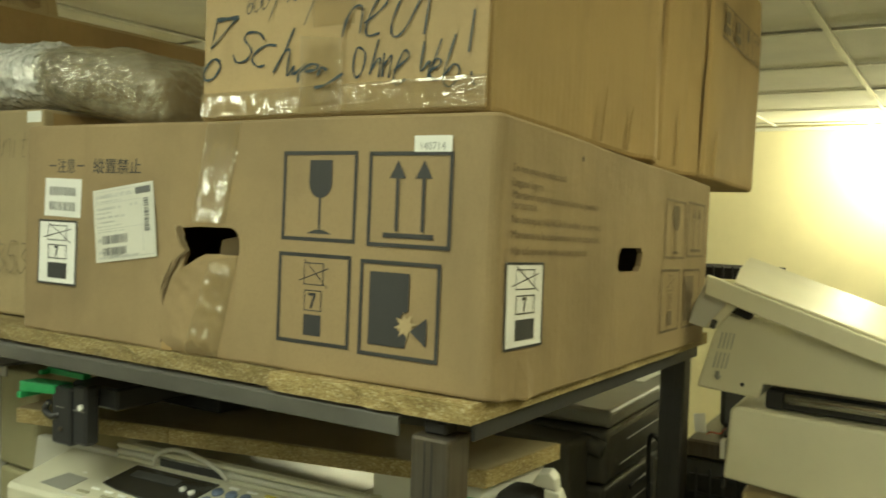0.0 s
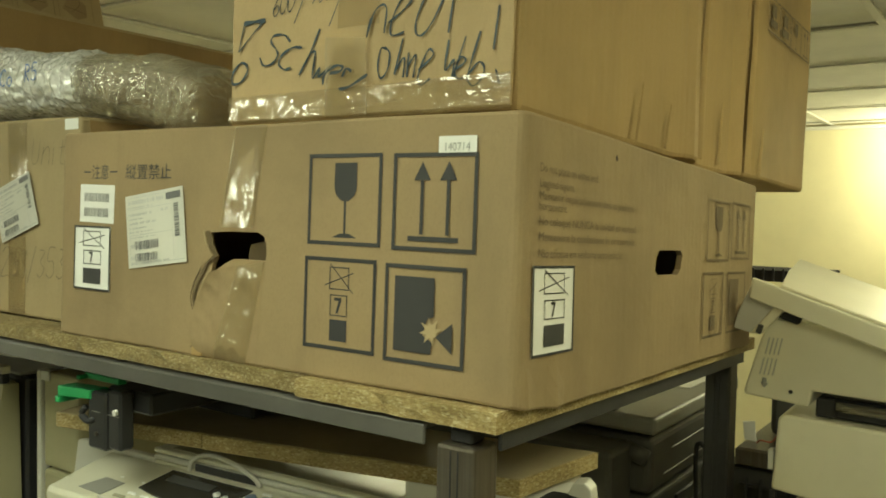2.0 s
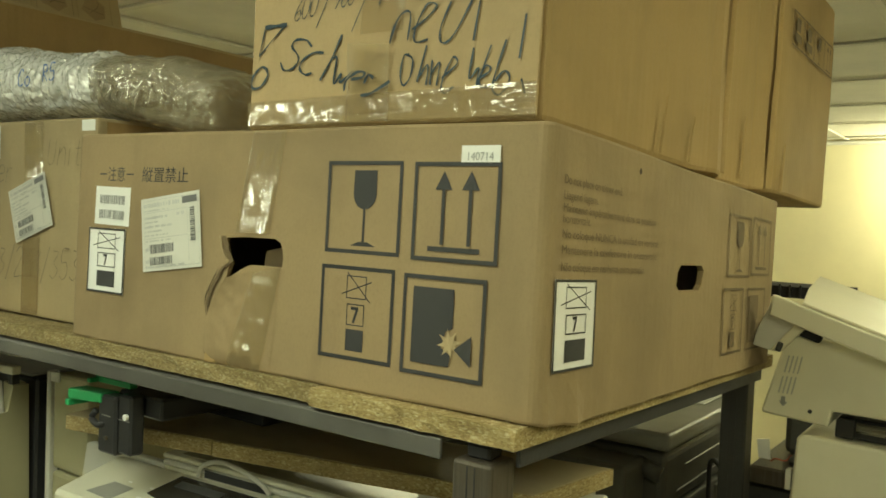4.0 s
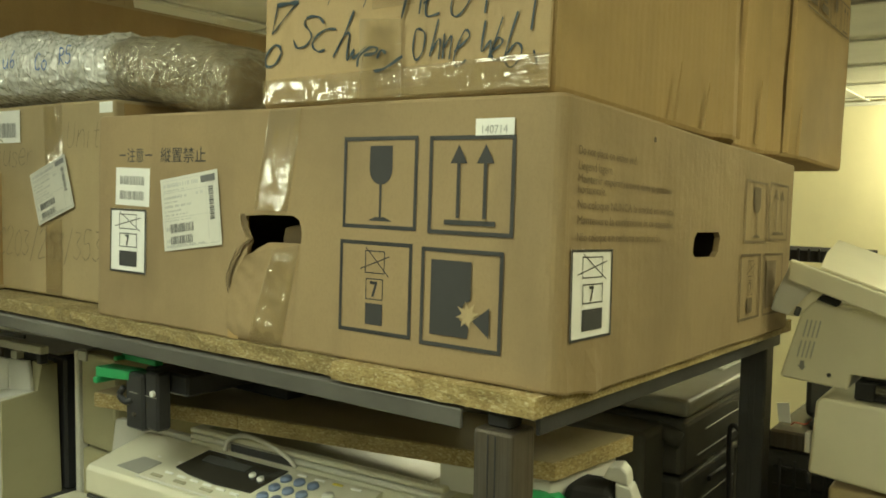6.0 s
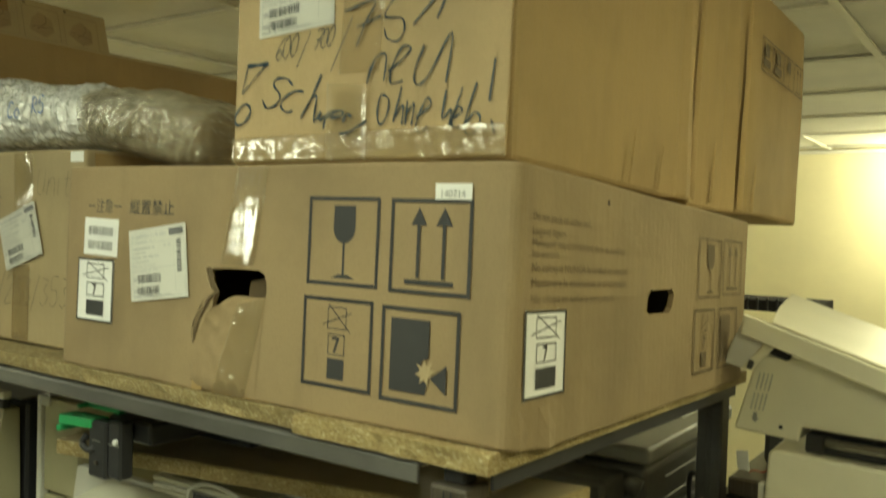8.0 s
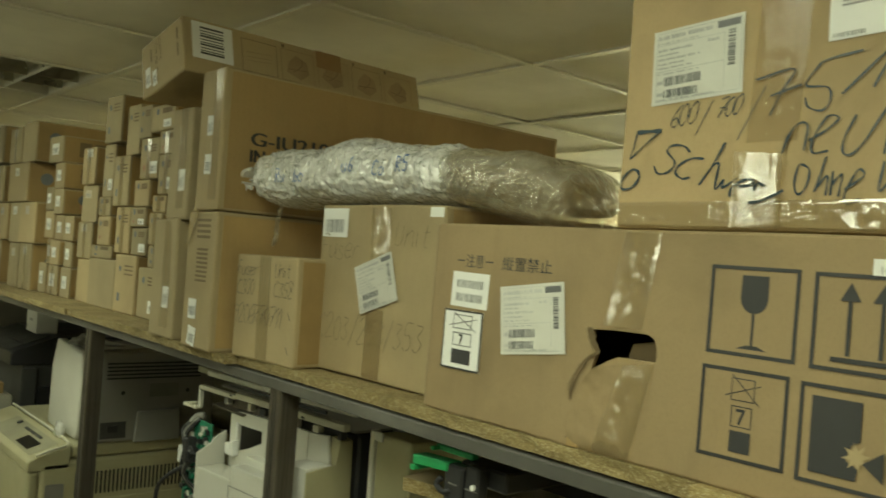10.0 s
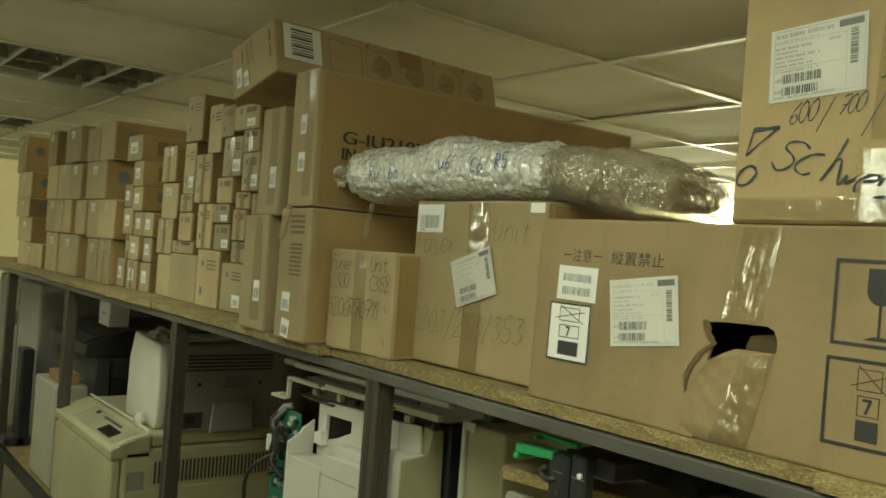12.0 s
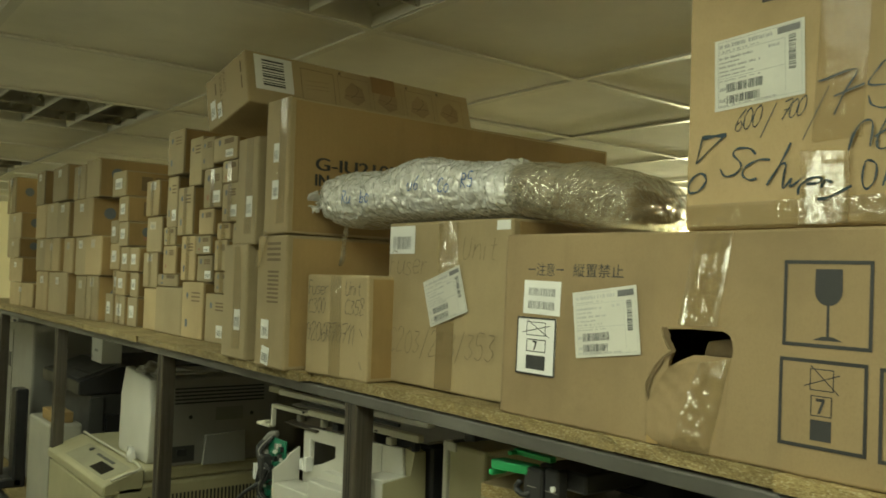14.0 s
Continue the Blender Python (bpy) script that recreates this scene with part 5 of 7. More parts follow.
def build_bubble_bundle():
    """A long parcel wrapped in bubble film, sagging at one end."""
    root = thing("bubble_wrap_bundle", pose(-1.168, 0.082, -0.002, 0, 0, 6.9), "long parcel wrapped in crinkled clear bubble film", "bubble wrap")
    L = 0.709
    tops = ((0.0, 1.784), (0.28, 1.784), (0.40, 1.799), (0.47, 1.786), (0.64, 1.779), (0.76, 1.768), (0.845, 1.764), (0.89, 1.757), (0.945, 1.745), (1.0, 1.732))

    def top_at(t):
        for (a, za), (b, zb) in zip(tops, tops[1:]):
            if t <= b:
                s = (t - a) / (b - a)
                s = s * s * (3 - 2 * s)
                return za + (zb - za) * s
        return tops[-1][1]

    def skin(n, k, shrink, seed, t0=0.0, t1=1.0, streak=0.0):
        o = bmesh.new()
        rows = []
        for i in range(n + 1):
            t = t0 + (t1 - t0) * i / n
            x = L * t
            near = min(t / 0.09, (1 - t) / 0.020)
            end = max(0.10, math.sin(math.pi / 2 * min(1, near))) ** 0.55
            bottom = 1.6895 + 0.004 * (1 - min(1, t * 4)) - 0.008 * math.exp(-((t - 0.12) / 0.08) ** 2) * (t < 0.25)
            if t > 0.70:
                bottom -= 0.032 * min(1, (t - 0.70) / 0.22)
            top = top_at(t)
            cz, hz, hy = (bottom + top) / 2, (top - bottom) / 2 * end - shrink, 0.083 * end - shrink
            row = []
            for j in range(k):
                a = j * math.tau / k
                c, s = math.cos(a), math.sin(a)
                e = 0.78
                p = Vector((x, hy * math.copysign(abs(c) ** e, c), cz + hz * math.copysign(abs(s) ** e, s)))
                soft = 0.0050 * noise.noise(Vector((x * 22, a * 1.6, seed + 4)))
                bubble = 0.0032 * noise.noise(Vector((x * 75, a * 4.6, seed))) + 0.0042 * (0.35 - abs(noise.noise(Vector((x * 48, a * 3.4, seed + 2)))))
                pleat = 0.0062 * (0.4 - abs(noise.noise(Vector((x * 105 + a * 2.6, a * 1.0, seed + 6))))) + 0.0018 * noise.noise(Vector((x * 120 + a * 3, a * 2.0, seed + 8)))
                q = soft + bubble * (1 - streak) + pleat * streak
                q -= 0.005 * math.exp(-((t - 0.695) / 0.010) ** 2)
                p += Vector((0, c, s)) * q * (0.3 if s < -0.7 else 1)
                p += noise.noise_vector(Vector((i * 3.7, j * 5.3, seed))) * (0.0014 - 0.0011 * streak)
                if t < 0.04:
                    p.x -= 0.016 * abs(noise.noise(Vector((j * 0.9, seed, 0))))
                row.append(o.verts.new(p))
            rows.append(row)
        for a, b in zip(rows, rows[1:]):
            for j in range(k):
                o.faces.new((a[j], a[(j + 1) % k], b[(j + 1) % k], b[j]))
        o.faces.new(rows[0])
        o.faces.new(rows[-1])
        return o

    part("outer_film", skin(170, 130, 0.0, 1.0, 0.0, 0.70), FILM, root, "whitish crinkled bubble film")
    part("outer_film", skin(150, 70, 0.0, 1.0, 0.69, 1.0, 1.0), FILM_CLEAR, root, "clear wrinkled stretch film")
    part("inner_film", skin(150, 70, 0.007, 9.0), FILM_CLEAR, root, "clear crinkled inner film", smooth=True)
    part("wrapped_roller", skin(60, 24, 0.020, 5.0, 0.02, 0.69), FOAM, root, "pale foam roll inside the film", smooth=True)
    part("wrapped_roller", skin(60, 24, 0.022, 5.0, 0.70, 0.98), KRAFT_BROWN, root, "brown roller inside the clear film", smooth=True)
    face = lambda u, v, o=0.0: Vector((u, -0.0840 - o, v))
    for word, u, v in (("Ru", 0.115, 1.722), ("bo", 0.165, 1.722), ("u6", 0.285, 1.736), ("Co", 0.355, 1.730), ("R5", 0.405, 1.734)):
        handwrite(root, word, 0.022, u, v, face, 0.0022, PEN_BLUE, "smudged blue marker letter", off=0.0016)
    # twisted film tail hanging down, loose ragged end
    tail = bmesh.new()
    grid = []
    for i in range(25):
        t = i / 24
        c = Vector((0.062 - 0.026 * t * t, -0.026 - 0.004 * math.sin(t * 5), 1.694 - 0.080 * t))
        grid.append([tail.verts.new(c + Vector(((q - 0.5) * (0.016 - 0.007 * t), 0.004 * noise.noise((q * 4, t * 9, 3)) + 0.003 * math.sin(q * 9 + t * 6), 0.002 * noise.noise((q * 3, t * 7, 1))))) for q in [k / 8 for k in range(9)]])
    for p, q in zip(grid, grid[1:]):
        for k in range(8):
            tail.faces.new((p[k], p[k + 1], q[k + 1], q[k]))
    part("film_tail", tail, FILM_CLEAR, root, "crinkled strip of film hanging down")
    rag = bmesh.new()
    grid = [[rag.verts.new((-0.026 + 0.045 * s + 0.006 * noise.noise((s * 3, t * 5, 1)), -0.060 + 0.03 * noise.noise((s * 2, t * 4, 7)), 1.712 + 0.045 * t * (0.4 + 0.6 * s) + 0.010 * noise.noise((s * 5, t * 3, 2)))) for s in [k / 8 for k in range(9)]] for t in [k / 10 for k in range(11)]]
    for p, q in zip(grid, grid[1:]):
        for k in range(8):
            rag.faces.new((p[k], p[k + 1], q[k + 1], q[k]))
    part("film_end", rag, FILM, root, "ragged loose film end", smooth=True)


build_fuser_box()
build_small_fuser_box()
build_long_boxes()
build_bubble_bundle()


# ---------------------------------------------------------------- stacks of toner cartons
TONER = {}
TONER["A"] = (0.060, [(-4.062, -3.612, 1.419, 1.522), (-4.100, -3.831, 1.523, 1.632), (-4.138, -3.866, 1.632, 1.719), (-4.177, -3.900, 1.719, 1.837), (-4.231, -4.071, 1.839, 2.009)])
TONER["B"] = (0.060, [(-3.531, -3.352, 1.419, 1.576), (-3.574, -3.401, 1.576, 1.709), (-3.579, -3.408, 1.709, 1.846), (-3.599, -3.450, 1.846, 1.986)])
TONER["C"] = (0.060, [(-3.329, -3.051, 1.419, 1.576), (-3.390, -3.149, 1.577, 1.705), (-3.121, -2.991, 1.575, 1.703), (-3.405, -3.218, 1.706, 1.845), (-3.218, -3.046, 1.704, 1.837), (-3.316, -3.082, 1.844, 1.980)])
TONER["D"] = (0.060, [(-2.934, -2.802, 1.419, 1.567), (-2.800, -2.658, 1.419, 1.570), (-2.970, -2.836, 1.567, 1.704), (-2.826, -2.642, 1.570, 1.703), (-2.997, -2.763, 1.704, 1.837), (-3.033, -2.876, 1.838, 1.961), (-2.872, -2.724, 1.837, 1.970)])
TONER["E"] = (0.085, [(-2.654, -2.578, 1.419, 1.514), (-2.547, -2.448, 1.419, 1.512), (-2.432, -2.348, 1.419, 1.509), (-2.422, -2.350, 1.509, 1.587), (-2.530, -2.438, 1.512, 1.587), (-2.592, -2.537, 1.513, 1.591), (-2.531, -2.449, 1.587, 1.666), (-2.413, -2.325, 1.587, 1.662), (-2.640, -2.548, 1.591, 1.678), (-2.544, -2.449, 1.666, 1.744), (-2.636, -2.560, 1.678, 1.753), (-2.554, -2.462, 1.744, 1.825), (-2.627, -2.494, 1.826, 1.910)])
TONER["F"] = (0.085, [(-2.295, -2.168, 1.419, 1.541), (-2.168, -1.973, 1.419, 1.549), (-2.308, -2.186, 1.542, 1.646), (-2.285, -2.165, 1.645, 1.750), (-2.282, -2.167, 1.750, 1.855)])
TONER["G"] = (0.085, [(-2.172, -2.007, 1.549, 1.585), (-2.002, -1.906, 1.568, 1.689), (-2.116, -2.018, 1.584, 1.663), (-2.117, -2.030, 1.663, 1.715), (-2.025, -1.920, 1.689, 1.820), (-2.126, -2.048, 1.715, 1.857), (-1.975, -1.882, 1.820, 1.949), (-2.108, -1.990, 1.857, 1.982)])
TONER["H"] = (0.085, [(-1.966, -1.817, 1.419, 1.567), (-1.809, -1.675, 1.419, 1.541), (-1.669, -1.583, 1.419, 1.572), (-1.775, -1.681, 1.541, 1.596), (-1.892, -1.791, 1.567, 1.637), (-1.672, -1.600, 1.573, 1.657), (-1.759, -1.683, 1.596, 1.673), (-1.893, -1.791, 1.637, 1.687), (-1.678, -1.611, 1.658, 1.713), (-1.766, -1.685, 1.673, 1.716), (-1.876, -1.775, 1.687, 1.754), (-1.722, -1.623, 1.715, 1.809), (-1.845, -1.732, 1.754, 1.854), (-1.728, -1.635, 1.809, 1.865), (-1.878, -1.794, 1.855, 1.938), (-1.790, -1.642, 1.865, 1.928)])

def toner_carton(x0, x1, y, z0, z1, col, k):
    r = random.Random(col + str(k))
    z0 = TOP if z0 < 1.43 else z0 + 0.0006
    w, h, d = x1 - x0 - 0.003, z1 - z0 - 0.0012, 0.34 if col in "EF" else 0.40
    mat = r.choice((KRAFT_TONER, KRAFT_TONER, KRAFT_PALE))
    kind = "narrow" if w < 0.11 else "squat" if h < 0.09 else "wide" if w > 0.18 else "upright"
    root = thing("toner_box", pose(x0, y + r.uniform(-0.006, 0.006), z0, 0, 0, r.uniform(-1.2, 1.2)), kind + " brown toner carton in a stack on the shelf", "cardboard box", "stacked toner cartons")
    part("body", block(0, w, 0, d, 0, h, 0.0025, 1), mat, root)
    # right side painted darker than the front, as shade would make it
    part("side_board", block(w - 0.001, w + 0.0008, 0.006, d - 0.006, 0.004, h - 0.004), KRAFT_BROWN, root)
    f, s = front_of(w, d, h), lambda u, v, o=0.0: Vector((w + 0.001 + o, u, v))
    style = {"A": 1, "B": 1, "C": 1, "D": 1, "E": 2, "F": 1, "G": 3, "H": 3}[col]
    if style == 1 and r.random() < 0.8:
        lw, lh = min(0.048, w * 0.45), min(0.028, h * 0.22)
        u, v = w * 0.5 - lw / 2 + r.uniform(-0.01, 0.01), h - lh - r.uniform(0.004, 0.02)
        small_label(root, f, u, v, lw, lh, k, r.uniform(-2, 2), 1, PAPER_TAN if r.random() < 0.55 else PAPER_OLD)
    if style == 2:
        small_label(root, f, w * 0.25, h * 0.30, w * 0.5, h * 0.42, k, 0, 1)
        part("print", flat([rect(0.05 + 0.045 * q, 0.085 + 0.045 * q, h * 0.25, h * 0.8) for q in range(4)], s, 0.0008), r.choice((PRINT_FADED, PRINT_ROSE, PRINT_FADED)), root, "printed panels")
    if style == 3:
        ink = PRINT_DUSTY if r.random() < 0.6 else PRINT_ROSE
        part("logo", flat([disc(w * 0.28, h * 0.76, min(0.008, w * 0.075), 18)], f, 0.0009), PRINT_DUSTY, root, "round blue mark")
        part("print", flat([rect(w * 0.48, w * 0.88, h * (0.80 - 0.07 * q), h * (0.80 - 0.07 * q) + 0.004) for q in range(3)], f, 0.0009), PRINT_FADED, root, "lines of small print")
        if r.random() < 0.6:
            part("print", flat([rect(w * 0.20, w * 0.32, h * 0.2, h * 0.34)], f, 0.0009), ink, root, "coloured printed square")
        if r.random() < 0.3:
            small_label(root, f, w * 0.55, h * 0.12, min(0.045, w * 0.4), min(0.03, h * 0.3), k, 0, 1)
    elif r.random() < 0.6:
        part("logo", flat([disc(0.06, h * 0.6, min(0.02, h * 0.2), 18)], s, 0.0009), PRINT_DUSTY, root, "round blue mark")
    part("seam_tape", flat([rect(w * 0.5 - 0.012, w * 0.5 + 0.012, 0.002, h - 0.002)], f, 0.0012), TAPE, root) if r.random() < 0.35 else None


for col, (y, rows) in TONER.items():
    for k, (x0, x1, z0, z1) in enumerate(rows):
        toner_carton(x0, x1, y, z0, z1, col, k)


# ---------------------------------------------------------------- machines under the shelf
LOW = 0.62 + 0.0195


def build_fax():
    root = thing("fax_machine", pose(-0.671, 0.030, LOW, 0, 0, 3.8), "beige desktop fax machine with sloping keypad panel", "fax machine")
    z = lambda v: v - LOW
    part("body", block(0.0, 0.50, 0.015, 0.22, 0.0, z(1.165), 0.012, 3), FAX_BEIGE, root, smooth=True)
    part("front_tray", block(-0.045, 0.40, -0.028, 0.0135, z(0.98), z(1.172), 0.006, 2), FAX_BEIGE, root, smooth=True)
    prof = [(0.004, z(1.178)), (0.0, z(1.182)), (0.0, z(1.210)), (0.004, z(1.2155)), (0.094, z(1.236)), (0.099, z(1.236)), (0.099, z(1.178))]
    part("control_panel", slab(prof, lambda u, v: Vector((-0.004, u, v)), Vector((0.404, 0, 0)), 0.0015), FAX_BEIGE, root, smooth=False)
    up = lambda u, v, o=0.0: Vector((u, 0.004 + v * 0.95, z(1.2155) + v * 0.216 + o))

    def on_panel(u0, u1, v0, v1, t, bev=0.0008):
        return slab(rect(u0, u1, v0, v1), lambda u, v: up(u, v, 0.0), Vector((0, -0.22 * t, t)), bev, seg=1)

    def on_panel_poly(poly, t):
        return slab(poly, lambda u, v: up(u, v, 0.0), Vector((0, -0.22 * t, t)), 0.0005, seg=1)

    part("panel_seam", block(-0.0035, 0.3995, 0.0005, 0.004, z(1.1735), z(1.1775)), BLACK, root)
    part("speaker_grille", on_panel_poly([(0.038, 0.012), (0.054, 0.044), (0.092, 0.042), (0.085, 0.009)], 0.0010), GREY, root, "worn grey speaker grille")
    part("display_panel", on_panel_poly([(0.119, 0.040), (0.127, 0.090), (0.266, 0.089), (0.257, 0.032), (0.196, 0.029), (0.150, 0.033)], 0.0018), SCREEN, root, "dark tinted display panel")
    part("display_window", slab(rect(0.140, 0.216, 0.064, 0.078), lambda u, v: up(u, v, 0.0022), Vector((0, 0, 0.0006))), GREY_DARK, root)
    for u, v in ((0.232, 0.062), (0.248, 0.059)):
        part("round_button", rod(up(u, v, 0.001), up(u, v - 0.001, 0.0045), 0.0044, 14), PAPER, root, "white round button", smooth=True)
    for k in range(6):
        part("button", on_panel(0.116 + 0.0235 * k, 0.130 + 0.0235 * k, 0.0245 - 0.0008 * k, 0.0285 - 0.0008 * k, 0.0022), PAPER, root, "small white button")
    for u in (0.112, 0.154, 0.200):
        part("button", on_panel(u - 0.010, u + 0.010, 0.0130, 0.0185, 0.002), CONSOLE, root, "grey oblong button")
    part("rest_bar", on_panel(0.086, 0.226, 0.0030, 0.0060, 0.003), WHITE_PLASTIC, root)
    for u in (0.072, 0.112):
        part("lamp_lens", on_panel(u, u + 0.006, 0.050, 0.053, 0.0015), PAPER, root)
    for i in range(3):
        for j in range(4):
            c = up(0.276 + 0.0210 * i, 0.012 + 0.0205 * j, 0.0)
            part("key", rod(c, c + Vector((0, -0.0008, 0.0036)), 0.0074, 16, r2=0.0066), BUTTON_BLUE, root, "blue-grey oval key", smooth=True)
    for k, m in enumerate((PAPER, PAPER, YELLOW, PAPER)):
        part("button", on_panel(0.282 + 0.027 * k, 0.297 + 0.027 * k, 0.086, 0.0900, 0.002), m, root, "small label button")
    for u, v in ((0.355, 0.024), (0.376, 0.046), (0.352, 0.060)):
        part("round_button", rod(up(u, v, 0), up(u, v - 0.001, 0.006), 0.0070, 16), WHITE_PLASTIC, root, "pale round button", smooth=True)
    lid = part("lid", block(0.074, 0.478, 0.102, 0.218, z(1.2475), z(1.2545), 0.003, 2), FAX_BEIGE, root, "flat scanner lid", smooth=True)
    part("lid_edge", block(0.076, 0.478, 0.1005, 0.216, z(1.2400), z(1.2468), 0.002), WHITE_PLASTIC, lid, "pale lid rim")
    part("lid_inset", block(0.100, 0.455, 0.112, 0.205, z(1.2546), z(1.2552)), CONSOLE, lid, "dull grey lid top")
    for k in range(3):
        part("lid_mark", block(0.452 + 0.006 * k, 0.454 + 0.006 * k, 0.1065, 0.1085, z(1.2546), z(1.2552)), PAPER, lid)
    part("lid_base", block(0.076, 0.474, 0.1010, 0.214, z(1.1655), z(1.2392), 0.004, 2), FAX_BEIGE, root)
    part("feeder_plate", slab([(-0.097, z(1.185)), (-0.087, z(1.238)), (-0.082, z(1.240)), (0.0745, z(1.240)), (0.0745, z(1.185))], lambda u, v: Vector((u, 0.104, v)), Vector((0, 0.012, 0)), 0.002), WHITE_PLASTIC, root, "white document feeder plate")
    part("handle", sweep([(0.148, 0.097, z(1.238)), (0.156, 0.095, z(1.253)), (0.185, 0.094, z(1.264)), (0.222, 0.095, z(1.261)), (0.255, 0.097, z(1.249)), (0.268, 0.099, z(1.238))], 0.0030, 8), WHITE_PLASTIC, root, "white arched lid handle", smooth=True)
    part("handle_recess", block(0.156, 0.262, 0.0985, 0.1004, z(1.2375), z(1.2470), 0.0005), BLACK, root)
    return root


def build_plank_and_unit():
    root = thing("shelf_board", pose(-0.700, 0.057, 1.282, 0, 0, 12.3), "brown-faced chipboard plank lying over the fax machine", "shelf board", "shelf boards")
    part("body", block(0, 0.235, 0, 0.15, 0, 0.0185, 0.001), CHIP, root)
    part("body", slab([(0.237, -0.002), (0.634, -0.002), (0.684, 0.137), (0.237, 0.15)], lambda u, v: Vector((u, v, 0)), Vector((0, 0, 0.0185)), 0.001), CHIP, root)
    part("facing", slab([(0.0, 0.001), (0.632, 0.0), (0.681, 0.135), (0.0, 0.148)], lambda u, v: Vector((u, v, 0.0187)), Vector((0, 0, 0.0006))), PLANK_FACE, root, "dull brown board face")
    sup = thing("plastic_tray", pose(-0.700, 0.057, 1.2605, 0, 0, 12.3), "thin pale plastic tray under the plank", "tray")
    part("tray_floor", slab([(0.50, 0.010), (0.626, 0.010), (0.668, 0.125), (0.50, 0.125)], lambda u, v: Vector((u, v, -0.012)), Vector((0, 0, 0.030)), 0.002), WHITE_PLASTIC, sup)
    part("tray_rim", slab([(0.50, 0.014), (0.622, 0.014), (0.664, 0.120), (0.50, 0.120)], lambda u, v: Vector((u, v, 0.0182)), Vector((0, 0, 0.0025)), 0.0), WHITE_PLASTIC, sup)
    # black frame unit with a green latch
    u = thing("printer_unit", pose(-0.576, 0.034, 1.306), "black printer transfer unit with a green latch lying on the plank", "printer part")
    part("housing", block(0.0, 0.24, 0.215, 0.34, -0.021, 0.050, 0.004, 2), MATT_BLACK, u)
    part("housing_step", block(0.0, 0.12, 0.14, 0.2145, 0.0005, 0.048, 0.004, 2), MATT_BLACK, u)
    leg = part("bracket_leg", block(-0.006, 0.0295, -0.006, 0.014, -0.024, 0.045, 0.003), BLACK, u)
    part("bracket_leg", block(0.031, 0.056, -0.004, 0.016, -0.020, 0.050, 0.003), BLACK, u)
    part("bridge", block(0.0, 0.085, 0.0165, 0.134, 0.022, 0.048, 0.003), BLACK, u)
    part("screw", rod((0.050, -0.0045, 0.026), (0.050, -0.008, 0.026), 0.0036, 12), PAPER, u, "bright screw head")
    part("screw", rod((0.014, -0.0065, -0.004), (0.014, -0.009, -0.004), 0.0028, 10), STEEL, u)
    g = part("latch", slab([(-0.068, 0.030), (-0.020, 0.033), (0.002, 0.035), (0.002, 0.046), (-0.064, 0.043), (-0.068, 0.043)], lambda a, b: Vector((a, -0.008, b)), Vector((0, 0.026, 0)), 0.002), GREEN, u, "bright green plastic latch")
    part("latch_lip", block(-0.070, -0.062, -0.010, 0.018, 0.022, 0.0295, 0.001), GREEN, g)
    part("latch_pin", block(0.012, 0.026, -0.004, 0.008, 0.030, 0.040, 0.001), GREEN, g)
    for q, w2 in ((0.004, 0.016), (0.036, 0.022)):
        part("wear_mark", block(q, q + w2, -0.0068, -0.0062, 0.0212, 0.0222), GREY, leg)
    part("latch_bar", block(-0.052, 0.020, 0.0185, 0.030, 0.050, 0.0575, 0.001), GREEN, g)
    part("latch_post", block(-0.050, -0.043, 0.006, 0.018, 0.0505, 0.056, 0.001), GREEN, g)
    part("hook", sweep([(-0.012, -0.004, 0.024), (-0.018, -0.006, 0.014), (-0.004, -0.006, 0.008), (0.008, -0.004, 0.012)], 0.004, 8), BLACK, u, smooth=True)


def build_cabinet_panel():
    root = thing("machine_cabinet", pose(-0.905, 0.150, LOW), "beige machine cabinet with a split side cover", "machine")
    h = 1.317 - LOW
    part("upper_cover", block(0.012, 0.105, 0.0, 0.45, 1.172 - LOW, h, 0.006, 2), BEIGE_DULL, root)
    part("lower_cover", block(0.012, 0.105, 0.0, 0.45, 0.0, 1.168 - LOW, 0.006, 2), BEIGE_DULL, root)
    part("edge_strip", block(0.0, 0.0105, -0.004, 0.012, 0.30, h + 0.003, 0.002), WHITE_PLASTIC, root)
    part("edge_strip", block(0.011, 0.034, -0.004, -0.0005, h - 0.012, h + 0.003, 0.001), WHITE_PLASTIC, root)


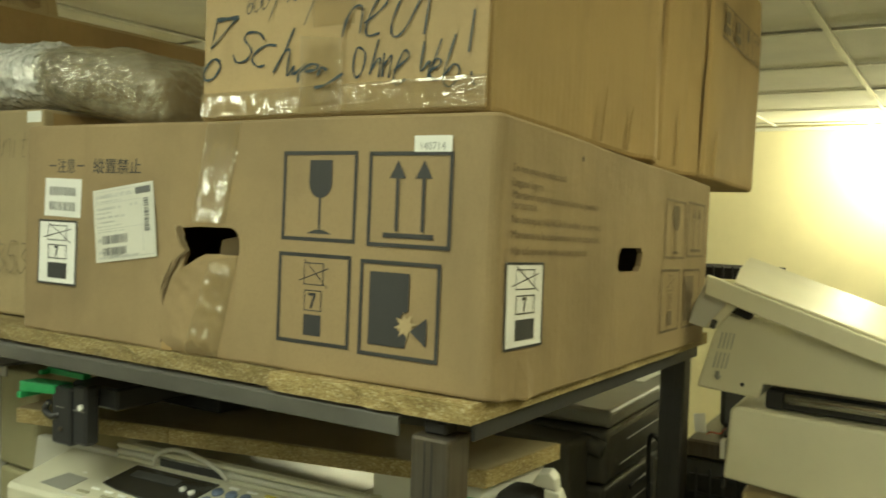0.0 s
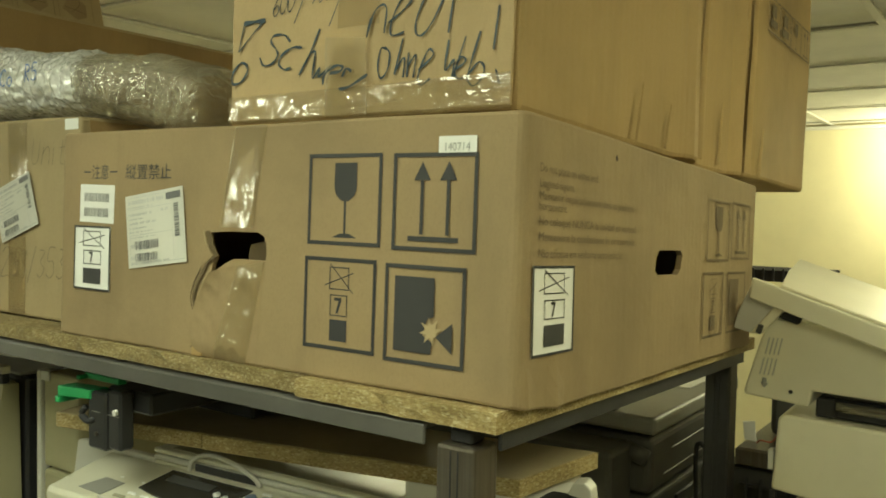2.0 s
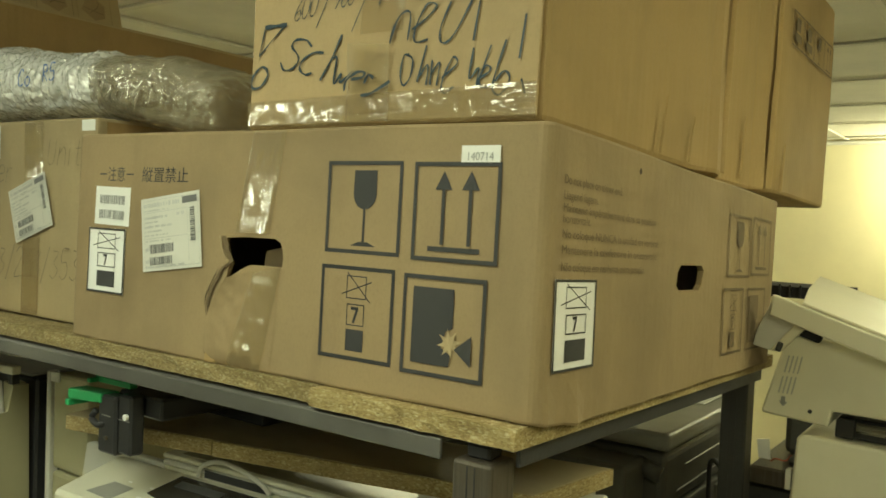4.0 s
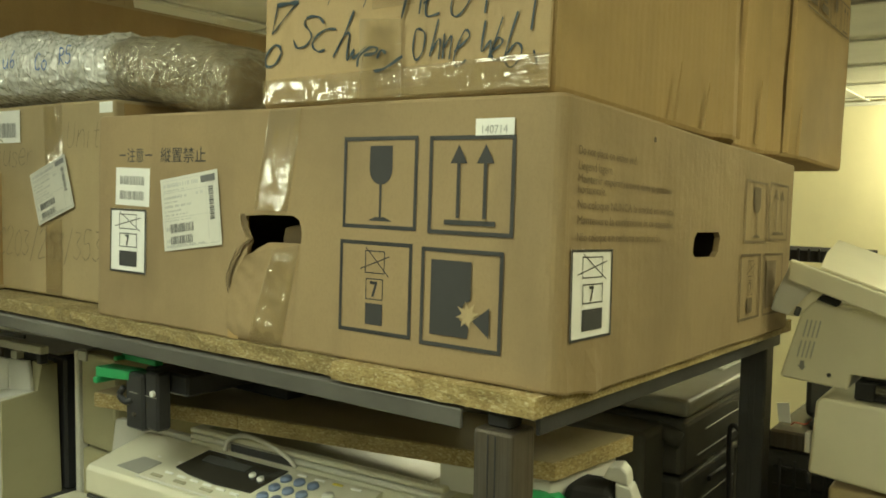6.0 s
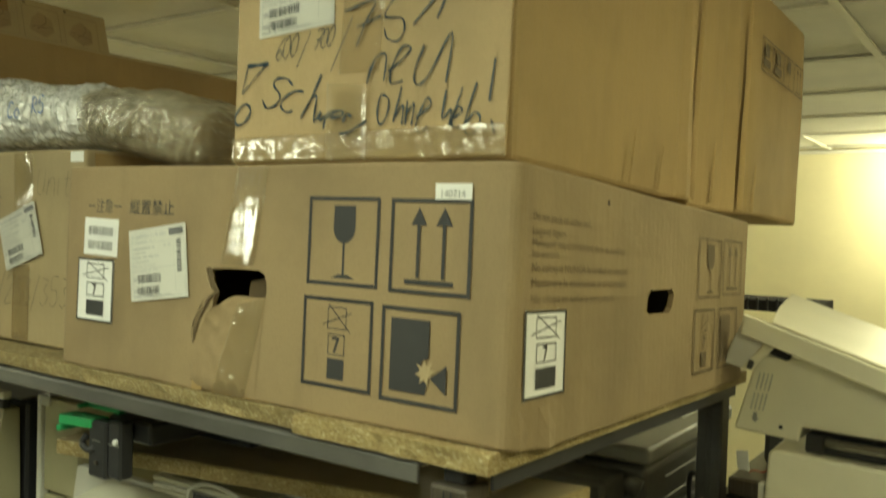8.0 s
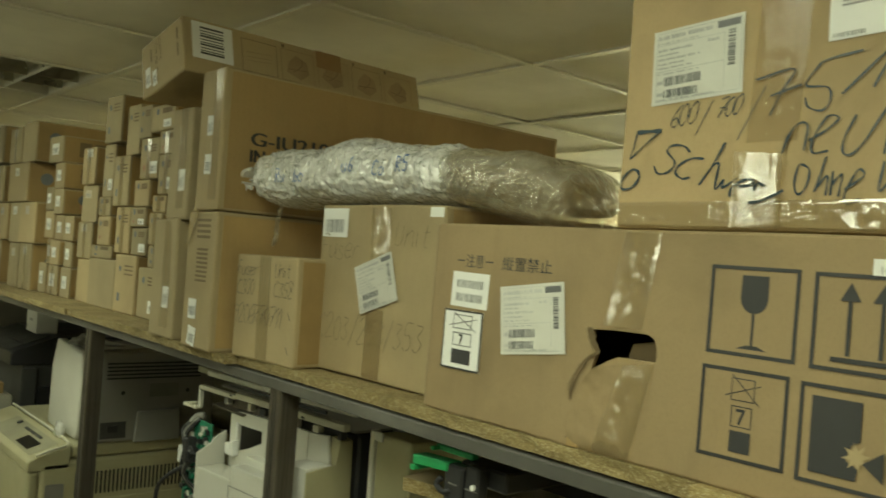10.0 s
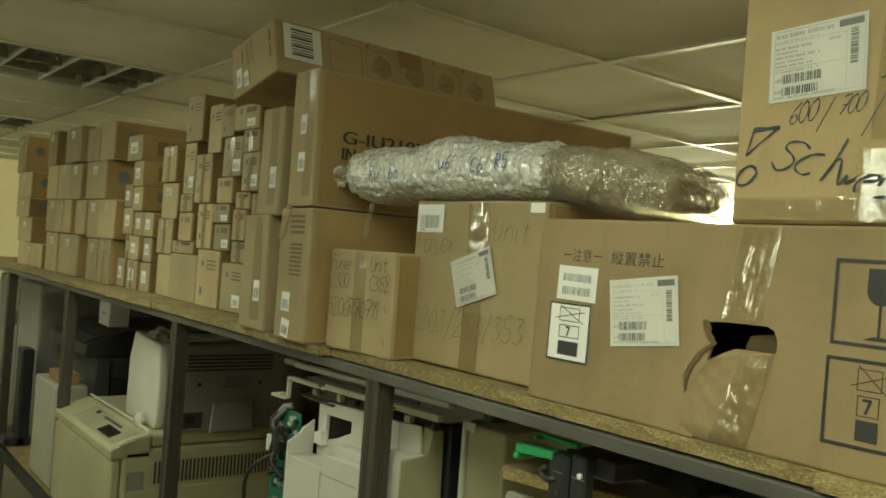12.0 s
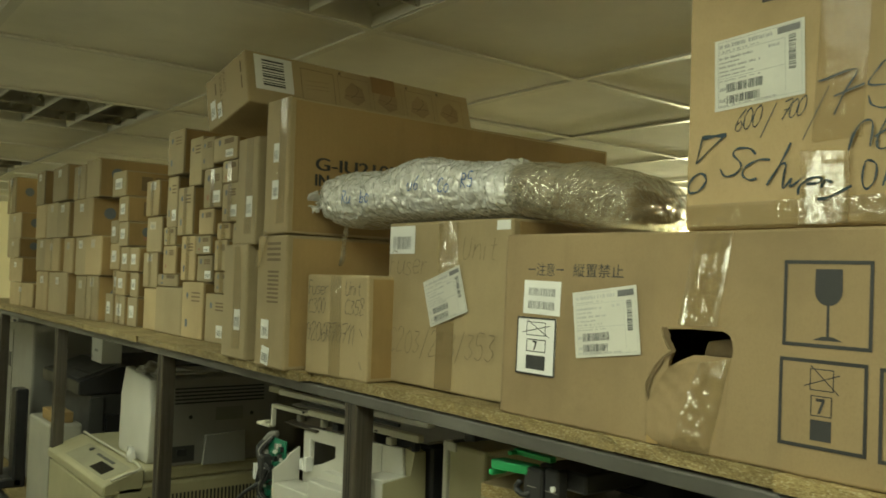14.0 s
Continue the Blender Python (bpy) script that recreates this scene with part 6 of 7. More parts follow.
def build_chassis():
    """A stripped printer: stepped white inner cover, frame bars, cables and circuit boards."""
    root = thing("printer_chassis", pose(-1.459, 0.03, LOW), "stripped printer with a stepped white cover and bare frame", "printer")
    z = lambda v: v + 0.006 - LOW
    X = lambda v: v + 1.45
    part("base", block(X(-1.36), X(-0.925), 0.06, 0.52, 0, z(1.08), 0.006), GREY_DARK, root)
    # stepped white cover, standing a little askew
    skew = Matrix.Translation((X(-0.95), 0.02, 0)) @ Matrix.Rotation(radians(4.6), 4, "Z")

    def askew(name, bm, mat, label="", smooth=False):
        bmesh.ops.transform(bm, matrix=skew, verts=bm.verts[:])
        return part(name, bm, mat, root, label, smooth)

    def sheet(poly, y, thick, bev=0.0012):
        return slab(poly, lambda u, v: Vector((u, y, z(v))), Vector((0, thick, 0)), bev)

    askew("step_front", block(-0.327, -0.2085, 0.0, 0.054, z(0.80), z(1.179), 0.0025, 2), WHITE_PLASTIC, "white stepped front")
    askew("step_front", block(-0.208, -0.0605, 0.0, 0.030, z(0.80), z(1.206), 0.0025, 2), WHITE_PLASTIC, "white stepped front")
    askew("front_panel_line", block(-0.213, -0.100, -0.0006, 0.0004, z(1.168), z(1.1695)), GREY)
    askew("front_panel_line", block(-0.213, -0.2118, -0.0006, 0.0004, z(1.00), z(1.168)), GREY)
    askew("step_inner", block(-0.208, -0.0605, 0.0305, 0.055, z(0.90), z(1.219), 0.002, 2), WHITE_PLASTIC)
    askew("step_right", sheet([(-0.060, 0.80), (0.016, 0.80), (0.016, 1.249), (-0.030, 1.246), (-0.060, 1.243)], 0.0, 0.055, 0.002), WHITE_PLASTIC)
    askew("left_cheek", slab([(0.0, z(0.80)), (0.0, z(1.203)), (0.030, z(1.221)), (0.034, z(1.228)), (0.060, z(1.242)), (0.060, z(0.80))], lambda u, v: Vector((-0.333, u, v)), Vector((0.0055, 0, 0)), 0.0008), WHITE_PLASTIC, "white side wall with a stepped top")
    # duller than the white cover: the side's shade is in its colour
    askew("side_wall", slab([(-0.002, z(0.80)), (0.102, z(0.80)), (0.090, z(1.288)), (0.064, z(1.288)), (0.056, z(1.250)), (-0.002, z(1.244))], lambda u, v: Vector((0.0165, u, v)), Vector((0.004, 0, 0)), 0.001), BEIGE_DULL, "outer side wall, its shade put into a duller colour")
    bp = bmesh.new()
    for poly in ([(-0.312, 1.15), (-0.283, 1.15), (-0.283, 1.285), (-0.312, 1.281)], [(-0.203, 1.15), (-0.062, 1.15), (-0.062, 1.289), (-0.203, 1.287)], [(-0.283, 1.15), (-0.203, 1.15), (-0.203, 1.240), (-0.245, 1.222), (-0.283, 1.211)], [(-0.283, 1.261), (-0.203, 1.262), (-0.203, 1.287), (-0.283, 1.285)]):
        slab(poly, lambda u, v: Vector((u, 0.058, z(v))), Vector((0, 0.006, 0)), bm=bp)
    askew("back_cover", bp, WHITE_PLASTIC, "white inner cover with a square opening")
    askew("opening_frame", slab([(-0.287, 1.207), (-0.284, 1.207), (-0.284, 1.265), (-0.287, 1.265)], lambda u, v: Vector((u, 0.0545, z(v))), Vector((0, 0.003, 0))), PAPER)
    askew("opening_gear", rod((-0.232, 0.075, z(1.216)), (-0.232, 0.085, z(1.216)), 0.012, 18), BLACK)
    askew("back_cover", sheet([(-0.0615, 1.15), (-0.003, 1.15), (-0.001, 1.250), (-0.007, 1.2925), (-0.0615, 1.289)], 0.058, 0.006), WHITE_PLASTIC)
    # same plane as side_wall, shade painted in by the duller plastic
    askew("right_side", sheet([(-0.002, 0.80), (0.016, 0.80), (0.016, 1.290), (-0.006, 1.2925)], 0.0645, 0.024, 0.0015), BEIGE_DULL, "outer side wall, its shade put into a duller colour")
    askew("frame_bar", block(-0.412, -0.276, 0.040, 0.054, z(1.3105), z(1.3185), 0.0015), BEIGE, "pale long frame bar")
    askew("frame_bar", block(-0.2755, 0.056, 0.040, 0.054, z(1.3125), z(1.3245), 0.0015), BEIGE, "pale long frame bar")
    askew("frame_post", block(-0.4135, -0.4065, 0.041, 0.050, z(1.273), z(1.3100), 0.001), WHITE_PLASTIC)
    askew("frame_foot", block(-0.466, -0.414, 0.038, 0.052, z(1.2690), z(1.2755), 0.001), BEIGE)
    askew("frame_foot", block(-0.440, -0.425, 0.036, 0.052, z(1.2760), z(1.2810), 0.001), BEIGE)
    askew("top_rail", block(-0.428, -0.160, 0.066, 0.082, z(1.3330), z(1.3440), 0.002), WHITE_PLASTIC, "white upper cover edge")
    askew("top_rail", block(-0.104, 0.051, 0.066, 0.082, z(1.3330), z(1.3440), 0.002), WHITE_PLASTIC, "white upper cover edge")
    askew("top_rail", block(-0.500, -0.440, 0.085, 0.110, z(1.3300), z(1.3430), 0.002), CONSOLE)
    askew("metal_bracket", sheet([(-0.36, 1.282), (-0.10, 1.282), (-0.10, 1.308), (-0.30, 1.309), (-0.36, 1.300)], 0.070, 0.004, 0.0008), STEEL, "bare metal cross plate")
    for k, (u, w2) in enumerate(((-0.34, 0.014), (-0.255, 0.010), (-0.215, 0.020), (-0.155, 0.012), (-0.05, 0.016), (0.02, 0.010))):
        askew("metal_stop", block(u, u + w2, 0.056, 0.069, z(1.292), z(1.3045 + 0.002 * (k % 2)), 0.001), (GREY, BEIGE, STEEL_DARK)[k % 3])
    for u in (-0.292, -0.288, -0.060, -0.055):
        askew("screw", rod((u, 0.0405, z(1.3165)), (u, 0.0385, z(1.3165)), 0.0018, 10), STEEL_DARK)
    # black strip painted as the shade between bar and rail
    askew("rail_gap", block(-0.330, -0.020, 0.060, 0.064, z(1.3260), z(1.3320)), BLACK)
    # black filler block stands in for the shaded inside
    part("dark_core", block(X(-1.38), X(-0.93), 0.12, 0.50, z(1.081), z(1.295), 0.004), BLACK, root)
    part("frame_plate", block(X(-1.43), X(-0.93), 0.110, 0.30, z(1.300), z(1.304), 0.001), GREY, root)
    # dark filler beside the cabinet, the gap's shade as colour
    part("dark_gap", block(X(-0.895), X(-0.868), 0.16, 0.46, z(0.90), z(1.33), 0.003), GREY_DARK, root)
    XE, XF = lambda v: v + 1.505, lambda v: v + 1.48
    ze, zf = lambda v: v + 0.058 - LOW, lambda v: v + 0.072 - LOW
    part("metal_plate", slab([(XE(-1.40), 0.05), (XE(-1.27), 0.05), (XE(-1.265), 0.12), (XE(-1.38), 0.12)], lambda u, v: Vector((u, v, ze(1.215) + v * 0.25)), Vector((0, 0, 0.003))), STEEL, root)
    r = random.Random(5)
    for bx, bz, w, h in ((-1.445, 0.985, 0.088, 0.120), (-1.405, 1.112, 0.075, 0.072)):
        pcb = part("circuit_board", block(XF(bx), XF(bx + w), 0.030, 0.0335, zf(bz), zf(bz + h), 0.0006), BOARD_GREEN, root, "green circuit board with components")
        for k in range(26):
            u, v = r.uniform(0.004, w - 0.016), r.uniform(0.004, h - 0.014)
            cw, ch, ct = r.uniform(0.004, 0.014), r.uniform(0.004, 0.012), r.uniform(0.003, 0.010)
            part("component", block(XF(bx) + u, XF(bx) + u + cw, 0.0296 - ct, 0.0296, zf(bz) + v, zf(bz) + v + ch, 0.0004), r.choice((BLACK, GREY, BOARD_GREEN, GREY_DARK, BOARD_GREEN, WHITE_PLASTIC)), pcb)
    part("black_clip", block(XE(-1.415), XE(-1.395), 0.0, 0.03, ze(1.115), ze(1.165), 0.003), BLACK, root)
    for u in (-1.462, -1.445):
        part("connector", block(XE(u), XE(u) + 0.010, 0.012, 0.028, ze(1.105), ze(1.138), 0.001), PAPER, root, "white plug")
    for k in range(3):
        part("connector", block(XE(-1.315 + 0.011 * k), XE(-1.307 + 0.011 * k), 0.040, 0.055, ze(1.150), ze(1.172 + 0.003 * k), 0.001), PAPER, root, "white plug")
    for k in range(5):
        a = 0.012 * k
        part("cable", sweep([(XE(-1.425) + a * 0.4, 0.03, ze(1.20)), (XE(-1.445) + a * 0.3, 0.012, ze(1.175) - a * 0.3), (XE(-1.42) + a, 0.005, ze(1.14)), (XE(-1.44) + a * 0.5, 0.01, ze(1.09)), (XE(-1.425) + a, 0.025, ze(1.06))], 0.0024, 6), BLACK if k != 2 else GREY, root, smooth=True)
    part("cable", sweep([(XE(-1.40), 0.02, ze(1.12)), (XE(-1.47), -0.01, ze(1.07)), (XE(-1.50), -0.012, ze(1.02)), (XE(-1.50), 0.0, ze(0.93)), (XE(-1.47), 0.02, ze(0.85))], 0.0045, 8), BLACK, root, "thick black cable", smooth=True)
    part("cable_bundle", sweep([(XE(-1.43), 0.035, ze(1.150)), (XE(-1.44), 0.025, ze(1.175)), (XE(-1.425), 0.03, ze(1.20)), (XE(-1.41), 0.04, ze(1.205))], 0.0070, 8), GREY, root, "bundle of grey wires", smooth=True)


def build_copier():
    root = thing("copier", pose(-2.935, -0.006, LOW), "yellowed office copier with a sloping control console", "copier")
    z = lambda v: v + 0.008 - LOW
    w = 0.652
    part("body", block(0.0, w, 0.035, 0.62, 0.0, z(0.955), 0.012, 3), BEIGE_DULL, root)
    part("front_door", block(0.006, w - 0.006, 0.004, 0.0345, 0.02, z(0.928), 0.01, 3), BEIGE_DULL, root, "yellowed front cover")
    part("console", slab([(0.0, z(0.930)), (0.0, z(0.956)), (0.008, z(0.963)), (0.115, z(0.998)), (0.115, z(0.930))], lambda u, v: Vector((0, u, v)), Vector((w, 0, 0)), 0.004), BEIGE_DULL, root)
    up = lambda u, v, o=0.0: Vector((u, 0.008 + v * 0.95, z(0.963) + v * 0.3107 + o))
    part("display", slab(rect(0.415, 0.540, 0.018, 0.058), lambda u, v: up(u, v, 0.0), Vector((0, 0, 0.003)), 0.0008, seg=1), SCREEN, root, "dark copier display")
    for k in range(3):
        part("button_strip", slab(rect(0.32 + 0.06 * k, 0.37 + 0.06 * k, 0.068, 0.077), lambda u, v: up(u, v, 0.0), Vector((0, 0, 0.003)), 0.0008, seg=1), GREY_DARK, root)
    part("button", rod(up(0.245, 0.075), up(0.245, 0.074, 0.006), 0.009, 14), GREY_DARK, root)
    part("panel_sheet", slab(rect(0.16, 0.60, 0.010, 0.092), lambda u, v: up(u, v, -0.002), Vector((0, 0, 0.0026))), CONSOLE, root)
    part("lid_edge", sweep([(0.0, 0.118, z(1.003)), (0.2, 0.117, z(1.004)), (0.45, 0.116, z(1.004)), (0.60, 0.114, z(1.002)), (0.640, 0.105, z(0.995)), (w, 0.060, z(0.988)), (w + 0.002, 0.02, z(0.975))], 0.004, 8), BEIGE, root, "pale rounded lid edge", smooth=True)
    part("top", block(0.004, w - 0.004, 0.118, 0.61, z(0.957), z(0.996), 0.01, 3), BEIGE_DULL, root)
    for k in range(38):
        y = 0.13 + 0.012 * k
        part("vent_slot", block(w - 0.001, w + 0.0012, y, y + 0.0055, z(0.850), z(0.915)), BLACK, root)
    part("side_panel", block(w - 0.002, w + 0.003, 0.05, 0.58, 0.05, z(0.835), 0.002), BEIGE_DULL, root)
    part("handle_recess", block(w - 0.001, w + 0.0015, 0.05, 0.10, z(0.80), z(0.89), 0.004), GREY, root)


def build_laser_printer():
    root = thing("laser_printer", pose(-2.602, 0.132, 1.0045), "grey laser printer with a white curved front, on the copier", "printer")
    w, d, h = 0.325, 0.40, 0.265
    part("body", block(0.01, w, 0.03, d, 0.0, h, 0.008, 3), GREY, root)
    part("front_cover", slab([(-0.024, 0.012), (-0.010, 0.0), (0.250, 0.0), (0.262, 0.02), (0.272, 0.14), (0.258, h - 0.01), (0.020, h + 0.01), (-0.016, h * 0.7)], lambda u, v: Vector((u, 0.0 + 0.004, v)), Vector((0, 0.028, 0)), 0.006, seg=3), WHITE_PLASTIC, root, "white curved front cover", smooth=True)
    for k in range(5):
        part("vent_slot", block(w - 0.001, w + 0.0015, 0.06, d - 0.05, h - 0.035 - 0.011 * k, h - 0.030 - 0.011 * k), BLACK, root)
    part("rating_plate", block(w - 0.001, w + 0.0012, 0.19, 0.28, 0.13, 0.17), PLATE, root)
    for y in (0.11, 0.31):
        part("hole", rod((w - 0.001, y, 0.145), (w + 0.001, y, 0.145), 0.006, 12), BLACK, root)
    part("tray_flap", slab([(0.14, 0.0), (0.28, 0.0), (0.285, 0.09), (0.155, 0.085)], lambda u, v: Vector((w + 0.001 + 0.02 * (1 - v / 0.09), u, v + 0.003)), Vector((0.012, 0, 0)), 0.002), GREY, root, "grey side flap")
    part("port_recess", block(w - 0.001, w + 0.0015, 0.05, 0.125, 0.012, 0.06), GREY_DARK, root)
    part("port", block(w + 0.0016, w + 0.004, 0.07, 0.10, 0.03, 0.05), BLACK, root)
    rag = bmesh.new()
    bmesh.ops.create_icosphere(rag, subdivisions=4, radius=1.0)
    for v in rag.verts:
        q = v.co.copy()
        k = 1 + 0.35 * noise.noise(q * 2.2) + 0.18 * noise.noise(q * 6)
        v.co = Vector((q.x * 0.060 * k, q.y * 0.045 * k, max(-0.004, q.z * 0.026 * k)))
    cloth = thing("cleaning_cloth", pose(-2.468, 0.19, 1.0045 + h + 0.004), "crumpled grey cleaning cloth on the printer", "cloth")
    part("cloth", rag, plain("grey_cloth", (0.30, 0.29, 0.25), 0.9, 0, 200, 0.3, 0.4), cloth, smooth=True)
    cab = thing("cable_coil", pose(-2.328, 0.29, 1.0045 + h + 0.004), "loose grey cable coiled on the printer", "cable")
    part("cable", sweep([(-0.05, -0.12, 0.008), (0.03, -0.14, 0.010), (0.045, -0.02, 0.012), (-0.03, 0.03, 0.010), (-0.07, -0.04, 0.014), (-0.01, -0.09, 0.020), (0.05, -0.05, 0.018), (0.03, 0.06, 0.012)], 0.006, 8), GREY, cab, smooth=True)
    bag = thing("plastic_bag", pose(-2.41, 0.110, 1.0045), "small crumpled clear plastic bag", "plastic bag")
    bb = bmesh.new()
    bmesh.ops.create_icosphere(bb, subdivisions=3, radius=1.0)
    for v in bb.verts:
        q = v.co.copy()
        k = 1 + 0.3 * noise.noise(q * 3)
        v.co = Vector((q.x * 0.030 * k, q.y * 0.012 * k, max(0.0, (q.z + 0.7) * 0.026 * k)))
    part("film", bb, FILM, bag, smooth=True)


def build_left_machines():
    z = lambda v: v - LOW
    m = thing("office_printer", pose(-3.80, 0.16, LOW), "dark grey multifunction printer with a sloping panel", "printer")
    part("body", block(0, 0.58, 0.05, 0.52, 0, z(1.10), 0.01, 3), GREY_DARK, m)
    part("scanner", slab([(0.0, z(1.1005)), (0.0, z(1.150)), (0.16, z(1.205)), (0.50, z(1.205)), (0.50, z(1.1005))], lambda u, v: Vector((0.0, u, v)), Vector((0.585, 0, 0)), 0.006), BLACK, m)
    part("panel", slab(rect(0.05, 0.53, 0.01, 0.15), lambda u, v: Vector((u, v, z(1.150) + v * 0.344 + 0.0025)), Vector((0, 0, 0.003)), 0.001, seg=1), GREY_DARK, m, "dark grey control panel")
    for k in range(8):
        part("button", slab(rect(0.30 + 0.028 * k, 0.315 + 0.028 * k, 0.05, 0.06), lambda u, v: Vector((u, v, z(1.150) + v * 0.344 + 0.0056)), Vector((0, 0, 0.003)), 0.0006, seg=1), GREY_DARK, m)
    part("tray", block(0.585, 0.61, 0.10, 0.48, z(0.78), z(1.02), 0.004), BLACK, m)
    part("side_cover", block(0.5805, 0.60, 0.04, 0.095, z(0.70), z(1.09), 0.004), GREY_DARK, m)
    b = thing("white_box", pose(-3.500, 0.28, 1.2065, 0, 0, -2), "small white carton standing on the dark printer", "box")
    part("body", block(0, 0.165, 0, 0.08, 0, 0.100, 0.002), PAPER, b)
    part("print", flat([rect(0.055, 0.105, 0.045, 0.054), rect(0.006, 0.022, 0.012, 0.026)], front_of(0.1, 0.06, 0.095), 0.0008), PRINT_GREY, b)
    g = thing("copier", pose(-3.405, 0.03, LOW), "low beige machine with an open top beside the copier", "copier")
    part("body", block(0, 0.325, 0.0, 0.115, 0, z(1.015), 0.008, 2), VENT, g)
    part("stacked_board", block(0.12, 0.29, 0.02, 0.09, z(1.0155), z(1.055), 0.002), KRAFT_BROWN, g)
    c = thing("machine_cabinet", pose(-4.83, 0.14, LOW), "tall greenish grey machine housing with a pale corner strip", "machine")
    part("body", block(0, 0.92, 0, 0.50, 0, z(1.335), 0.012, 3), GREY, c)
    part("corner_strip", block(0.0, 0.045, -0.006, -0.0005, 0.05, z(1.30), 0.002), WHITE_PLASTIC, c)
    part("recess", block(0.40, 0.47, -0.003, -0.0005, z(1.10), z(1.17), 0.002), GREY_DARK, c)
    part("door_seam", block(0.50, 0.503, -0.002, -0.0005, 0.05, z(1.28)), GREY_DARK, c)
    part("top_rail", block(0.30, 0.72, -0.03, 0.05, z(1.3355), z(1.350), 0.003), WHITE_PLASTIC, c)
    part("top_rail", block(0.36, 0.70, -0.045, -0.031, z(1.330), z(1.342), 0.002), WHITE_PLASTIC, c)
    d = thing("bracket", pose(-3.88, 0.035, LOW), "black metal foot bracket in front of the housing", "bracket")
    part("upright", block(0.0, 0.10, 0.02, 0.07, 0, z(1.06), 0.006), BLACK, d)
    part("foot", block(-0.16, 0.10, -0.03, 0.06, 0, 0.04, 0.008), BLACK, d)


def build_dark_copier():
    """A dark floor-standing copier behind the near end of the rack."""
    root = thing("copier", pose(-0.76, 0.66, 0.0), "dark grey copier with stacked paper trays, behind the rack", "copier")
    part("body", block(0.0, 0.60, 0.10, 0.56, 0, 1.112, 0.01, 3), DARK_SHELL, root)
    part("upper_unit", block(0.02, 0.605, 0.09, 0.55, 1.118, 1.212, 0.012, 3), DARK_SHELL, root)
    # paler than the charcoal body: light falling on the top is painted in
    part("lid", block(0.01, 0.61, 0.09, 0.56, 1.216, 1.246, 0.008, 3), GREY, root, "grey lid, lamp light put into its paler colour")
    # added white sheet, imitates the overbright gap under the shelf
    part("paper_sheet", block(0.40, 0.575, 0.36, 0.53, 1.2465, 1.2485), PAPER, root, "added white sheet imitating the bright gap above the lid")
    part("lid_step", block(0.30, 0.54, 0.094, 0.115, 1.2465, 1.254, 0.004, 2), DARK_SHELL, root)
    part("side_tower", block(0.40, 0.575, 0.0, 0.088, 0.50, 1.205, 0.010, 3), DARK_SHELL, root)
    part("tower_foot", block(0.40, 0.575, 0.0, 0.088, 0.0, 0.495, 0.010, 3), DARK_SHELL, root)
    part("latch_bump", rod((0.560, 0.086, 1.192), (0.60, 0.086, 1.180), 0.014, 16), DARK_SHELL, root, smooth=True)
    for y0, y1, v in ((0.185, 0.40, 1.178), (0.148, 0.41, 1.141), (0.17, 0.34, 1.060)):
        part("tray_edge", block(0.6055, 0.6075, y0, y1, v, v + 0.0024, 0.0008), GREY, root, "thin pale line along the tray edge")
    for v in (1.09, 1.00):
        part("tray_grip", block(0.6055, 0.612, 0.20, 0.30, v - 0.006, v + 0.004, 0.002), BLACK, root)
    parts = thing("printer_part", pose(-0.105, 0.205, 1.228, 0, 0, 12), "pale moulded printer hinge with a large green knob", "printer part")
    part("knob", rod((0.0, 0.0, 0.0), (0.002, -0.016, 0.002), 0.040, 36, r2=0.037), GREEN, parts, "large green round knob")
    part("knob_slot", block(-0.004, 0.006, -0.021, -0.0165, -0.008, 0.018, 0.001), BLACK, parts)
    part("block", block(0.022, 0.074, 0.004, 0.065, -0.05, 0.042, 0.010, 2), MATT_BLACK, parts)
    part("knuckle", slab([(0.060, 0.052), (0.088, 0.047), (0.086, 0.060), (0.079, 0.067), (0.067, 0.065)], lambda u, v: Vector((u, 0.02, v)), Vector((0, 0.024, 0)), 0.002), WHITE_PLASTIC, parts)
    part("hinge", slab([(0.076, -0.040), (0.102, -0.040), (0.104, 0.012), (0.096, 0.032), (0.090, 0.0465), (0.074, 0.0495)], lambda u, v: Vector((u, 0.018, v)), Vector((0, 0.026, 0)), 0.002), WHITE_PLASTIC, parts)
    part("arm", slab([(0.080, -0.055), (0.165, -0.055), (0.128, 0.012), (0.112, 0.016), (0.090, -0.010)], lambda u, v: Vector((u, -0.012, v)), Vector((0, 0.028, 0)), 0.003), WHITE_PLASTIC, parts)


def ribs(root, x0, x1, y, z0, z1, n, m, mat):
    for k in range(n):
        z = z0 + (z1 - z0) * (k + 0.5) / n
        part("rib", block(x0, x1, y - 0.007, y - 0.0005, z - 0.003, z + 0.003, 0.001), mat, root)
    for k in range(m):
        x = x0 + (x1 - x0) * (k + 0.5) / m
        part("rib", block(x - 0.003, x + 0.003, y - 0.010, y - 0.0072, z0, z1, 0.001), mat, root)


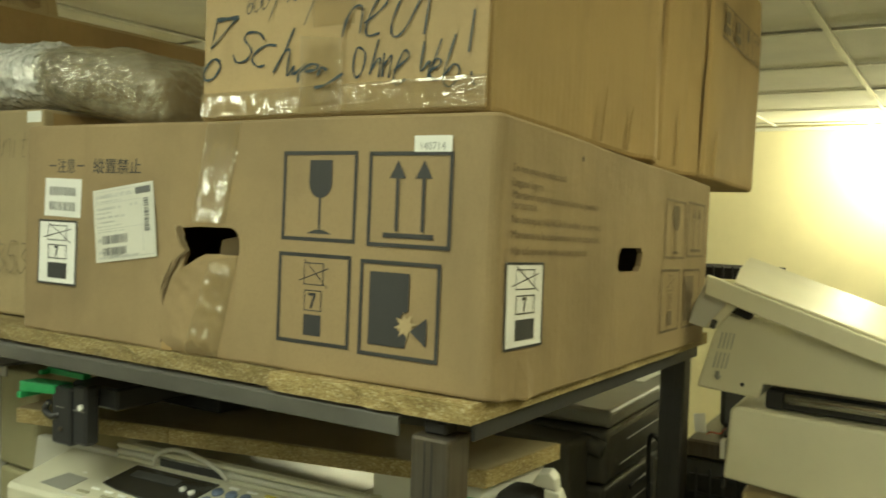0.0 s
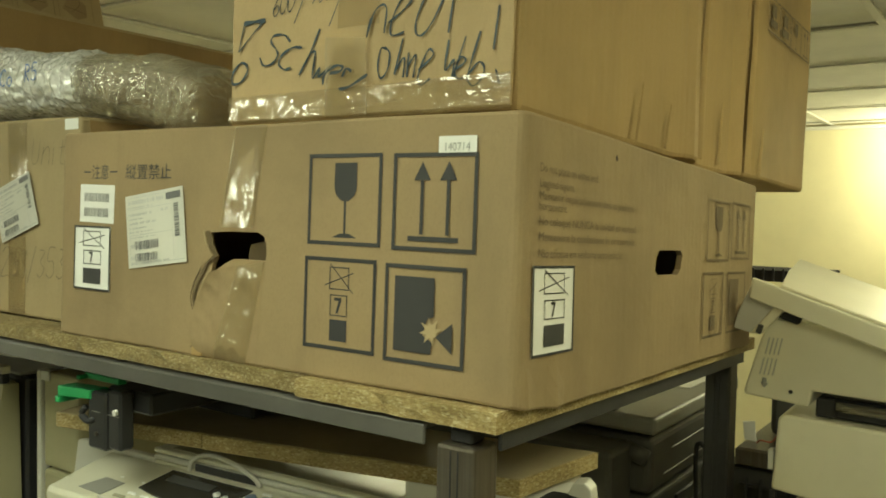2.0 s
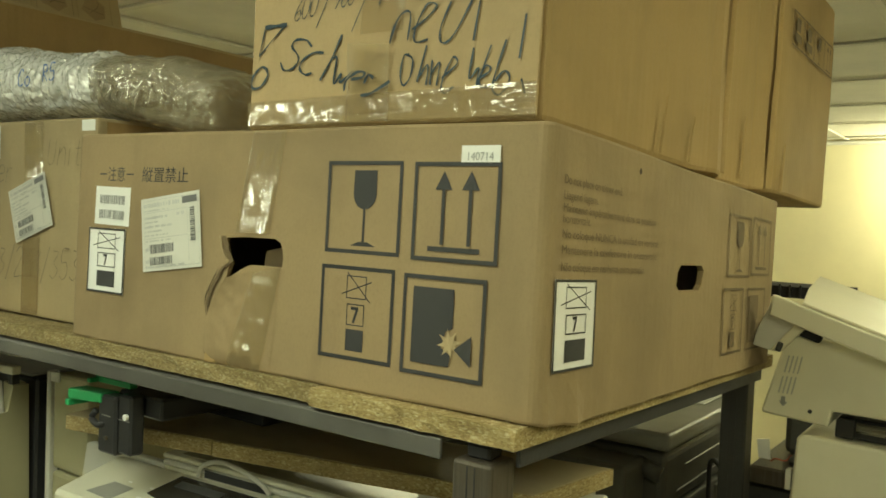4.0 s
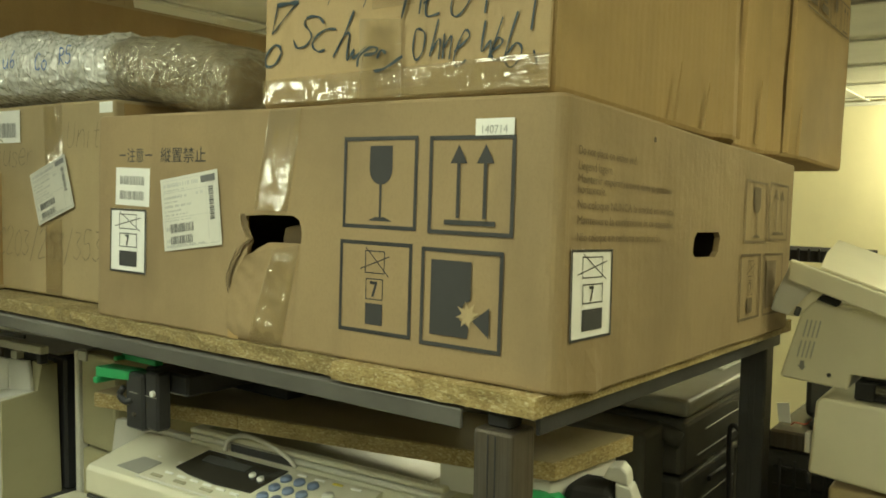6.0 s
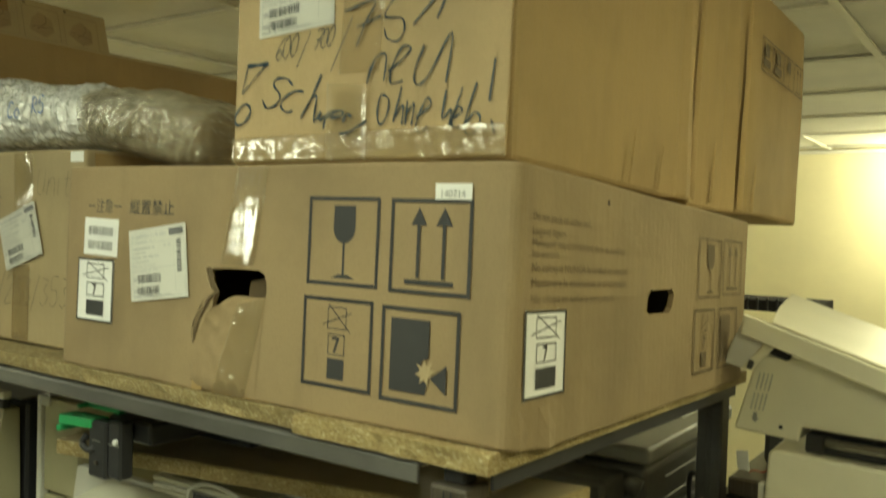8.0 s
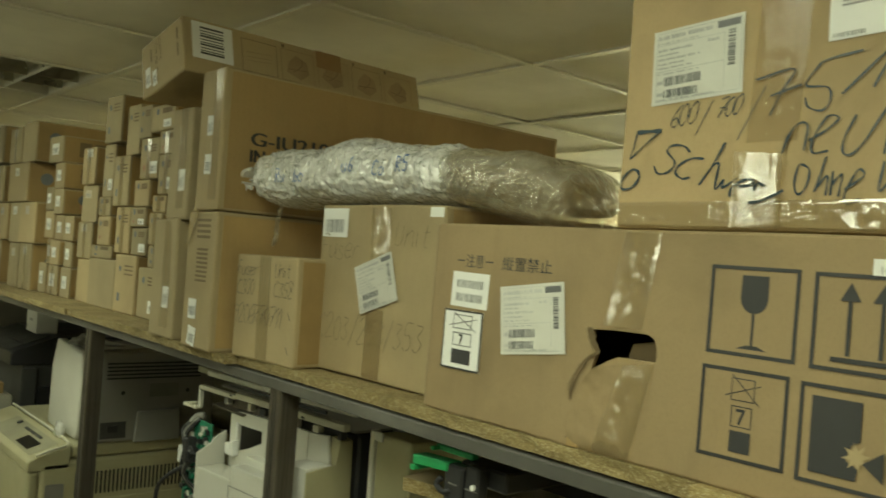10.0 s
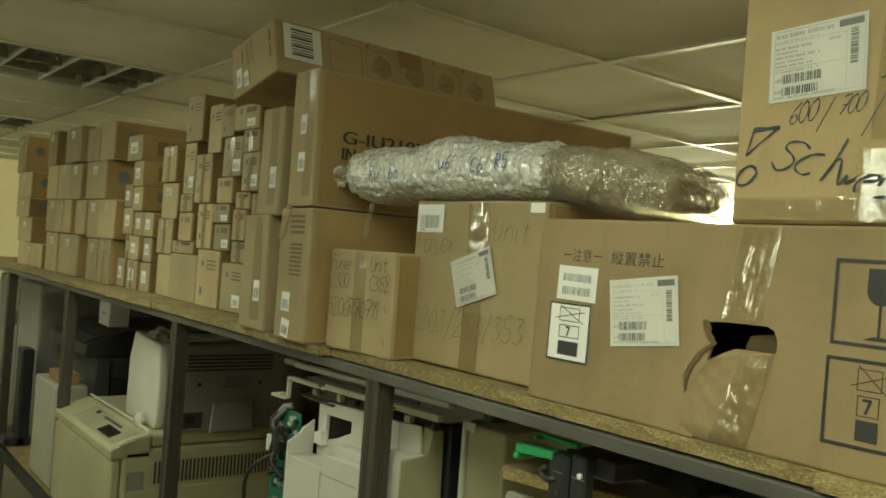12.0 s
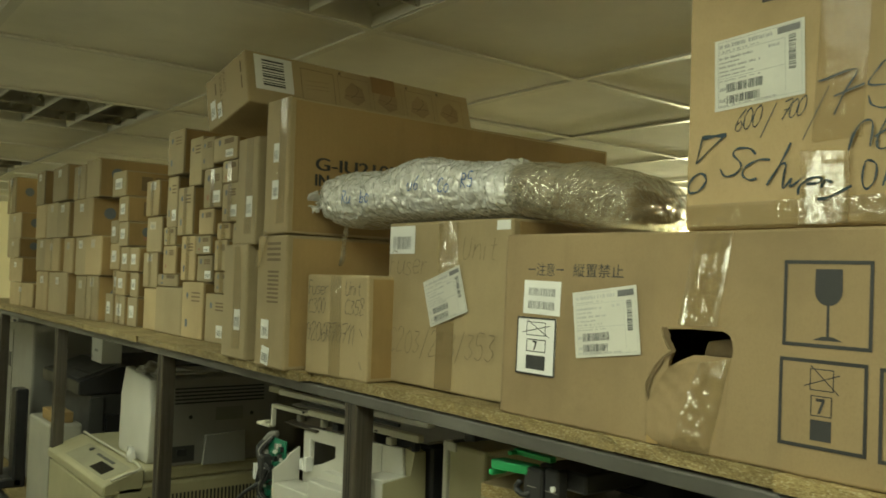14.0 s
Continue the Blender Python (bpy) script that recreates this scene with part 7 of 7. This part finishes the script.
def build_right_stack():
    """Printer covers piled on cartons beyond the end of the rack."""
    base = thing("cardboard_box", pose(0.090, 0.600, 0.0, 0, 0, -1), "brown cardboard carton under the pile of printer covers", "cardboard box")
    part("body", board_shell(0.52, 0.42, 0.60, 0.08, 0.002, 3.0), KRAFT_PALE, base)
    up = thing("cardboard_box", pose(0.092, 0.592, 0.602, 0, 0, 1), "brown cardboard carton carrying loose printer covers", "cardboard box")
    part("body", board_shell(0.50, 0.40, 0.604, 0.06, 0.002, 5.0), KRAFT_PALE, up)
    part("print", flat([rect(0.020, 0.045, 0.578, 0.582), rect(0.020, 0.038, 0.570, 0.574), rect(0.085, 0.16, 0.54, 0.575)], front_of(0.5, 0.4, 0.59), 0.0009), PRINT_FADED, up)
    c = thing("printer_cover", pose(0.070, 0.583, 1.221, 0, 0, 1), "cream printer side cover lying on a carton", "printer cover", "loose printer covers")
    part("panel", slab([(0.0, 0.0), (0.108, -0.011), (0.42, -0.012), (0.42, 0.086), (0.10, 0.0955), (0.012, 0.099), (0.006, 0.094)], lambda u, v: Vector((u, 0, v)), Vector((0, 0.20, 0)), 0.004, seg=3), CREAM, c, smooth=False)
    part("tab", block(-0.006, 0.001, 0.004, 0.02, 0.024, 0.050, 0.001), WHITE_PLASTIC, c)
    part("edge_clip", block(-0.003, 0.003, 0.006, 0.012, -0.016, -0.003, 0.001), BLACK, c)
    r = thing("printer_unit", pose(0.118, 0.600, 1.3205, 0, 1.5, 1), "black printer roller unit between the covers", "printer part")
    part("housing", block(0.0, 0.36, 0.004, 0.15, 0.0, 0.026, 0.003), BLACK, r)
    part("end_plate", block(0.0, 0.022, -0.006, 0.0035, 0.001, 0.025, 0.002), MATT_BLACK, r)
    part("roller", rod((0.024, -0.004, 0.017), (0.35, -0.004, 0.017), 0.0065, 14), ALU, r, "shiny metal roller", smooth=True)
    b = thing("printer_cover", pose(0.031, 0.583, 1.334, 0, 0, 1), "light grey printer front cover with vents, piled on top", "printer cover", "loose printer covers")
    part("panel", slab([(0.0, 0.009), (0.003, 0.006), (0.081, 0.0), (0.0845, 0.020), (0.40, 0.012), (0.40, 0.034), (0.200, 0.086), (0.140, 0.101), (0.090, 0.107), (0.034, 0.109), (0.026, 0.104)], lambda u, v: Vector((u, 0.0, v)), Vector((0, 0.15, 0)), 0.003, seg=3), CREAM, b)
    fb = lambda u, v, o=0.0: Vector((u, -o, v))
    for j in range(2):
        for k in range(4):
            # slots are thin raised bars, their shadow painted in grey
            slot = slab(thick_line((0.0265 + 0.0052 * k - 0.006 * j, 0.062 - 0.027 * j), (0.0310 + 0.0052 * k - 0.006 * j, 0.084 - 0.027 * j), 0.0018), lambda u, v: fb(u, v, 0.0009), Vector((0, 0.0007, 0)))
            part("vent_slot", slot, VENT, b, "vent slot, its shadow put into the colour")
    part("arrow_mark", flat([[(0.0215, 0.025), (0.0265, 0.018), (0.0315, 0.024)], rect(0.0240, 0.0290, 0.0245, 0.031)], fb, 0.0008), GREY, b)
    part("screw_hole", rod((0.059, 0.001, 0.0165), (0.059, -0.001, 0.0165), 0.0027, 12), BLACK, b)
    a = thing("printer_cover", pose(0.041, 0.560, 1.469, 0, 18.2, 1), "cream printer lid with a deep rim, tipped on the pile", "printer cover", "loose printer covers")
    part("rim", slab([(0.0, 0.0), (0.45, 0.0), (0.45, 0.026), (-0.006, 0.026)], lambda u, v: Vector((u, 0.0, v)), Vector((0, 0.012, 0)), 0.002), CREAM, a, "pale deep front rim")
    part("top", slab([(0.030, 0.0), (0.45, 0.0), (0.45, 0.25), (-0.004, 0.25), (0.010, 0.12)], lambda u, v: Vector((u, v + 0.004, 0.0265 + 0.048 * v)), Vector((0, 0, 0.004)), 0.0015), CREAM, a)
    part("lip_top", slab([(-0.005, 0.0125), (0.050, 0.0125), (0.050, 0.030), (0.004, 0.030)], lambda u, v: Vector((u, v, 0.018)), Vector((0, 0, 0.005)), 0.001), CREAM, a)
    part("left_flange", slab([(-0.006, 0.022), (-0.010, -0.0265), (-0.008, -0.046), (0.014, -0.044), (0.030, -0.006), (0.030, 0.010)], lambda u, v: Vector((u, 0.0125, v)), Vector((0.0, 0.006, 0)), 0.002), WHITE_PLASTIC, a, "pale flange under the lid's end")
    part("flange_tab", slab([(0.014, -0.044), (0.026, -0.041), (0.044, 0.0), (0.030, 0.0)], lambda u, v: Vector((u, 0.010, v)), Vector((0.0, 0.018, 0)), 0.002), CREAM, a)
    part("latch_slot", block(0.020, 0.027, 0.008, 0.0123, -0.040, -0.028, 0.001), GREY_DARK, a)
    part("hinge_bar", block(0.032, 0.064, 0.0135, 0.030, -0.012, 0.0, 0.002), MATT_BLACK, a)
    # stripped chassis behind the rack
    m = thing("printer_chassis", pose(-0.12, 0.95, 0.0), "stripped grey printer frame with ribbed panels behind the rack", "printer")
    part("frame", block(0.0, 0.22, 0.08, 0.42, 0.0, 1.115, 0.004), GREY_DARK, m)
    part("top_plate", block(0.02, 0.225, 0.075, 0.42, 1.1155, 1.150, 0.004), STEEL, m)
    part("left_plate", block(-0.018, 0.010, 0.0, 0.018, 0.3, 1.125, 0.003), GREY, m)
    part("left_bracket", block(-0.018, 0.010, 0.0185, 0.0795, 0.80, 1.02, 0.003), GREY, m)
    ribs(m, 0.03, 0.21, 0.0795, 0.55, 1.10, 16, 7, STEEL_DARK)
    part("loop_handle", sweep([(-0.020, -0.008, 1.00), (-0.022, -0.016, 1.14), (-0.018, -0.016, 1.168), (-0.006, -0.014, 1.162), (0.010, -0.008, 1.135), (0.014, 0.0, 1.127)], 0.0045, 8), BLACK, m, "black plastic loop", smooth=True)
    part("red_wire", sweep([(0.05, 0.11, 1.155), (0.06, 0.10, 1.163), (0.075, 0.11, 1.160), (0.080, 0.13, 1.166)], 0.0014, 6), PRINT_RED, m, smooth=True)
    part("paper_slip", slab([(0.022, 1.152), (0.044, 1.152), (0.040, 1.19), (0.018, 1.186)], lambda u, v: Vector((u, 0.13, v)), Vector((0, 0.002, 0))), PAPER, m)
    part("gear_box", block(0.08, 0.16, 0.10, 0.19, 1.1505, 1.172, 0.01, 2), DARK_SHELL, m)
    part("motor_housing", block(0.05, 0.225, 0.20, 0.41, 1.1505, 1.262, 0.012, 2), GREY_DARK, m)
    part("upright", block(-0.115, -0.085, 0.34, 0.37, 0.0, 1.44, 0.004), BLACK, m)
    t = part("ribbed_tray", block(-0.13, 0.12, 0.32, 0.46, 1.4405, 1.464, 0.001), MATT_BLACK, m, "black ribbed plastic tray")
    for k in range(12):
        part("rib", block(-0.124 + 0.02 * k, -0.120 + 0.02 * k, 0.314, 0.3195, 1.442, 1.468), BLACK, t)


build_fax()
build_plank_and_unit()
build_cabinet_panel()
build_chassis()
build_copier()
build_laser_printer()
build_left_machines()
build_dark_copier()
build_right_stack()
